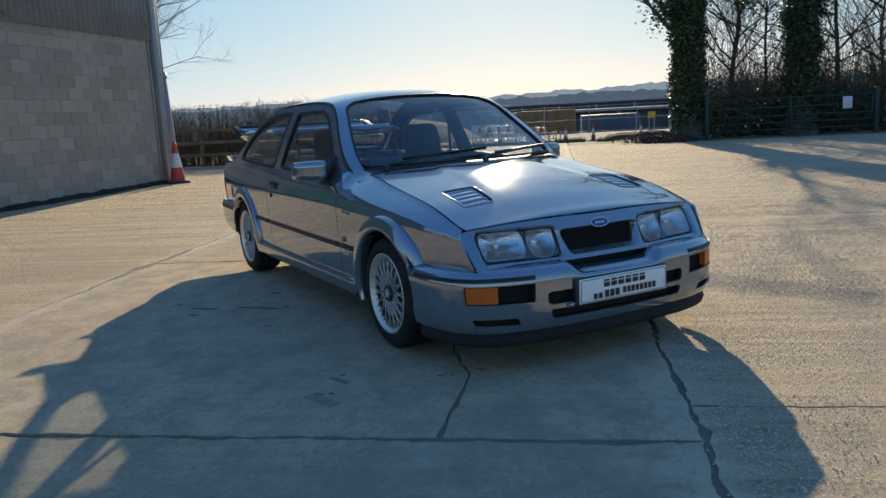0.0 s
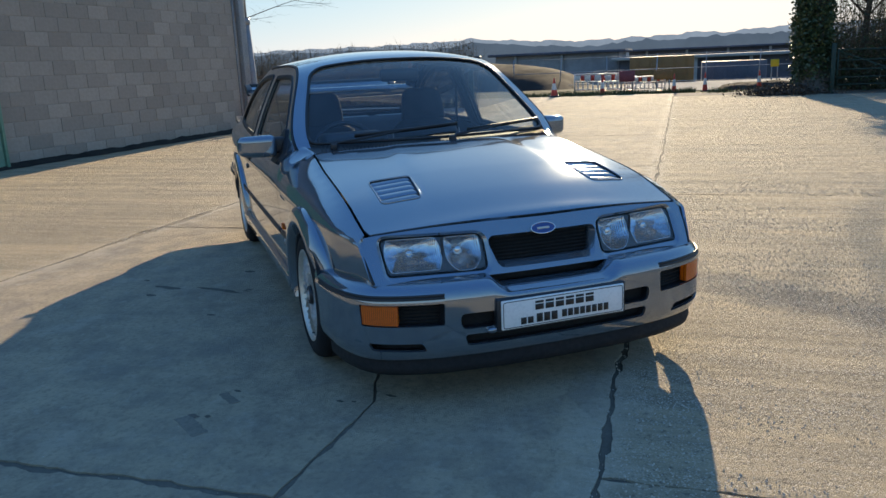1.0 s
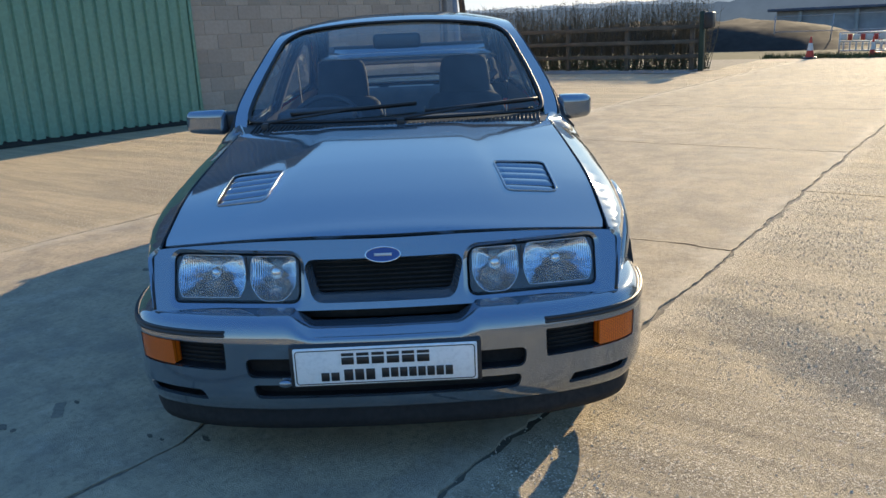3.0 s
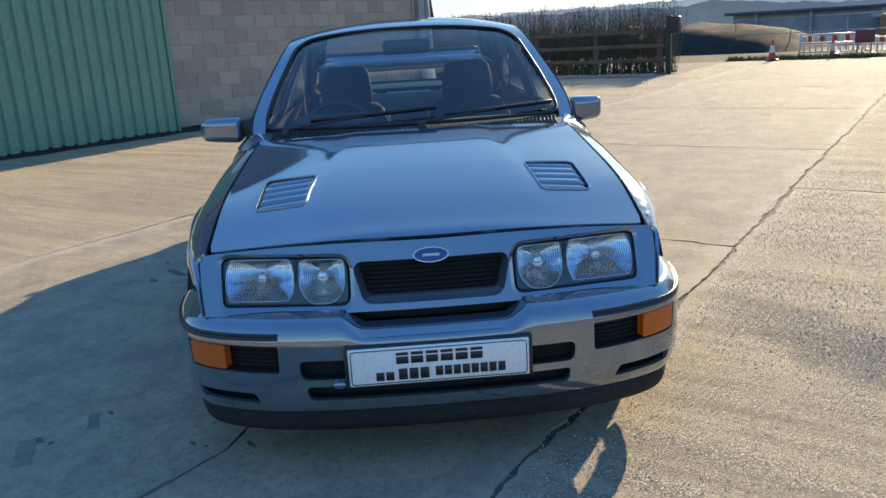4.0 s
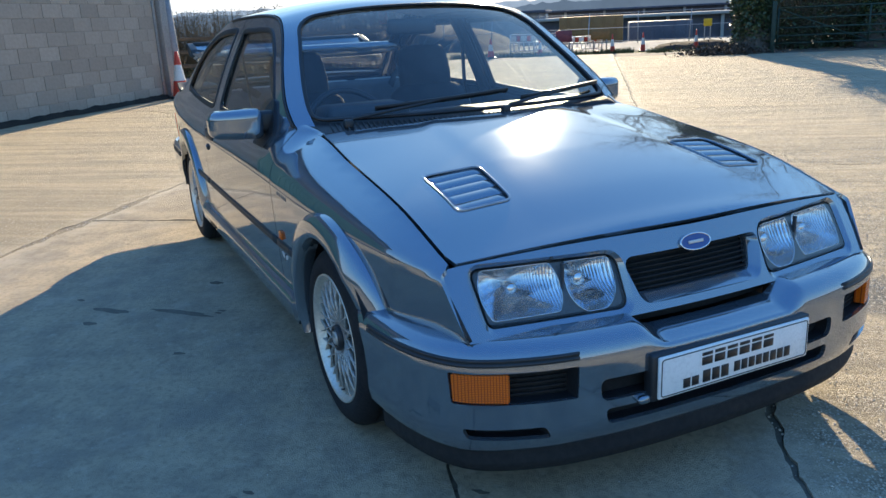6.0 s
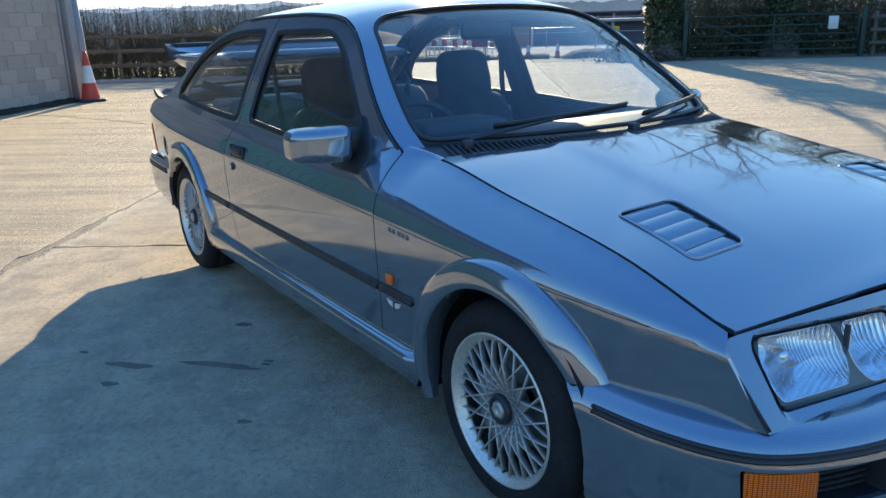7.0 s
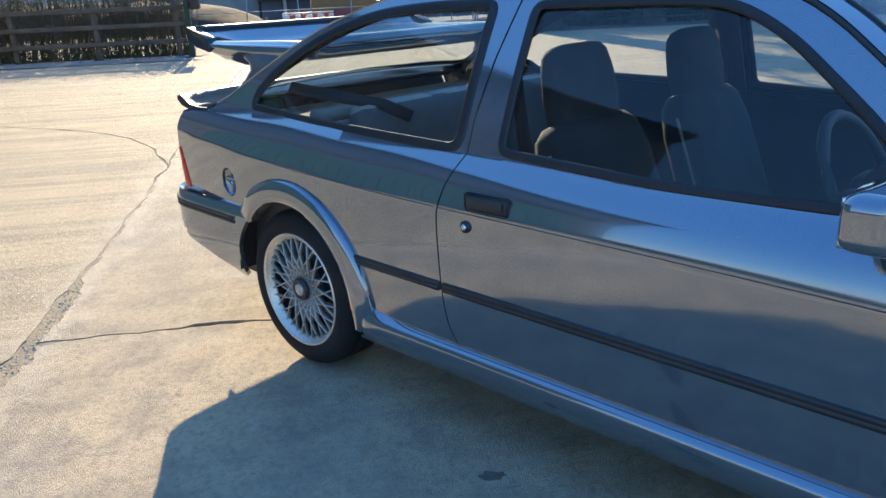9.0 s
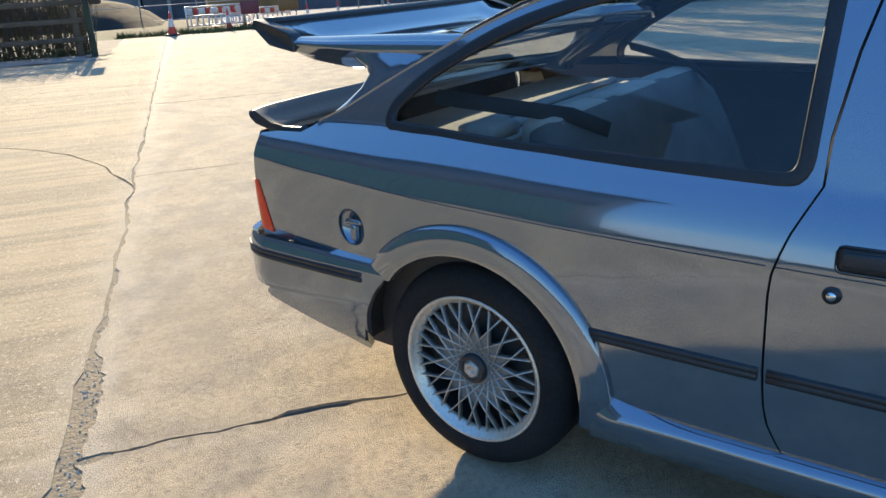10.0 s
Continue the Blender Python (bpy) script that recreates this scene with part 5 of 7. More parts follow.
def bonnet_z(x, y):
    e, c = ZT(y) if y < 1.36 else ZT(1.36) + 0.08 * (y - 1.36), BC(y)
    u = min(1.0, abs(x) / 0.69)
    lift = 0.006 * (1 / (1 + math.exp((abs(x) - 0.30 - 0.10 * (1.25 - y)) * 60))) * min(1.0, max(0.0, (y - 0.32) / 0.4))
    return c - (c - e) * u**2.2 + lift - 0.003


def bonnet_map(x, y):
    return (x, y, bonnet_z(x, y))


def bonnet_front(x):
    return 0.222 + 0.068 * (abs(x) / 0.69) ** 2


def bonnet_back(x):
    return 1.205 + 0.155 * (abs(x) / 0.67) ** 2


xs = np.linspace(-0.675, 0.675, 31)
hood = [(x, bonnet_front(x)) for x in xs] + [(XT(y) - 0.005, y) for y in np.linspace(0.33, 1.33, 18)] + [(x, bonnet_back(x)) for x in np.linspace(0.66, -0.66, 31)] + [(-XT(y) + 0.005, y) for y in np.linspace(1.33, 0.33, 18)]
vent = rounded([(0.398, 0.474), (0.566, 0.482), (0.556, 0.738), (0.372, 0.722)], 0.028)
vent_m = [(-x, y) for x, y in vent[::-1]]
bonnet = part("bonnet", panel(hood, [vent, vent_m], bonnet_map, 0.024, (0, -0.2, 1), fair=0.012), PAINT, car)
for sgn, poly in ((1, vent), (-1, vent_m)):
    lifted = lambda x, y: (x, y, bonnet_z(x, y) + 0.002)
    vp = part("bonnet_vent", seal(poly, lifted, (0, -0.2, 1), 0.006, 0.0025, 0.015), PAINT, bonnet, "louvred vent with a raised frame")
    pan = panel(poly, [], lambda x, y: (x, y, bonnet_z(x, y) - 0.035), 0.06, (0, 0, 1), flange=0)
    part("vent_tray", pan, MATT, bonnet)
    for i in range(5):
        y0 = 0.5025 + i * 0.0503
        x0, x1 = 0.390 - i * 0.0050, 0.568 - i * 0.0012
        path = [((x0 + (x1 - x0) * k / 6), y0, bonnet_z(x0 + (x1 - x0) * k / 6, y0) - 0.004) for k in range(7)]
        sec = [(0.0258, -0.0040), (0.0250, -0.0012), (-0.0232, 0.0014), (-0.0247, 0.0010), (-0.0253, -0.0010), (-0.022, -0.004)]
        lv = sweep(path, sec, (0, -0.17, 1))
        part("louvre", lv if sgn > 0 else mirrored(lv), PAINT, bonnet)


# front panel with headlamps, grille and lower slot
def face(x, z, d=0.0):
    return (x, 0.116 + (z - 0.488) * 0.46 + (0.062 + 0.2 * (z - 0.488)) * (abs(x) / 0.68) ** 2 + d, z)


edge_top = [(x, BC(bonnet_front(x)) - (BC(bonnet_front(x)) - ZT(bonnet_front(x))) * (abs(x) / 0.69) ** 2.2 - 0.010) for x in np.linspace(0.672, -0.672, 25)]
edge_side = [(side_x(nose_edge(z), z) - 0.004, z) for z in np.linspace(0.485, 0.645, 8)]
outline = [(-x, z) for x, z in edge_side[:1]] + edge_side + edge_top + [(-x, z) for x, z in edge_side[:0:-1]]
lamp = rounded([(0.249, 0.501), (0.638, 0.505), (0.647, 0.638), (0.249, 0.634)], [0.03, 0.02, 0.03, 0.04])
lamp_m = [(-x, z) for x, z in lamp[::-1]]
mouth = rounded([(-0.197, 0.520), (0.197, 0.520), (0.222, 0.606), (-0.222, 0.606)], [0.018, 0.018, 0.014, 0.014])
lamp_rim, mouth_rim = inset(lamp, -0.0135), inset(mouth, -0.016)
front = part("front_panel", panel(outline, [lamp_rim, [(-x, z) for x, z in lamp_rim[::-1]], mouth_rim], face, 0.03, (0, -1, 0.3), flange=0.003), PAINT, car)


def recess(outer, inner, depth, name):
    bm = grid([[face(x, z, d * depth) for x, z in [(a[0] + (b[0] - a[0]) * f, a[1] + (b[1] - a[1]) * f) for a, b in zip(outer, inner)]] for f, d in ((0.0, 0.0), (0.12, 0.12), (0.85, 0.88), (1.0, 1.0), (1.02, 1.6))], closed_v=True)
    bmesh.ops.recalc_face_normals(bm, faces=bm.faces[:])
    bm.normal_update()
    if sum((f.normal.y for f in bm.faces)) > 0:
        bmesh.ops.reverse_faces(bm, faces=bm.faces[:])
    part(name, bm, PAINT, front)


recess(lamp_rim, lamp, 0.013, "lamp_bezel")
recess([(-x, z) for x, z in lamp_rim[::-1]], lamp_m, 0.013, "lamp_bezel")
recess(mouth_rim, mouth, 0.034, "grille_bezel")
grille = part("grille", panel(mouth, [], lambda x, z: face(x, z, 0.06), 0.05, (0, -1, 0), flange=0), MATT, front, "black recessed grille")
for i in range(7):
    z0 = 0.528 + i * 0.0125
    part("grille_slat", sweep([face(x, z0, 0.046) for x in np.linspace(-0.205, 0.205, 9)], [(-0.002, -0.008), (-0.002, 0.008), (0.002, 0.008), (0.002, -0.008)], (0, -1, 0.2)), MATT, grille)
# badge
b = bmesh.new()
ring = [(0.052 * math.cos(a), 0.632 + 0.0205 * math.sin(a)) for a in np.linspace(0, 2 * math.pi, 32, endpoint=False)]
badge = part("oval_badge", panel(ring, [], lambda x, z: face(x, z, -0.006), 0.02, (0, -1, 0), flange=0.006), BADGE, front, "plain blue oval badge with a pale rim")
part("badge_rim", seal(ring, lambda x, z: face(x, z, -0.006), (0, -1, 0.3), 0.004, 0.0025, 0.01), CHROME, badge)
part("badge_mark", sweep([face(x, 0.632, -0.0075) for x in np.linspace(-0.026, 0.026, 9)], [(-0.004, 0), (-0.004, 0.001), (0.004, 0.001), (0.004, 0)], (0, -1, 0.3)), CONE_WHITE, badge)


def dish_ring(cx, cz, r, lo, hi, square, n=48):
    """Outline of a lamp dish: a circle cut flat above and below, its upper corners filled out where square is set."""
    ring = []
    for j in range(n):
        a = 2 * math.pi * j / n
        c, s = math.cos(a), math.sin(a)
        k = (abs(c) ** 5 + abs(s) ** 5) ** -0.2 if square and s > 0 else 1.0
        ring.append((cx + r * k * c, min(hi, max(lo, cz + r * k * s))))
    return ring


def bowl(ring, cx, cz, depth, y_front):
    """A mirrored reflector dish behind the lens."""
    rows = []
    for t in (0.02, 0.16, 0.3, 0.45, 0.6, 0.74, 0.87, 1.0):
        rows.append([(lambda px, pz: (px, face(px, pz)[1] + y_front + depth * (1 - t * t), pz))(cx + (x - cx) * t, cz + (z - cz) * t) for x, z in ring])
    return grid(rows, closed_v=True)


LAMP_GREY = surf("lamp_inner_grey", (0.055, 0.060, 0.062), (0.085, 0.090, 0.092), 9, 120, 0.4, bump=0.0)
for sgn in (1, -1):
    poly = lamp if sgn > 0 else lamp_m
    unit = part("headlamp", panel(inset(poly, 0.004), [], lambda x, z: face(x, z, 0.125), 0.08, (0, -1, 0), flange=0), MATT, front, "twin-dish headlamp behind ribbed clear glass")
    wall = grid([[face(x, z, 0.011) for x, z in inset(poly, 0.003)], [face(x, z, 0.127) for x, z in inset(poly, 0.01)]], closed_v=True)
    part("lamp_housing", wall, PLASTIC, unit)
    part("lamp_lens", panel(inset(poly, 0.006), [], lambda x, z: face(x, z, 0.012), 0.03, (0, -1, 0), flange=0.004, edge_step=0.012), LENS, unit, "ribbed clear glass")
    main = dish_ring(sgn * 0.526, 0.574, 0.107, 0.517, 0.6305, False)
    inner = dish_ring(sgn * 0.334, 0.571, 0.0695, 0.506, 0.6275, True)
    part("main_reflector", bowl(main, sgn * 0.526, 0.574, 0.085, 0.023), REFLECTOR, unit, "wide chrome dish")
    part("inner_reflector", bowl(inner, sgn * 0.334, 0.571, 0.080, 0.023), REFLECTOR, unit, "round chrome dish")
    part("lamp_mask", panel(inset(poly, 0.0062), [main if sgn > 0 else main[::-1], inner if sgn > 0 else inner[::-1]], lambda x, z: face(x, z, 0.023), 0.03, (0, -1, 0), flange=0.003, edge_step=0.012), LAMP_GREY, unit, "dark grey mask round the dishes")
    for ring in (main, inner):
        part("dish_rim", tube([face(x, z, 0.0215) for x, z in ring + ring[:1]], 0.0016, 6), CHROME, unit)
    for cx, rr in ((0.526, 0.017), (0.336, 0.021)):
        y0 = face(cx, 0.57)[1] + 0.075
        cap = lathe([(0.001, -0.010), (rr * 0.7, -0.008), (rr, 0.0), (rr * 0.9, 0.02), (rr * 0.6, 0.05)], 16, "y")
        cap.transform(Matrix.Translation((sgn * cx, y0, 0.568)))
        part("bulb_cap", cap, CHROME, unit)
    yb = face(0.435, 0.57)[1] + 0.015
    part("lamp_divider", box((sgn * 0.414 - 0.003, yb, 0.500), (sgn * 0.414 + 0.003, yb + 0.012, 0.634), 0.001), PLASTIC, unit)
    # rubber between the front panel and the wing
    joint = [(sgn * (side_x(nose_edge(z), z) - 0.008), face(side_x(nose_edge(z), z) - 0.008, z)[1] - 0.0015, z) for z in np.linspace(0.490, 0.648, 14)]
    part("panel_joint", sweep(joint, [(-0.003, -0.010), (-0.003, 0.003), (0.003, 0.003), (0.003, -0.010)], (sgn * 0.6, -0.8, 0.2)), RUBBER, front)

# front bumper, wrapped round the nose
PX = [0, 0.26, 0.474, 0.63, 0.735, 0.797, 0.834, 0.856]
PY = [0.024, 0.032, 0.058, 0.106, 0.172, 0.275, 0.42, 0.64]
run = [0.0]
for i in range(7):
    run.append(run[-1] + math.hypot(PX[i + 1] - PX[i], PY[i + 1] - PY[i]))
FX, FY = curve(run, PX), curve(run, PY)
ALONG = curve(PX, run)
VZ = curve([0.16, 0.22, 0.27, 0.42, 0.45, 0.475, 0.50, 0.56], [0.172, 0.22, 0.27, 0.42, 0.450, 0.472, 0.486, 0.4945])
VD = curve([0.16, 0.19, 0.22, 0.27, 0.42, 0.45, 0.475, 0.50, 0.56], [0.06, 0.028, 0.012, 0.0, 0.0, 0.006, 0.020, 0.044, 0.102])


def bumper(s, v):
    a, sg = abs(s), 1 if s >= 0 else -1
    x, y = FX(a), FY(a)
    dx, dy = FX(a + 0.004) - FX(max(0, a - 0.004)), FY(a + 0.004) - FY(max(0, a - 0.004))
    if a < 0.004:
        dx, dy = 1.0, 0.0
    l = math.hypot(dx, dy)
    nx, ny = dy / l, -dx / l
    d = VD(v)
    dip = 0.040 * max(0.0, min(1.0, (0.275 - a) / 0.06)) * max(0.0, min(1.0, (v - 0.425) / 0.05))
    return (sg * (x - nx * d), y - ny * d, VZ(v) - dip)


E = run[-1]
fog = rounded([(ALONG(0.468), 0.335), (ALONG(0.752), 0.338), (ALONG(0.756), 0.420), (ALONG(0.466), 0.420)], 0.008)
slot = rounded([(-0.405, 0.312), (0.405, 0.312), (0.41, 0.372), (-0.41, 0.372)], 0.024)
slot2 = rounded([(-0.385, 0.246), (0.385, 0.246), (0.395, 0.290), (-0.395, 0.290)], 0.018)
duct = rounded([(ALONG(0.535), 0.236), (ALONG(0.725), 0.242), (ALONG(0.735), 0.272), (ALONG(0.55), 0.27)], 0.012)
flip = lambda poly: [(-a, b) for a, b in poly[::-1]]
end = [(E - 0.100, 0.196), (E - 0.112, 0.24), (E - 0.114, 0.31), (E - 0.102, 0.38), (E - 0.075, 0.44), (E - 0.018, 0.494), (E - 0.04, 0.555)]
bump = [(-a, b) for a, b in end[::-1]] + end
holes = [fog, flip(fog), slot, slot2, duct, flip(duct)]
fb = part("front_bumper", panel(bump, holes, bumper, 0.016, (0, -1, 0.2), flange=0.012), PAINT, car, "deep body-coloured bumper with black intakes")


def deeper(s, v, d):
    p = Vector(bumper(s, v))
    return tuple(p + Vector((0, d, 0)) if abs(s) < 0.7 else p + Vector((-d * 0.5 if s > 0 else d * 0.5, d, 0)))


for poly in (slot, slot2, duct, flip(duct), fog, flip(fog)):
    part("intake_duct", panel(poly, [], lambda s, v: deeper(s, v, 0.05), 0.05, (0, -1, 0), flange=0), MATT, fb)
    part("intake_wall", grid([[deeper(s, v, 0.006) for s, v in dense(poly, 0.02)], [deeper(s, v, 0.052) for s, v in dense(poly, 0.02)]], closed_v=True), TRIM, fb)
for sgn in (1, -1):
    for k in range(6):
        zb = 0.346 + k * 0.0135
        part("fog_grille_bar", sweep([deeper(sgn * s, zb, 0.044) for s in np.linspace(ALONG(0.475), ALONG(0.628), 7)], [(-0.0022, -0.006), (-0.0022, 0.004), (0.0022, 0.004), (0.0022, -0.006)], (0, -1, 0)), MATT, fb)
    a, b2 = ALONG(0.632), ALONG(0.748)
    ind = rounded([(a, 0.341), (b2, 0.343), (b2 + 0.003, 0.416), (a, 0.416)], 0.006)
    ind = ind if sgn > 0 else flip(ind)
    lens = panel(ind, [], lambda s, v: (lambda p: (p[0], p[1] + 0.003, p[2]))(bumper(s, v)), 0.012, (0, -1, 0), flange=0.03, edge_step=0.01)
    part("indicator_lamp", lens, AMBER, fb, "ribbed amber lens")
    strip = [bumper(sgn * s, 0.446) for s in np.linspace(ALONG(0.465), E - 0.13, 40)]
    nrm = [(Vector((0, -1, 0.15)) if abs(s) < 0.5 else Vector((sgn * min(1, (abs(s) - 0.5) * 3), -1 + min(0.98, (abs(s) - 0.5) * 2.2), 0.15))) for s in np.linspace(ALONG(0.465), E - 0.13, 40)]
    part("rubbing_strip", sweep(strip, [(-0.010, -0.004), (-0.010, 0.005), (-0.003, 0.006), (-0.001, 0.001), (0.001, 0.001), (0.003, 0.006), (0.010, 0.005), (0.010, -0.004)], nrm), TRIM, fb)
# lower slot under the grille, chin spoiler
part("upper_intake", sweep([(x, 0.118 + 0.02 * (abs(x) / 0.25) ** 2 + 0.05, 0.466) for x in np.linspace(-0.255, 0.255, 13)], [(-0.022, -0.02), (-0.022, 0.012), (0.022, 0.012), (0.022, -0.02)], (0, -1, 0.4)), MATT, fb)
chin = grid([[(lambda p: (p[0] * k, p[1] + dy, z))(bumper(s, 0.2)) for s in np.linspace(-E + 0.13, E - 0.13, 60)] for k, dy, z in ((0.985, 0.02, 0.212), (0.985, 0.0, 0.165), (0.98, 0.008, 0.136), (0.97, 0.04, 0.134), (0.96, 0.06, 0.17))])
part("chin_spoiler", chin, MATT, car, "black chin spoiler lip")
# number plate
plate = part("number_plate", box((-0.262, 0.004, 0.297), (0.262, 0.014, 0.411), 0.004), PLATE, car, "white plate with plain black bars")
part("plate_backing", box((-0.275, 0.0145, 0.288), (0.275, 0.05, 0.416), 0.006), TRIM, plate)
rim = [(-0.255, 0.3035), (0.255, 0.3035), (0.255, 0.4045), (-0.255, 0.4045)]
part("plate_border", sweep([(x, 0.0035, z) for x, z in rounded(rim, 0.01)], [(-0.0012, -0.001), (-0.0012, 0.0008), (0.0012, 0.0008), (0.0012, -0.001)], (0, -1, 0), closed=True), INK, plate)
for x0, x1, z0, z1, n, split in ((-0.128, 0.130, 0.360, 0.395, 6, True), (-0.187, -0.130, 0.311, 0.337, 2, False), (-0.122, -0.028, 0.311, 0.345, 3, False), (-0.014, 0.194, 0.316, 0.345, 8, False)):
    w = (x1 - x0) / n
    for i in range(n):
        for b0, b1 in ((z0, z0 + 0.022), (z0 + 0.026, z1)) if split else ((z0, z1),):
            part("plate_bar", box((x0 + i * w + w * 0.09, 0.0022, b0), (x0 + (i + 1) * w - w * 0.09, 0.0045, b1), 0.0008, seg=1), INK, plate)
hook = lathe([(0.001, -0.02), (0.02, -0.018), (0.024, -0.01), (0.02, 0.01)], 14, "y")
hook.transform(Matrix.Translation((-0.292, 0.030, 0.300)) @ Matrix.Diagonal((0.9, 0.7, 0.5, 1)))
part("tow_eye_cover", hook, PAINT, fb)

# wheel arch flares
def flare(cy, a0, a1, r_in):
    rows = []
    for i in range(41):
        f = i / 40
        fade = min(1.0, i / 4, (40 - i) / 4) * 0.5 + 0.5
        row = []
        for r, d, mixw in ((0.403, 0.0005, 0), (0.4015, 0.009, 0), (0.398, 0.015, 0.03), (0.391, 0.020, 0.1), (0.375, 0.025, 0.25), (0.345, 0.028, 0.5), (r_in + 0.006, 0.026, 0.7), (r_in, 0.018, 0.7), (r_in, -0.04, 0.7)):
            lo = math.asin(a0 / r) if a0 < 1 else radians(a0 - 360)
            hi = math.pi - math.asin(a1 / r) if a1 < 1 else radians(a1)
            a = lo + (hi - lo) * f
            y, z = cy + r * math.cos(a), HUB_Z + r * math.sin(a)
            x = side_x(y, max(z, 0.2))
            x = (x + d * fade) * (1 - mixw) + (0.842 + d * fade) * mixw
            row.append((x, y, z))
        rows.append(row)
    bm = grid(rows)
    bmesh.ops.recalc_face_normals(bm, faces=bm.faces[:])
    return bm


pair("front_arch_flare", flare(HUB_F, 344, 0.188, 0.325), PAINT, car)
pair("rear_arch_flare", flare(HUB_R, 0.212, 190, 0.322), PAINT, car)
for cy in (HUB_F, HUB_R):
    rows = [[(x, cy + 0.36 * math.cos(radians(a)), HUB_Z + 0.36 * math.sin(radians(a))) for a in range(0, 181, 10)] for x in (0.84, 0.55)]
    pair("arch_liner", grid(rows), MATT, car)
    disc = bmesh.new()
    disc.faces.new([disc.verts.new((0.55, cy + 0.36 * math.cos(radians(a)), HUB_Z + 0.36 * math.sin(radians(a)))) for a in range(0, 181, 10)])
    pair("arch_wall", disc, MATT, car)
# side skirts, rear bumper
sec_rows = []
for y in np.linspace(1.235, 3.205, 40):
    e = min(1.0, (y - 1.235) / 0.05, (3.205 - y) / 0.05)
    xb = side_x(y, 0.32)
    kick = 0.012 * max(0.0, (y - 2.95) / 0.25) ** 2
    sec_rows.append([(xb - 0.004, y, 0.304 + kick * 3), (xb + 0.010 * e, y, 0.299 + kick * 2), (0.856 * e + xb * (1 - e) + kick, y, 0.290), (0.859 * e + xb * (1 - e) + kick, y, 0.280), (0.850, y, 0.215), (0.80, y, 0.195), (0.74, y, 0.2)])
skirt = grid(sec_rows)
bmesh.ops.recalc_face_normals(skirt, faces=skirt.faces[:])
skirts = pair("side_skirt", skirt, PAINT, car)
RX, RY = [0.0, 0.45, 0.69, 0.788, 0.836, 0.846, 0.853], [4.505, 4.492, 4.468, 4.425, 4.31, 4.10, 3.80]
rrun = [0.0]
for i in range(6):
    rrun.append(rrun[-1] + math.hypot(RX[i + 1] - RX[i], RY[i + 1] - RY[i]))
GX, GY = curve(rrun, RX), curve(rrun, RY)


REAR_IN = curve([0.24, 0.30, 0.42, 0.505, 0.535, 0.56], [0.05, 0.018, 0.0, 0.0, 0.010, 0.048])


def rear_bumper(s, v):
    a, sg = abs(s), 1 if s >= 0 else -1
    d = REAR_IN(v)
    x, y = GX(a), GY(a)
    t = min(1.0, a / 0.9)
    return (sg * (x - d * t), y - d * (1 - t), v)


R = rrun[-1]
half = rounded([(R - 0.55, 0.355), (R - 0.20, 0.272), (R - 0.125, 0.236), (R - 0.112, 0.30), (R - 0.092, 0.39), (R - 0.058, 0.455), (R - 0.008, 0.508), (R - 0.03, 0.556), (R - 0.2, 0.556)], [0.05, 0.03, 0.03, 0.05, 0.03, 0.03, 0.006, 0.006, 0.03])
rb = [(-a, b) for a, b in half[::-1]] + half
rbp = part("rear_bumper", panel(rb, [], rear_bumper, 0.014, (0, 1, 0.3), flange=0.018, edge_step=0.012), PAINT, car)
for z0 in (0.484, 0.500):
    path = [rear_bumper(s, z0) for s in np.linspace(-R + 0.10, R - 0.10, 80)]
    nr = [(lambda p: Vector((p[0], (p[1] - 3.9) * 0.6, 0)).normalized() if abs(p[0]) < 0.8 else Vector((1 if p[0] > 0 else -1, 0.05, 0)))(p) for p in path]
    part("rubbing_strip", sweep(path, [(-0.006, -0.003), (-0.006, 0.004), (0.006, 0.004), (0.006, -0.003)], nr), TRIM, rbp)
# tail panel and lamps
tp = grid([[(s * (side_x(4.355, z) - 0.006), 4.350 + 0.04 * (1 - s * s), z) for s in np.linspace(-1, 1, 21)] for z in (0.5, 0.6, 0.7, 0.8, 0.855)])
part("tail_panel", tp, PAINT, car)
tl = [(4.300, 0.550), (4.395, 0.554), (4.390, 0.66), (4.366, 0.712), (4.340, 0.712)]
for ob in pair("tail_lamp", panel(tl, [], lambda y, z: (side_x(min(y, 4.352), z) + 0.004 - 0.7 * max(0.0, y - 4.352), y, z), 0.02, (1, 0, 0), flange=0.06), RED, car, "wraparound red tail lamp"):
    pass
deck = grid([[(x, y - 0.06 * (1 - (x / 0.75) ** 2) * 0 + 0.0, z) for x in np.linspace(-0.735, 0.735, 21)] for y, z in ((4.10, 0.896), (4.2, 0.873), (4.35, 0.858))])
part("tail_deck", deck, PAINT, tailgate)
# lip spoiler and whale tail
LIPX = 0.748


def lip_row(x):
    u = abs(x) / LIPX
    b = 0.045 * (1 - u**2) - 0.035 * u**14
    w = 0.006 * u**10
    return [(x, y + b, z) for y, z in ((4.285, 0.858), (4.292, 0.868 + w), (4.335, 0.874 + w), (4.375, 0.893 + w), (4.402, 0.913), (4.412, 0.914), (4.414, 0.906), (4.375, 0.880), (4.335, 0.84))]


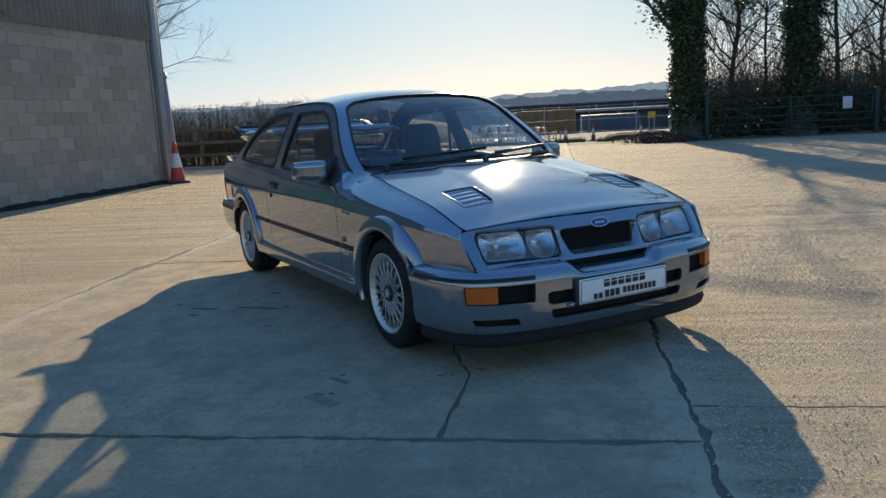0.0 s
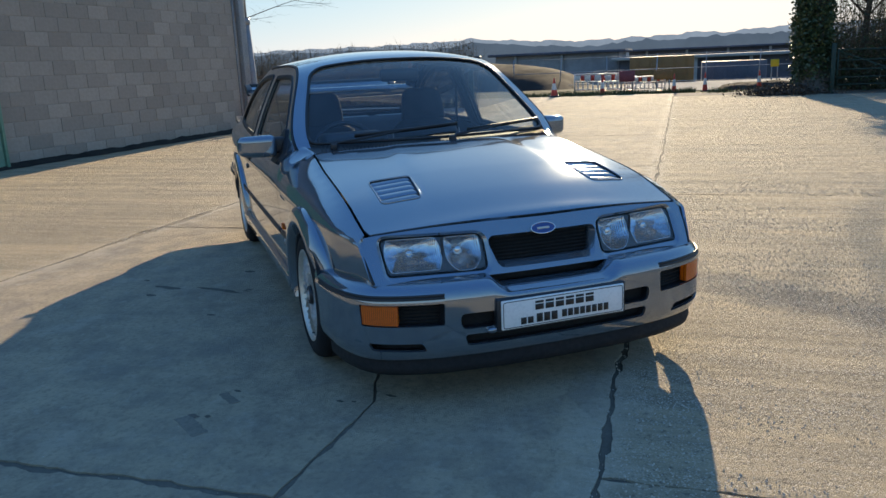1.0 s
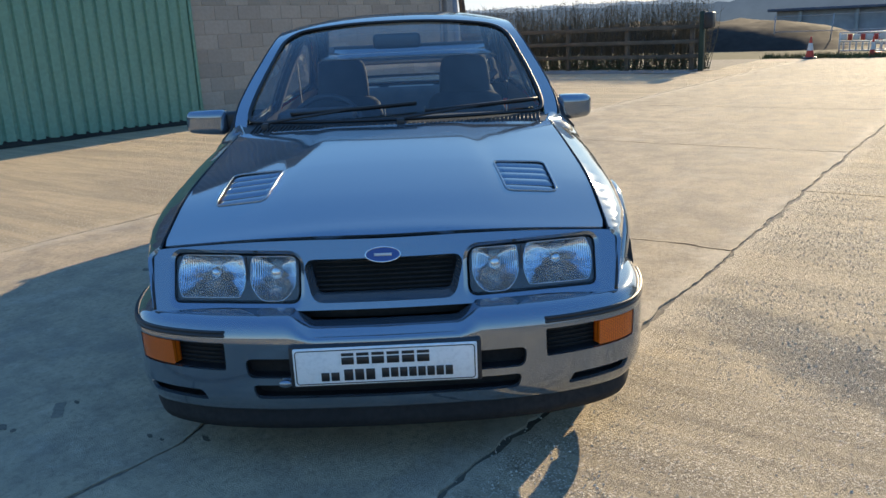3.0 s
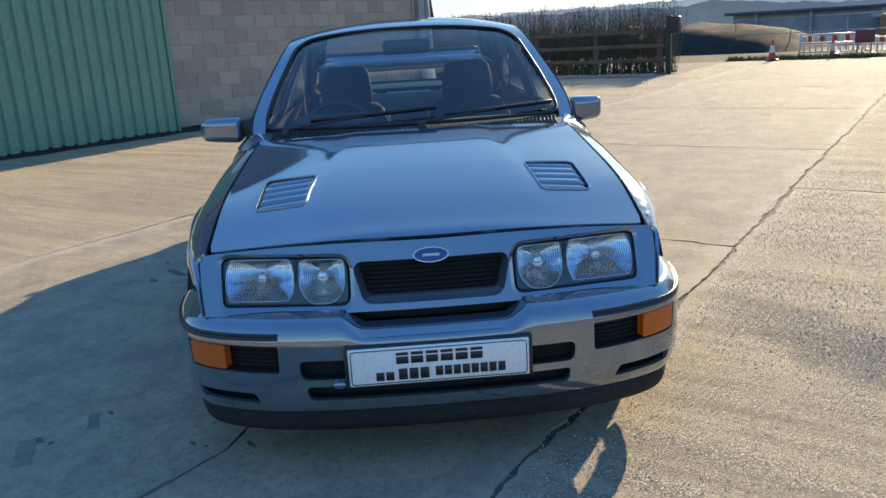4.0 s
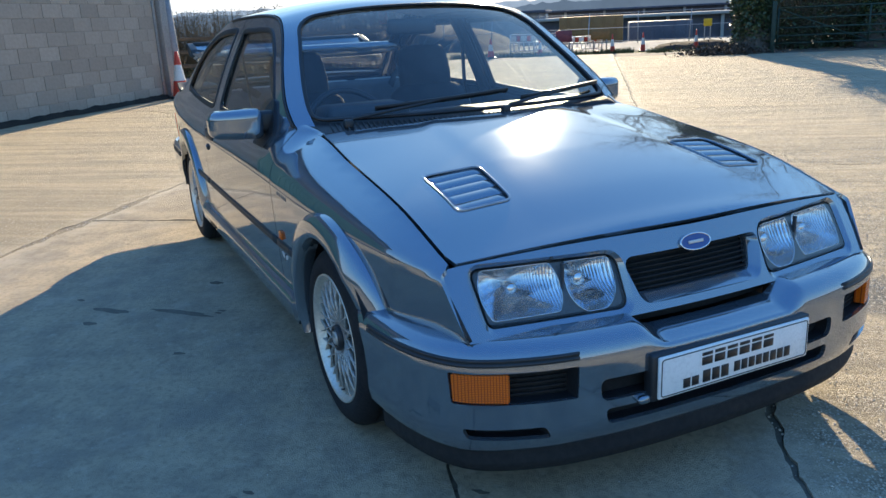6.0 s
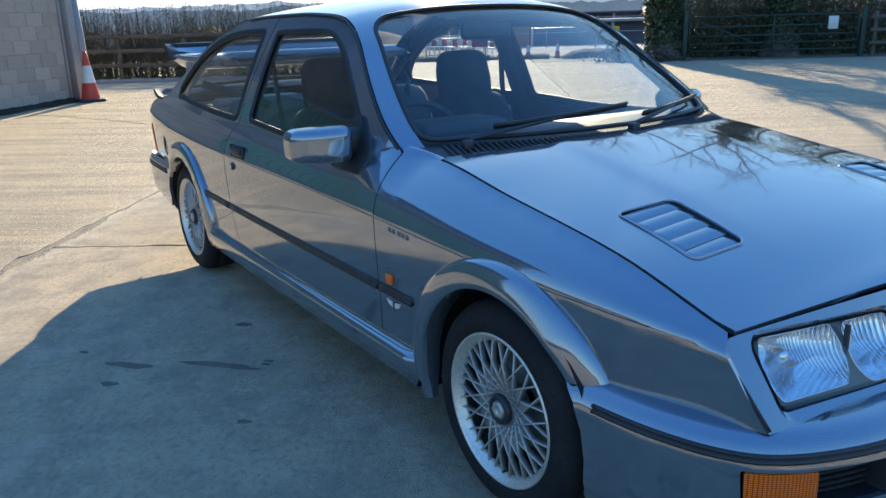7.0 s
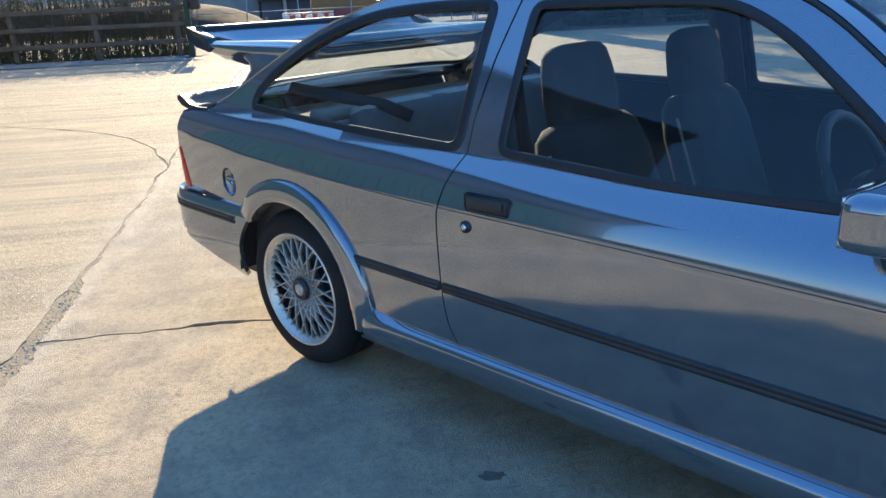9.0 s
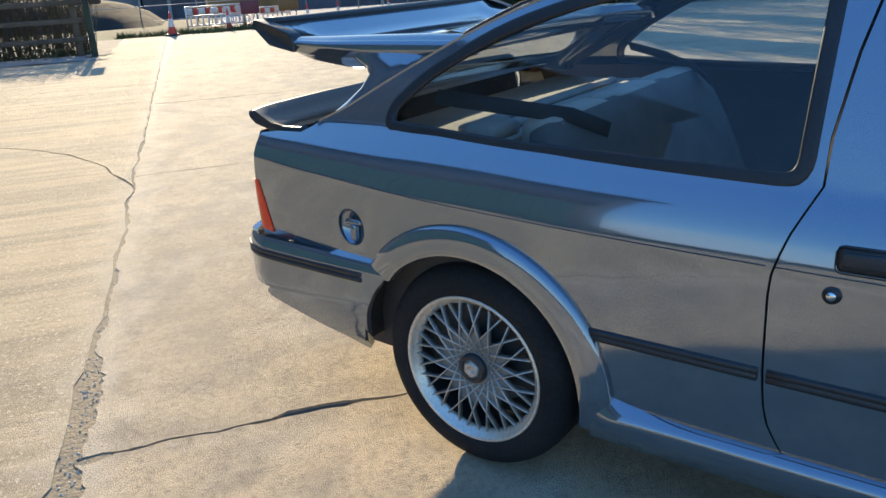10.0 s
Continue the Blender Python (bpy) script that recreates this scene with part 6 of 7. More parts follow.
lip = [lip_row(x) for x in np.concatenate((np.linspace(-LIPX, -0.66, 6), np.linspace(-0.60, 0.60, 17), np.linspace(0.66, LIPX, 6)))]
lipb = grid(lip)
for r in (lip[0], lip[-1]):
    lipb.faces.new([lipb.verts.new(p) for p in r])
bmesh.ops.recalc_face_normals(lipb, faces=lipb.faces[:])
lip_ob = part("lip_spoiler", lipb, TRIM, tailgate, "black lip spoiler on the tail edge")
ear = grid([[(LIPX + dx, y, z0 + dz * h) for dx, dz in ((-0.022, 0.0), (-0.018, 0.8), (-0.010, 1.0), (-0.002, 0.85), (0.001, 0.3), (0.000, -0.6))] for y, z0, h in ((4.150, 0.858, 0.002), (4.160, 0.860, 0.026), (4.185, 0.861, 0.014), (4.26, 0.862, 0.011), (4.33, 0.872, 0.014), (4.372, 0.886, 0.020), (4.395, 0.900, 0.012))])
bmesh.ops.recalc_face_normals(ear, faces=ear.faces[:])
pair("lip_end", ear, TRIM, lip_ob)


def ease(t):
    t = min(1.0, max(0.0, t))
    return t * t * (3 - 2 * t)


def tail_section(x):
    u = abs(x) / 0.64
    lead = 3.80 - 0.15 * ease((abs(x) - 0.46) / 0.14)
    back_y = 4.405 + 0.035 * u**3
    rim = 0.036 * (1 - ease((abs(x) - 0.46) / 0.13))
    edge = ease((abs(x) - 0.600) / 0.040)
    top_z = [(lead, 1.116), (lead + 0.05, 1.125), (lead + 0.14, 1.126 - rim * 0.5), (4.02, 1.122 - rim), (4.17, 1.119 - rim), (4.29, 1.118 - rim * 0.9), (4.345, 1.126 - rim * 0.3), (back_y - 0.022, 1.158), (back_y - 0.008, 1.168)]
    low_z = [(back_y + 0.004, 1.160), (back_y - 0.03, 1.122), (4.33, 1.080), (4.22, 1.046), (4.07, 1.029), (3.93, 1.032), (3.84, 1.045), (lead, 1.070)]
    mid_z = [1.098 + 0.05 * ease((y - 4.25) / 0.2) for y, _ in top_z], [1.083 + 0.05 * ease((y - 4.25) / 0.2) for y, _ in low_z]
    f = edge**2.2 * 0.62
    return [(y, z + (m - z) * f) for (y, z), m in zip(top_z, mid_z[0])] + [(y, z + (m - z) * f) for (y, z), m in zip(low_z, mid_z[1])]


xs_tail = [0.0, 0.08, 0.16, 0.24, 0.32, 0.40, 0.46, 0.49, 0.52, 0.55, 0.58, 0.60, 0.612, 0.622, 0.630, 0.636, 0.640]
rows = [[(x, y, z) for y, z in tail_section(x)] for x in [-a for a in xs_tail[:0:-1]] + xs_tail]
tail = grid(rows, closed_v=True)
for r in (rows[0], rows[-1]):
    tail.faces.new([tail.verts.new(p) for p in r])
bmesh.ops.remove_doubles(tail, verts=tail.verts[:], dist=1e-6)
bmesh.ops.recalc_face_normals(tail, faces=tail.faces[:])
spoiler = part("whale_tail_spoiler", tail, PAINT, tailgate, "large dished whale-tail spoiler on two faired legs")
for sgn in (-1, 1):
    ring = rounded([(4.275, 1.074), (4.38, 1.094), (4.446, 1.150), (4.444, 1.172), (4.36, 1.150), (4.285, 1.126)], 0.014, 4)
    ec = grid([[(sgn * x, 4.36 + (y - 4.36) * k, 1.122 + (z - 1.122) * k) for y, z in ring] for x, k in ((0.60, 1.0), (0.640, 1.03), (0.647, 0.96), (0.642, 0.85), (0.640, 0.05))], closed_v=True)
    bmesh.ops.recalc_face_normals(ec, faces=ec.faces[:])
    part("spoiler_end_cap", ec, TRIM, spoiler, "black hollow end cap")
lip_path = [(x, 4.405 + 0.035 * (abs(x) / 0.64) ** 3 - 0.018, 1.1635) for x in np.linspace(-0.605, 0.605, 31)]
part("spoiler_edge", sweep(lip_path, [(-0.026, -0.020), (-0.022, 0.003), (-0.008, 0.008), (0.010, 0.008), (0.014, 0.002), (0.012, -0.012)], (0, -0.35, 1)), TRIM, spoiler, "black rubber edge strip")
leg_rows = []
for z, y0, y1, cx, hwid in ((1.085, 3.68, 4.16, 0.596, 0.040), (1.062, 3.74, 4.07, 0.612, 0.038), (1.042, 3.78, 4.005, 0.626, 0.036), (1.020, 3.82, 3.985, 0.636, 0.036), (0.985, 3.87, 4.005, 0.648, 0.038), (0.945, 3.94, 4.05, 0.662, 0.040), (0.905, 4.01, 4.105, 0.676, 0.043), (0.885, 4.03, 4.14, 0.684, 0.048), (0.865, 4.03, 4.19, 0.686, 0.055)):
    ring = []
    for j in range(20):
        a = 2 * math.pi * j / 20
        ring.append((cx + hwid * math.copysign(abs(math.sin(a)) ** 0.8, math.sin(a)), (y0 + y1) / 2 + (y1 - y0) / 2 * math.copysign(abs(math.cos(a)) ** 0.7, math.cos(a)), z))
    leg_rows.append(ring)
leg = grid(leg_rows, closed_v=True)
bmesh.ops.recalc_face_normals(leg, faces=leg.faces[:])
pair("spoiler_leg", leg, PAINT, tailgate)

# side details
def on_side(path_yz, sec, name, material, parent_pair, label=""):
    bm = sweep([side(y, z) for y, z in path_yz], sec, (1, 0, 0.05))
    m = mirrored(bm)
    return part(name, bm, material, parent_pair[0], label), part(name, m, material, parent_pair[1], label)


mould = [(-0.014, -0.002), (-0.014, 0.005), (-0.009, 0.008), (-0.002, 0.008), (0.0, 0.005), (0.002, 0.008), (0.009, 0.008), (0.014, 0.005), (0.014, -0.002)]
STRIP = curve([1.2, 1.45, 2.83, 3.3], [0.470, 0.472, 0.480, 0.482])
on_side([(y, STRIP(y)) for y in np.linspace(1.262, 1.446, 6)], mould, "side_moulding", TRIM, (car, car))
on_side([(y, STRIP(y)) for y in np.linspace(1.464, 2.822, 24)], mould, "side_moulding", TRIM, doors)
on_side([(y, STRIP(y)) for y in np.linspace(2.840, 3.235, 8)], mould, "side_moulding", TRIM, quarters)
for sgn, d in ((1, doors[0]), (-1, doors[1])):
    hx = side_x(2.65, 0.75)
    hb = part("door_handle", box((0, 2.575, 0.724), (0.012, 2.722, 0.777), 0.012, m=Matrix.Translation((hx - 0.004, 0, 0))) if sgn > 0 else box((-0.012, 2.575, 0.724), (0, 2.722, 0.777), 0.012, m=Matrix.Translation((-hx + 0.004, 0, 0))), TRIM, d, "black flush door handle")
    part("handle_flap", box((min(sgn * (hx + 0.006), sgn * (hx + 0.015)), 2.59, 0.740), (max(sgn * (hx + 0.006), sgn * (hx + 0.015)), 2.71, 0.768), 0.004), PLASTIC, hb)
    lk = lathe([(0.001, 0.012), (0.008, 0.012), (0.009, 0.008), (0.016, 0.008), (0.018, 0.0), (0.018, -0.01)], 18)
    lk.transform(Matrix.Translation((sgn * (side_x(2.72, 0.68) - 0.002), 2.72, 0.68)) @ Matrix.Diagonal((sgn, 1, 1, 1)))
    lock = part("door_lock", lk, TRIM, d)
    kc = lathe([(0.001, 0.0135), (0.0085, 0.0135), (0.009, 0.011)], 14)
    kc.transform(Matrix.Translation((sgn * (side_x(2.72, 0.68) - 0.002), 2.72, 0.68)) @ Matrix.Diagonal((sgn, 1, 1, 1)))
    part("lock_barrel", kc, CHROME, lock)
    rx = side_x(1.38, 0.513)
    part("side_repeater", box((min(sgn * (rx - 0.003), sgn * (rx + 0.009)), 1.362, 0.498), (max(sgn * (rx - 0.003), sgn * (rx + 0.009)), 1.398, 0.529), 0.004), AMBER, car, "small amber repeater lamp")
    # winged badge as plain shapes
    wx = side_x(1.372, 0.44)
    for k in (-1, 1):
        wb = rounded([(1.372 + k * 0.006, 0.419), (1.372 + k * 0.006, 0.438), (1.372 + k * 0.042, 0.443), (1.372 + k * 0.030, 0.427)][::k], 0.003, 2)
        wbm = panel(wb, [], lambda y, z: (side_x(y, z) + 0.0025, y, z), 0.02, (1, 0, 0), flange=0.004)
        part("badge_wing", wbm if sgn > 0 else mirrored(wbm), CONE_WHITE, car)
    part("badge_bar", box((min(sgn * (wx - 0.003), sgn * (wx + 0.003)), 1.368, 0.418), (max(sgn * (wx - 0.003), sgn * (wx + 0.003)), 1.376, 0.440), 0.001, seg=1), TRIM, car)
    # model lettering on the wing as plain bars
    for y0 in (1.360, 1.338, 1.308, 1.286, 1.264):
        bx, z0 = side_x(y0, 0.672), 0.671 + 0.05 * (y0 - 1.31)
        part("decal_bar", box((min(sgn * (bx - 0.004), sgn * (bx + 0.0010)), y0 - 0.0085, z0 - 0.007), (max(sgn * (bx - 0.004), sgn * (bx + 0.0010)), y0 + 0.0085, z0 + 0.007), 0.0004, seg=1), DECAL, car)
# swage line along the flanks: a dark strip drawn for the shade of the crease
for a_, b_, own in ((0.42, 1.447, (car, car)), (1.464, 2.822, doors), (2.840, 4.30, quarters)):
    on_side([(y, ZS(y)) for y in np.linspace(a_, b_, 24)], [(-0.0013, -0.002), (-0.0013, 0.0006), (0.0013, 0.0006), (0.0013, -0.002)], "crease_shade", CREASE, own)
# fuel cap on one side
fx = side_x(*FUEL)
cup = lathe([(0.001, -0.026), (0.040, -0.024), (0.050, -0.014), (0.055, -0.004)], 28)
cup.transform(Matrix.Translation((-fx, *FUEL)) @ Matrix.Diagonal((-1, 1, 1, 1)))
cap = part("fuel_cap", cup, PAINT, quarters[1])
part("fuel_cap_grip", box((-fx + 0.004, FUEL[0] - 0.010, FUEL[1] - 0.043), (-fx + 0.024, FUEL[0] + 0.012, FUEL[1] + 0.005), 0.006), PAINT, cap)
part("fuel_cap_grip", box((-fx + 0.006, FUEL[0] - 0.030, FUEL[1] + 0.002), (-fx + 0.024, FUEL[0] + 0.030, FUEL[1] + 0.020), 0.008), PAINT, cap)
# door mirrors
def mirror_shell(x0, x1):
    """A soft-edged oblong shell, its front bowed and its outer end drawn in a little."""
    bm = box((x0, 1.645, 0.832), (x1, 1.742, 0.948), 0.030, seg=6)
    bmesh.ops.subdivide_edges(bm, edges=[e for e in bm.edges if e.calc_length() > 0.03], cuts=5, use_grid_fill=True)
    for v in bm.verts:
        t = (v.co.x - x0) / (x1 - x0)
        front = max(0.0, (1.70 - v.co.y) / 0.055)
        v.co.y += 0.030 * t * t - 0.012 * front * (1 - (2 * t - 1) ** 2)
        v.co.z = 0.890 + (v.co.z - 0.890) * (1.02 - 0.16 * t * t) + 0.004 * t
    bmesh.ops.recalc_face_normals(bm, faces=bm.faces[:])
    return bm


for sgn, x0, x1 in ((1, 0.752, 0.918), (-1, 0.800, 1.002)):
    shell = mirror_shell(x0, x1)
    m = part("door_mirror", shell if sgn > 0 else mirrored(shell), PAINT, car, "square body-coloured mirror on a black foot")
    foot = rounded([(1.60, 0.805), (1.80, 0.805), (1.80, 0.925), (1.715, 0.985), (1.62, 0.88)], 0.03)
    fbm = panel(foot, [], lambda y, z: (side_x(y, z) + 0.014, y, z), 0.03, (1, 0, 0), flange=0.014)
    part("mirror_foot", fbm if sgn > 0 else mirrored(fbm), TRIM, m)
    arm_box = box((0.73, 1.672, 0.852), (x0 + 0.03, 1.735, 0.935), 0.015)
    part("mirror_arm", arm_box if sgn > 0 else mirrored(arm_box), TRIM, m)
    pane = box((x0 + 0.022, 1.752, 0.846), (x1 - 0.022, 1.766, 0.934), 0.002)
    part("mirror_glass", pane if sgn > 0 else mirrored(pane), CHROME, m)
# scuttle grille and wipers
def scuttle(x, t):
    y0, y1 = bonnet_back(x) - 0.004, 1.495 - 0.235 * (1 - (x / 0.72) ** 2) + 0.004
    z0, z1 = bonnet_z(x, bonnet_back(x)) - 0.006, 0.890
    return Vector((x, y0 + (y1 - y0) * t, z0 + (z1 - z0) * t))


def scuttle_edge(t):
    return 0.646 + 0.045 * min(1.0, max(0.0, t))


sp = part("scuttle_panel", grid([[scuttle(k * scuttle_edge(t), t) for k in np.linspace(-1, 1, 45)] for t in (-0.1, 0.0, 0.3, 0.7, 1.0, 1.1)]), TRIM, car, "black ribbed scuttle grille")
rows = []
for t in np.linspace(-0.06, 1.0, 9):
    a = scuttle(scuttle_edge(t), t) + Vector((0, 0, 0.004))
    y = 1.340 + (1.480 - 1.340) * max(0.0, t)
    z = wing_top(y) if y > 1.36 else ZT(y) - 0.002
    b = Vector((side_x(y, z) - 0.0012, y, z))
    rows.append([b.lerp(a, f) + Vector((0, 0, 0.003 * math.sin(math.pi * f))) for f in (0.0, 0.25, 0.5, 0.75, 1.0)])
corner = grid(rows)
bmesh.ops.recalc_face_normals(corner, faces=corner.faces[:])
pair("cowl_corner", corner, PAINT, car)
ribs = bmesh.new()
for i in range(74):
    x = -0.66 + i * 1.32 / 73
    if abs(x) > 0.635:
        continue
    lean = 0.012
    sweep([scuttle(x, 0.06) + Vector((0, 0, 0.003)), scuttle(x + lean, 0.9) + Vector((0, 0, 0.004))], [(-0.0028, -0.003), (-0.002, 0.004), (0.002, 0.004), (0.0028, -0.003)], (0, 0, 1), bm=ribs)
tagged(part("scuttle_ribs", ribs, PLASTIC, sp), kind="stuff")
def screen_at(x, k):
    y = 1.50 + (2.03 - 1.50) * k
    p = Vector(top(x / side_x(y, ZE(y)), y))
    return p + Vector((0, -0.012, 0.018))


for px, tipx, tipk in ((-0.56, 0.06, 0.105), (0.03, 0.60, 0.085)):
    piv = scuttle(px, 0.55) + Vector((0, 0, 0.006))
    mid_, end_ = screen_at((px + tipx) / 2, tipk * 0.62), screen_at(tipx * 0.62 + px * 0.38, tipk * 0.82)
    arm = part("wiper", tube([piv, piv + Vector((0.02, 0, 0.025)), mid_, end_], 0.009, 6, end=0.005), TRIM, car, "black windscreen wiper")
    blade = [screen_at(px + (tipx - px) * f, tipk * (0.35 + 0.65 * f)) + Vector((0, 0, 0.004)) for f in np.linspace(0.18, 1.06, 12)]
    part("wiper_blade", sweep(blade, [(-0.0045, -0.012), (-0.004, 0.005), (0.004, 0.005), (0.0045, -0.012)], (0, -0.4, 0.9)), RUBBER, arm)
    part("wiper_pivot", box(piv - Vector((0.016, 0.016, 0.01)), piv + Vector((0.016, 0.016, 0.022)), 0.006), TRIM, arm)
# underside
pair("inner_sill", box((0.64, 1.27, 0.20), (0.79, 3.17, 0.33), 0.01), MATT, car)
part("floor_pan", box((-0.70, 0.30, 0.20), (0.70, 3.95, 0.235), 0.01), MATT, car)
part("engine_bay_wall", box((-0.66, 1.16, 0.22), (0.66, 1.19, 0.84), 0.004), MATT, car)
part("sump", box((-0.25, 0.55, 0.16), (0.25, 1.2, 0.24), 0.03), MATT, car)

# wheels
def build_wheel(at, sgn):
    """Cross-spoke alloy wheel; the outer face looks along +x of its own axes."""
    barrel = lathe([(0.181, -0.022), (0.182, -0.014), (0.190, -0.008), (0.198, 0.002), (0.202, 0.009), (0.207, 0.009), (0.209, 0.001), (0.209, -0.02)], 56)
    w = part("wheel", barrel, POLISHED, car, "silver cross-spoke alloy wheel", at=at)
    prof = [(0.206, 0.004), (0.215, 0.010), (0.240, 0.012), (0.262, 0.004), (0.278, -0.010), (0.286, -0.028), (0.288, -0.048), (0.283, -0.049), (0.283, -0.056), (0.289, -0.057), (0.289, -0.098), (0.283, -0.099), (0.283, -0.107), (0.289, -0.108), (0.288, -0.15), (0.284, -0.178), (0.270, -0.195), (0.235, -0.20), (0.20, -0.19)]
    part("tyre", lathe(prof, 64), TYRE, w, "black low-profile tyre")
    part("rim_barrel", lathe([(0.200, -0.17), (0.190, -0.16), (0.180, -0.05), (0.1808, -0.0225)], 48), PLASTIC, w, "dark inner barrel")
    part("brake_disc", lathe([(0.03, -0.10), (0.135, -0.10), (0.135, -0.115), (0.03, -0.115)], 32), STEEL, w)
    part("wheel_back", lathe([(0.001, -0.13), (0.185, -0.13)], 32), MATT, w)
    hub = lathe([(0.001, -0.004), (0.030, -0.004), (0.034, -0.006), (0.040, -0.012), (0.062, -0.020), (0.078, -0.026), (0.078, -0.05)], 24)
    part("hub_cap", hub, STEEL, w, "grey centre cap")
    part("hub_ring", lathe([(0.027, 0.001), (0.031, 0.004), (0.038, 0.003), (0.042, -0.004), (0.042, -0.016)], 28), TRIM, w)
    # grey web between the crossing bars, pointed where two of them meet
    star = [(math.cos(math.pi * k / 18) * (0.118, 0.086)[k % 2], math.sin(math.pi * k / 18) * (0.118, 0.086)[k % 2]) for k in range(36)]
    web = grid([[(-0.013, y * 0.35, z * 0.35) for y, z in star], [(-0.014, y, z) for y, z in star], [(-0.024, y, z) for y, z in star]], closed_v=True)
    part("spoke_web", web, WEB, w, "dull grey web between the spokes", smooth=False)
    nut = lathe([(0.001, 0.003), (0.010, 0.003), (0.012, 0.006), (0.022, 0.006), (0.025, 0.002), (0.025, -0.006)], 6)
    part("centre_nut", nut, ALLOY, w)
    n = 18
    bar = None
    for i in range(n):
        for d in (-1, 1):
            a = 2 * math.pi * i / n
            if bar is None or d not in bar:
                bar = bar or {}
                t0, t1 = -d * radians(42), d * radians(6.0)
                p0 = Vector((-0.016, 0.050 * math.cos(t0), 0.050 * math.sin(t0)))
                p1 = Vector((-0.010, 0.186 * math.cos(t1), 0.186 * math.sin(t1)))
                pm = p0.lerp(p1, 0.5) + Vector((0.004, 0, 0))
                bm = sweep([p0, pm, p1], [(-0.0024, -0.012), (-0.0021, 0.003), (-0.0010, 0.005), (0.0010, 0.005), (0.0021, 0.003), (0.0024, -0.012)], (1, 0, 0))
                bar[d] = finish("spoke", bm, ALLOY)
            part("spoke", bar[d], ALLOY, w, at=Matrix.Rotation(a, 4, "X"))
    valve = tube([(-0.02, 0.0, -0.176), (0.004, 0.0, -0.172)], 0.003, 6)
    part("valve", valve, TRIM, w)
    return w


for sgn in (-1, 1):
    for y in (HUB_F, HUB_R):
        turn = Matrix.Translation((sgn * 0.828, y, HUB_Z)) @ (Matrix.Identity(4) if sgn > 0 else Matrix.Rotation(math.pi, 4, "Z")) @ Matrix.Rotation(0.13 * y, 4, "X")
        build_wheel(turn, sgn)

# ---- cabin ----
def cushion(rows_of, name, material, parent, label=""):
    bm = grid(rows_of, closed_v=True)
    for r in (rows_of[0], rows_of[-1]):
        bm.faces.new([bm.verts.new(p) for p in r])
    bmesh.ops.remove_doubles(bm, verts=bm.verts[:], dist=1e-5)
    bmesh.ops.recalc_face_normals(bm, faces=bm.faces[:])
    return part(name, bm, material, parent, label)


def slab_ring(cx, cy, cz, hw, ht, lean, n=20, sq=4.0):
    out = []
    for j in range(n):
        a = 2 * math.pi * j / n
        c, s = math.cos(a), math.sin(a)
        e = (abs(c) ** sq + abs(s) ** sq) ** (-1 / sq)
        out.append((cx + hw * e * c, cy + ht * e * s * math.cos(lean), cz + ht * e * s * math.sin(lean)))
    return out


for cx in (-0.36, 0.36):
    lean = radians(-18)
    rows = []
    for k, (h, hw, ht) in enumerate(((0.0, 0.20, 0.05), (0.04, 0.235, 0.075), (0.25, 0.245, 0.08), (0.44, 0.24, 0.078), (0.53, 0.215, 0.068), (0.56, 0.18, 0.05), (0.575, 0.11, 0.02))):
        rows.append(slab_ring(cx, 2.48 + h * 0.36, 0.335 + h, hw, ht, lean))
    seat = cushion(rows, "front_seat", CLOTH, car, "dark cloth sports seat")
    rows = []
    for h, hw, ht in ((0.0, 0.12, 0.02), (0.02, 0.150, 0.045), (0.10, 0.150, 0.055), (0.17, 0.142, 0.052), (0.215, 0.132, 0.045), (0.235, 0.115, 0.032), (0.243, 0.08, 0.012)):
        rows.append(slab_ring(cx, 2.675 + h * 0.22, 0.872 + h, hw, ht, lean))
    cushion(rows, "headrest", CLOTH, seat)
    rows = []
    for y, hw, ht in ((1.97, 0.18, 0.04), (2.0, 0.24, 0.08), (2.3, 0.25, 0.09), (2.5, 0.24, 0.08), (2.53, 0.2, 0.05)):
        rows.append([(cx + p[0], y, 0.34 + p[1]) for p in [(hw * math.cos(a) * (abs(math.cos(a)) ** 4 + abs(math.sin(a)) ** 4) ** -0.25, ht * math.sin(a) * (abs(math.cos(a)) ** 4 + abs(math.sin(a)) ** 4) ** -0.25) for a in np.linspace(0, 2 * math.pi, 20, endpoint=False)]])
    cushion(rows, "seat_cushion", CLOTH, seat)
    piping = [(cx - 0.241, 2.455 + 0.36 * h, 0.335 + h) for h in np.linspace(0.1, 0.5, 8)]
    part("seat_piping", tube(piping, 0.005, 6), CLOTH2, seat)
    part("seat_piping", tube([(2 * cx - p[0], p[1], p[2]) for p in piping], 0.004, 6), CLOTH2, seat)
rows = []
for h, hw, ht in ((0.0, 0.60, 0.06), (0.06, 0.62, 0.09), (0.3, 0.62, 0.09), (0.45, 0.60, 0.075), (0.50, 0.58, 0.05), (0.515, 0.5, 0.02)):
    rows.append(slab_ring(0, 3.28 + h * 0.42, 0.38 + h, hw, ht, radians(-22), 28, 5.0))
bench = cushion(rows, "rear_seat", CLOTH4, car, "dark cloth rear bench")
part("rear_cushion", box((-0.6, 2.85, 0.32), (0.6, 3.32, 0.46), 0.05), CLOTH, bench)
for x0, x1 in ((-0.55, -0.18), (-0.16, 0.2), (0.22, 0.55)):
    part("seat_fold", box((x0, 3.44, 0.80), (x1, 3.565, 0.905), 0.035, seg=3), CLOTH3, bench, "padded top, sunlight put into its paler colour")
# shelf and its ribs take the same cloth, brightened as if sunlit
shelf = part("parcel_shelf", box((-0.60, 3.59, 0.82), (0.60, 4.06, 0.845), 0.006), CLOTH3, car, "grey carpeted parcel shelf")
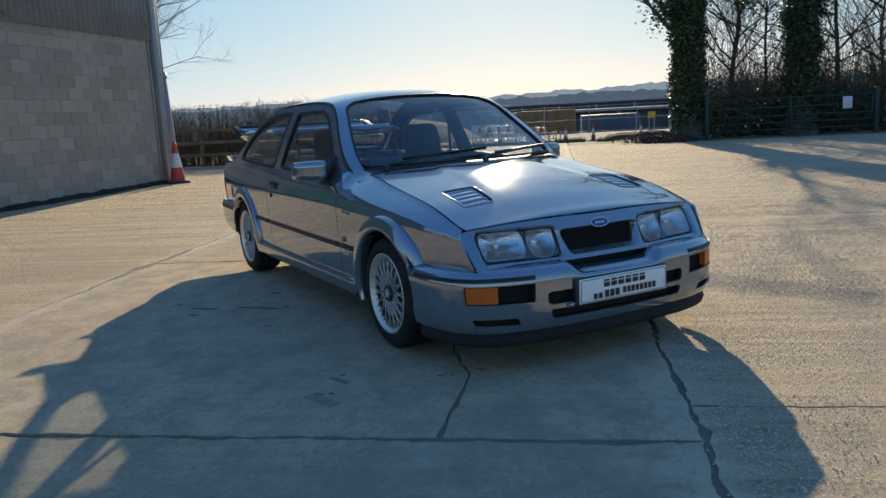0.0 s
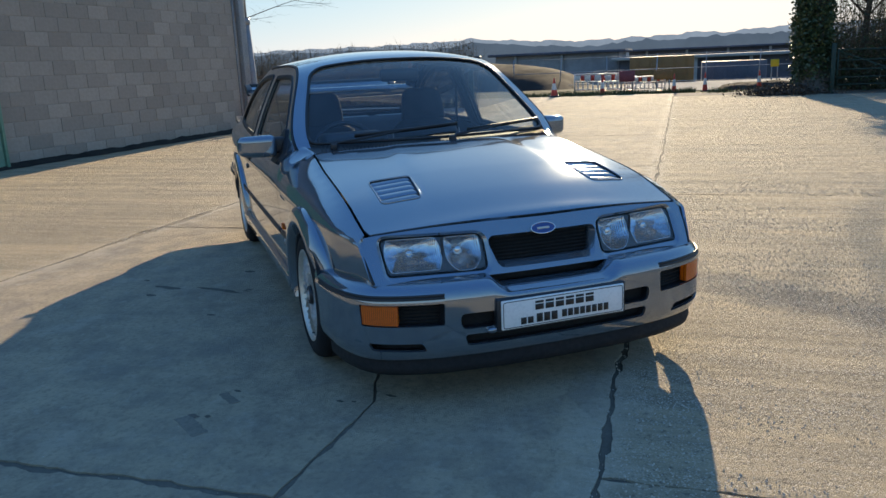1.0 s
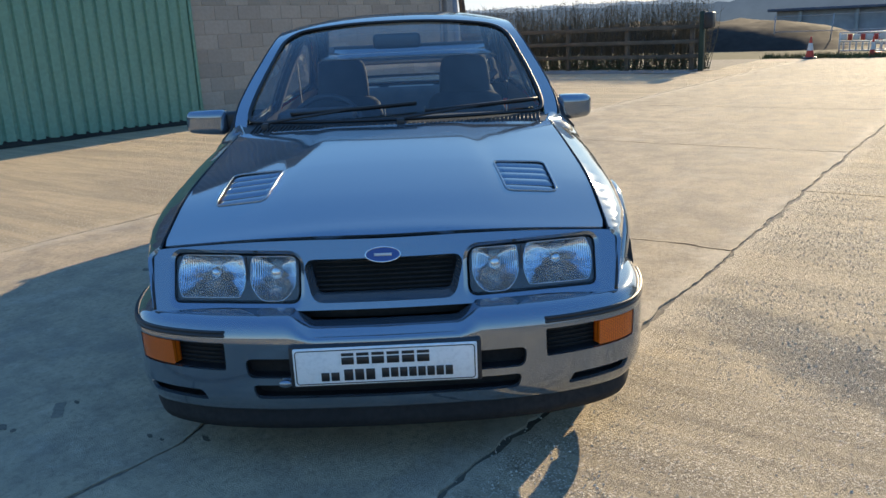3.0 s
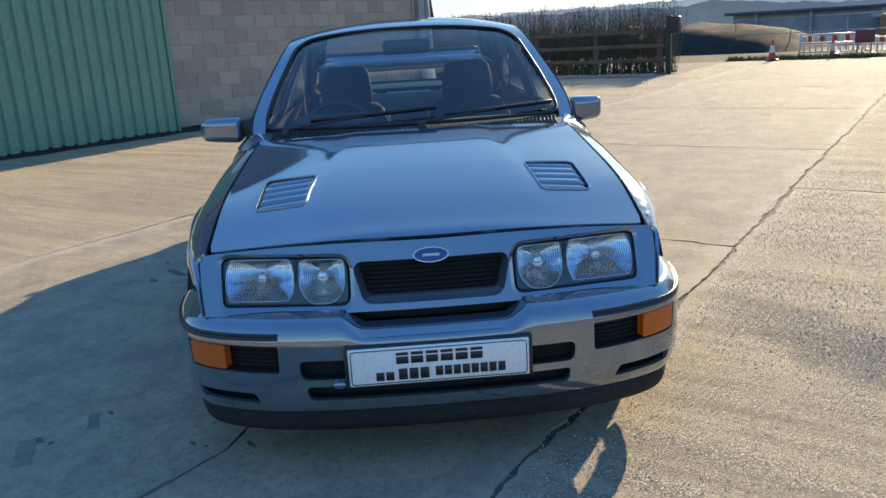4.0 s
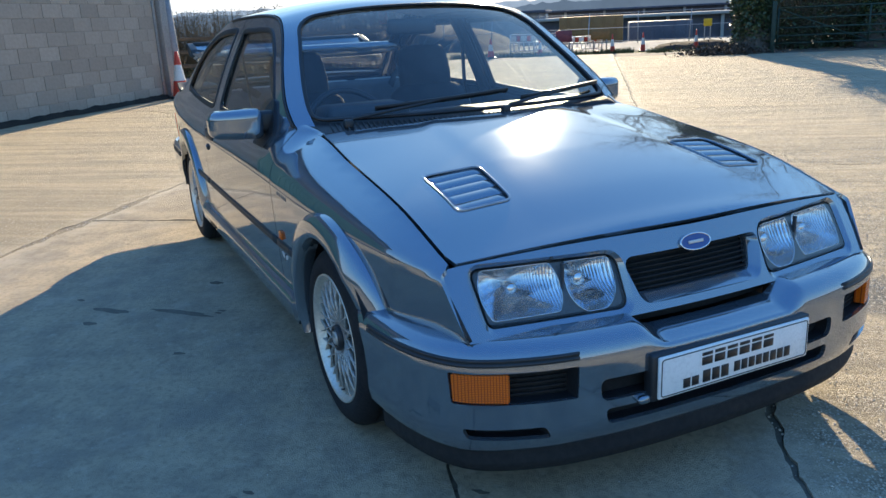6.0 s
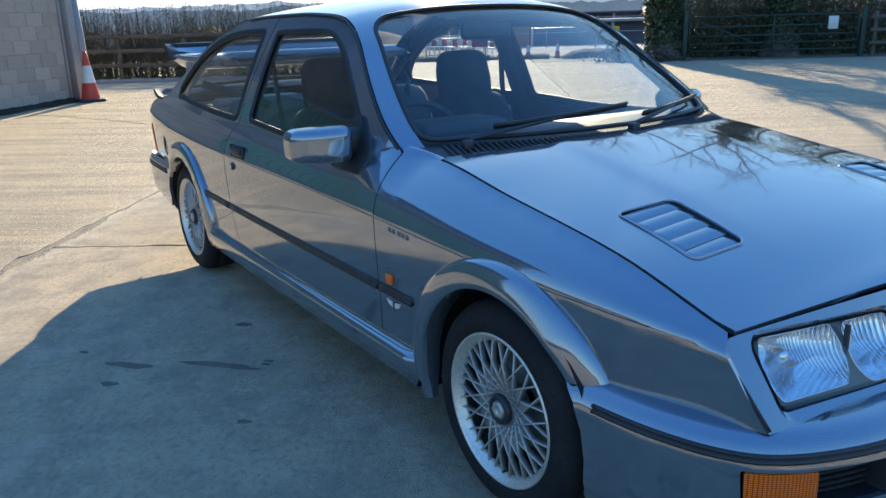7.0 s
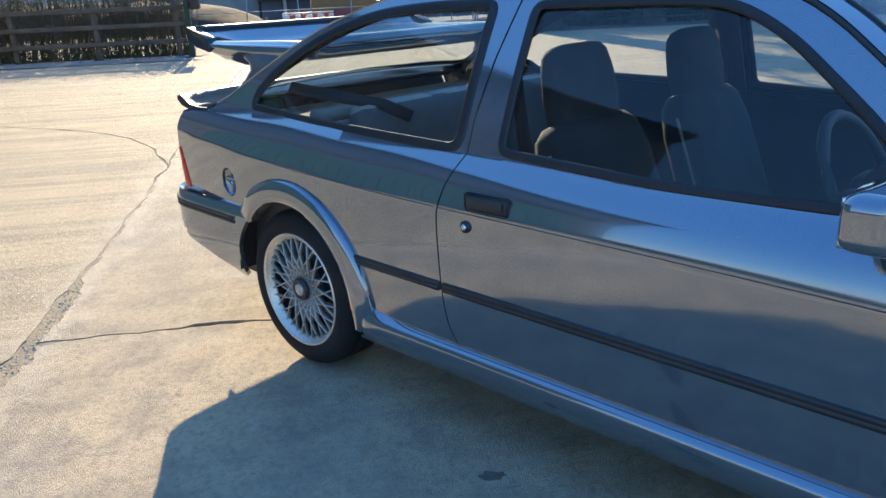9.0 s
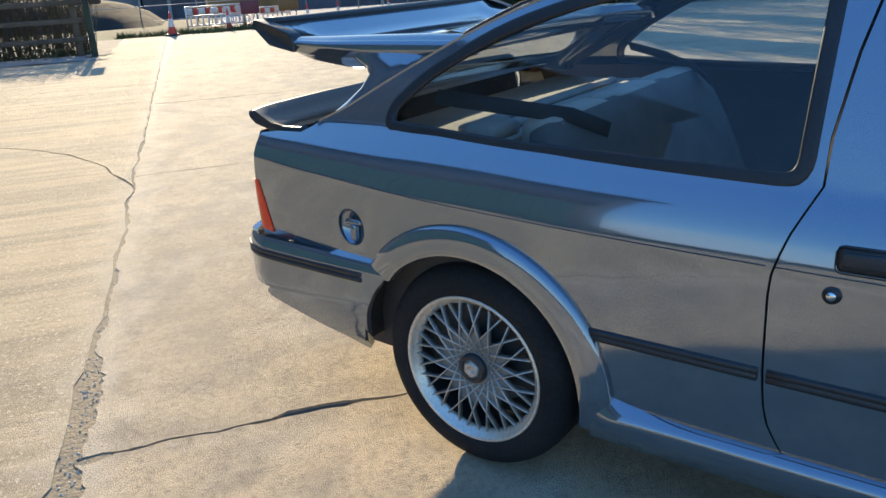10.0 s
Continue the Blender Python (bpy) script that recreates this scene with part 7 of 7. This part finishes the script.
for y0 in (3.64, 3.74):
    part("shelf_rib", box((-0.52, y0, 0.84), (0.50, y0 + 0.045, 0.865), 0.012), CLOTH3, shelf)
part("speaker_pod", box((-0.62, 3.60, 0.84), (-0.46, 3.70, 0.888), 0.022, seg=3), CLOTH2, shelf)
dash_rows = [[(x, y + 0.10 * max(0.0, 1 - (y - 1.36) / 0.3) * (x / 0.66) ** 2, z) for y, z in ((1.36, 0.868), (1.42, 0.874), (1.55, 0.888), (1.70, 0.882), (1.74, 0.86), (1.73, 0.72), (1.70, 0.55))] for x in np.linspace(-0.66, 0.66, 21)]
dash = part("dashboard", grid(dash_rows), PLASTIC, car, "dark grey dashboard")
part("instrument_hood", box((-0.56, 1.60, 0.86), (-0.20, 1.80, 0.93), 0.03), PLASTIC, dash)
wheel_rim = []
for j in range(33):
    a = 2 * math.pi * j / 32
    wheel_rim.append((-0.37 + 0.185 * math.cos(a), 1.90 + 0.185 * math.sin(a) * 0.45, 0.80 + 0.185 * math.sin(a) * 0.89))
sw = part("steering_wheel", tube(wheel_rim, 0.014, 8), PLASTIC, car, "black three-spoke steering wheel")
part("wheel_boss", box((-0.43, 1.87, 0.75), (-0.31, 1.92, 0.84), 0.02), PLASTIC, sw)
for a in (0.1, math.pi - 0.1, -math.pi / 2):
    part("wheel_spoke", tube([(-0.37, 1.895, 0.80), (-0.37 + 0.18 * math.cos(a), 1.90 + 0.18 * math.sin(a) * 0.45, 0.80 + 0.18 * math.sin(a) * 0.89)], 0.012, 6), PLASTIC, sw)
part("steering_column", tube([(-0.37, 1.68, 0.72), (-0.37, 1.90, 0.80)], 0.035, 10), PLASTIC, dash)


def lining(lo_y, hi_y, lo, hi):
    return grid([[(lambda x: (x, y, z))(side_x(y, z) - 0.05) for z in np.linspace(lo, hi(y), 10)] for y in np.linspace(lo_y, hi_y, 24)])


for a, b3, o in ((1.50, 2.80, "door_card"), (2.82, 4.20, "rear_trim_panel")):
    pair(o, lining(a, b3, 0.24, lambda y: ZT(y) - 0.012), PLASTIC, car)
head = grid([[(lambda p: (p[0] * 0.94, p[1], p[2] - 0.022))(top(s, y)) for s in np.linspace(-1, 1, 15)] for y in np.linspace(2.07, 3.10, 14)])
part("headlining", head, CLOTH2, car)
# inner pillar trims
def pillar(pts, w, d, name):
    bm = sweep([(side_x(y, z) - 0.035, y, z) for y, z in pts], [(-w, -0.010), (-w, 0.006), (w, 0.006), (w, -0.010)], (1, 0, 0.3))
    pair(name, bm, PLASTIC, car)


pillar([(2.735, z) for z in np.linspace(0.84, 1.27, 8)], 0.055, 0, "centre_pillar_trim")
pillar([(y, ZE(y) - 0.035) for y in np.linspace(1.56, 2.06, 8)], 0.022, 0, "screen_pillar_trim")
pillar([(y, ZE(y) - 0.03) for y in np.linspace(2.08, 4.05, 20)], 0.022, 0, "roof_rail_trim")
# belts, inner mirror
for sgn in (-1, 1):
    part("seat_belt", sweep([(sgn * (side_x(2.75, 1.12) - 0.055), 2.74, 1.12), (sgn * 0.62, 2.72, 0.95), (sgn * 0.60, 2.66, 0.5)], [(-0.022, -0.001), (-0.022, 0.001), (0.022, 0.001), (0.022, -0.001)], (sgn * 1.0, 0, 0.2)), CLOTH, car)
    part("seat_belt", sweep([(sgn * 0.64, 3.76, 0.965), (sgn * 0.57, 3.58, 0.935), (sgn * 0.48, 3.44, 0.905), (sgn * 0.42, 3.36, 0.86)], [(-0.022, -0.001), (-0.022, 0.001), (0.022, 0.001), (0.022, -0.001)], (sgn * 0.4, -1, 0.4)), CLOTH, car)
part("inner_mirror", box((-0.12, 2.00, 1.185), (0.12, 2.04, 1.258), 0.018), TRIM, car)


# ---- blocks of the barn wall, one by one ----
def block_mesh(length, seed):
    bm = box((0, -0.02, 0), (length, 0.02, 0.219), 0.004, seg=1)
    for v in bm.verts:
        v.co.y += 0.003 * noise.noise(Vector((v.co.x * 9 + seed, v.co.z * 9, seed)))
    return finish("block", bm, BLOCK, smooth=False)


kinds = {k: [block_mesh(l, s) for s in range(4)] for k, l in (("whole", 0.444), ("half", 0.219))}
BASE = Matrix.Translation(CORNER) @ Matrix.Rotation(radians(49.3), 4, "Z")
rb2 = random.Random(9)
for course in range(14):
    z, u = 0.0 + course * 0.225, END_U - 0.12
    first = course % 2 == 1
    while u > DOOR_U + 0.05:
        half = first or u - 0.446 < DOOR_U
        ln = 0.219 if half else 0.444
        if u - ln < DOOR_U - 0.02:
            break
        me = rb2.choice(kinds["half" if half else "whole"])
        part("block", me, BLOCK, wall_south, at=BASE @ Matrix.Translation((u - ln, 0.012 + rb2.uniform(-0.003, 0.003), z)))
        u -= ln + 0.006
        first = False
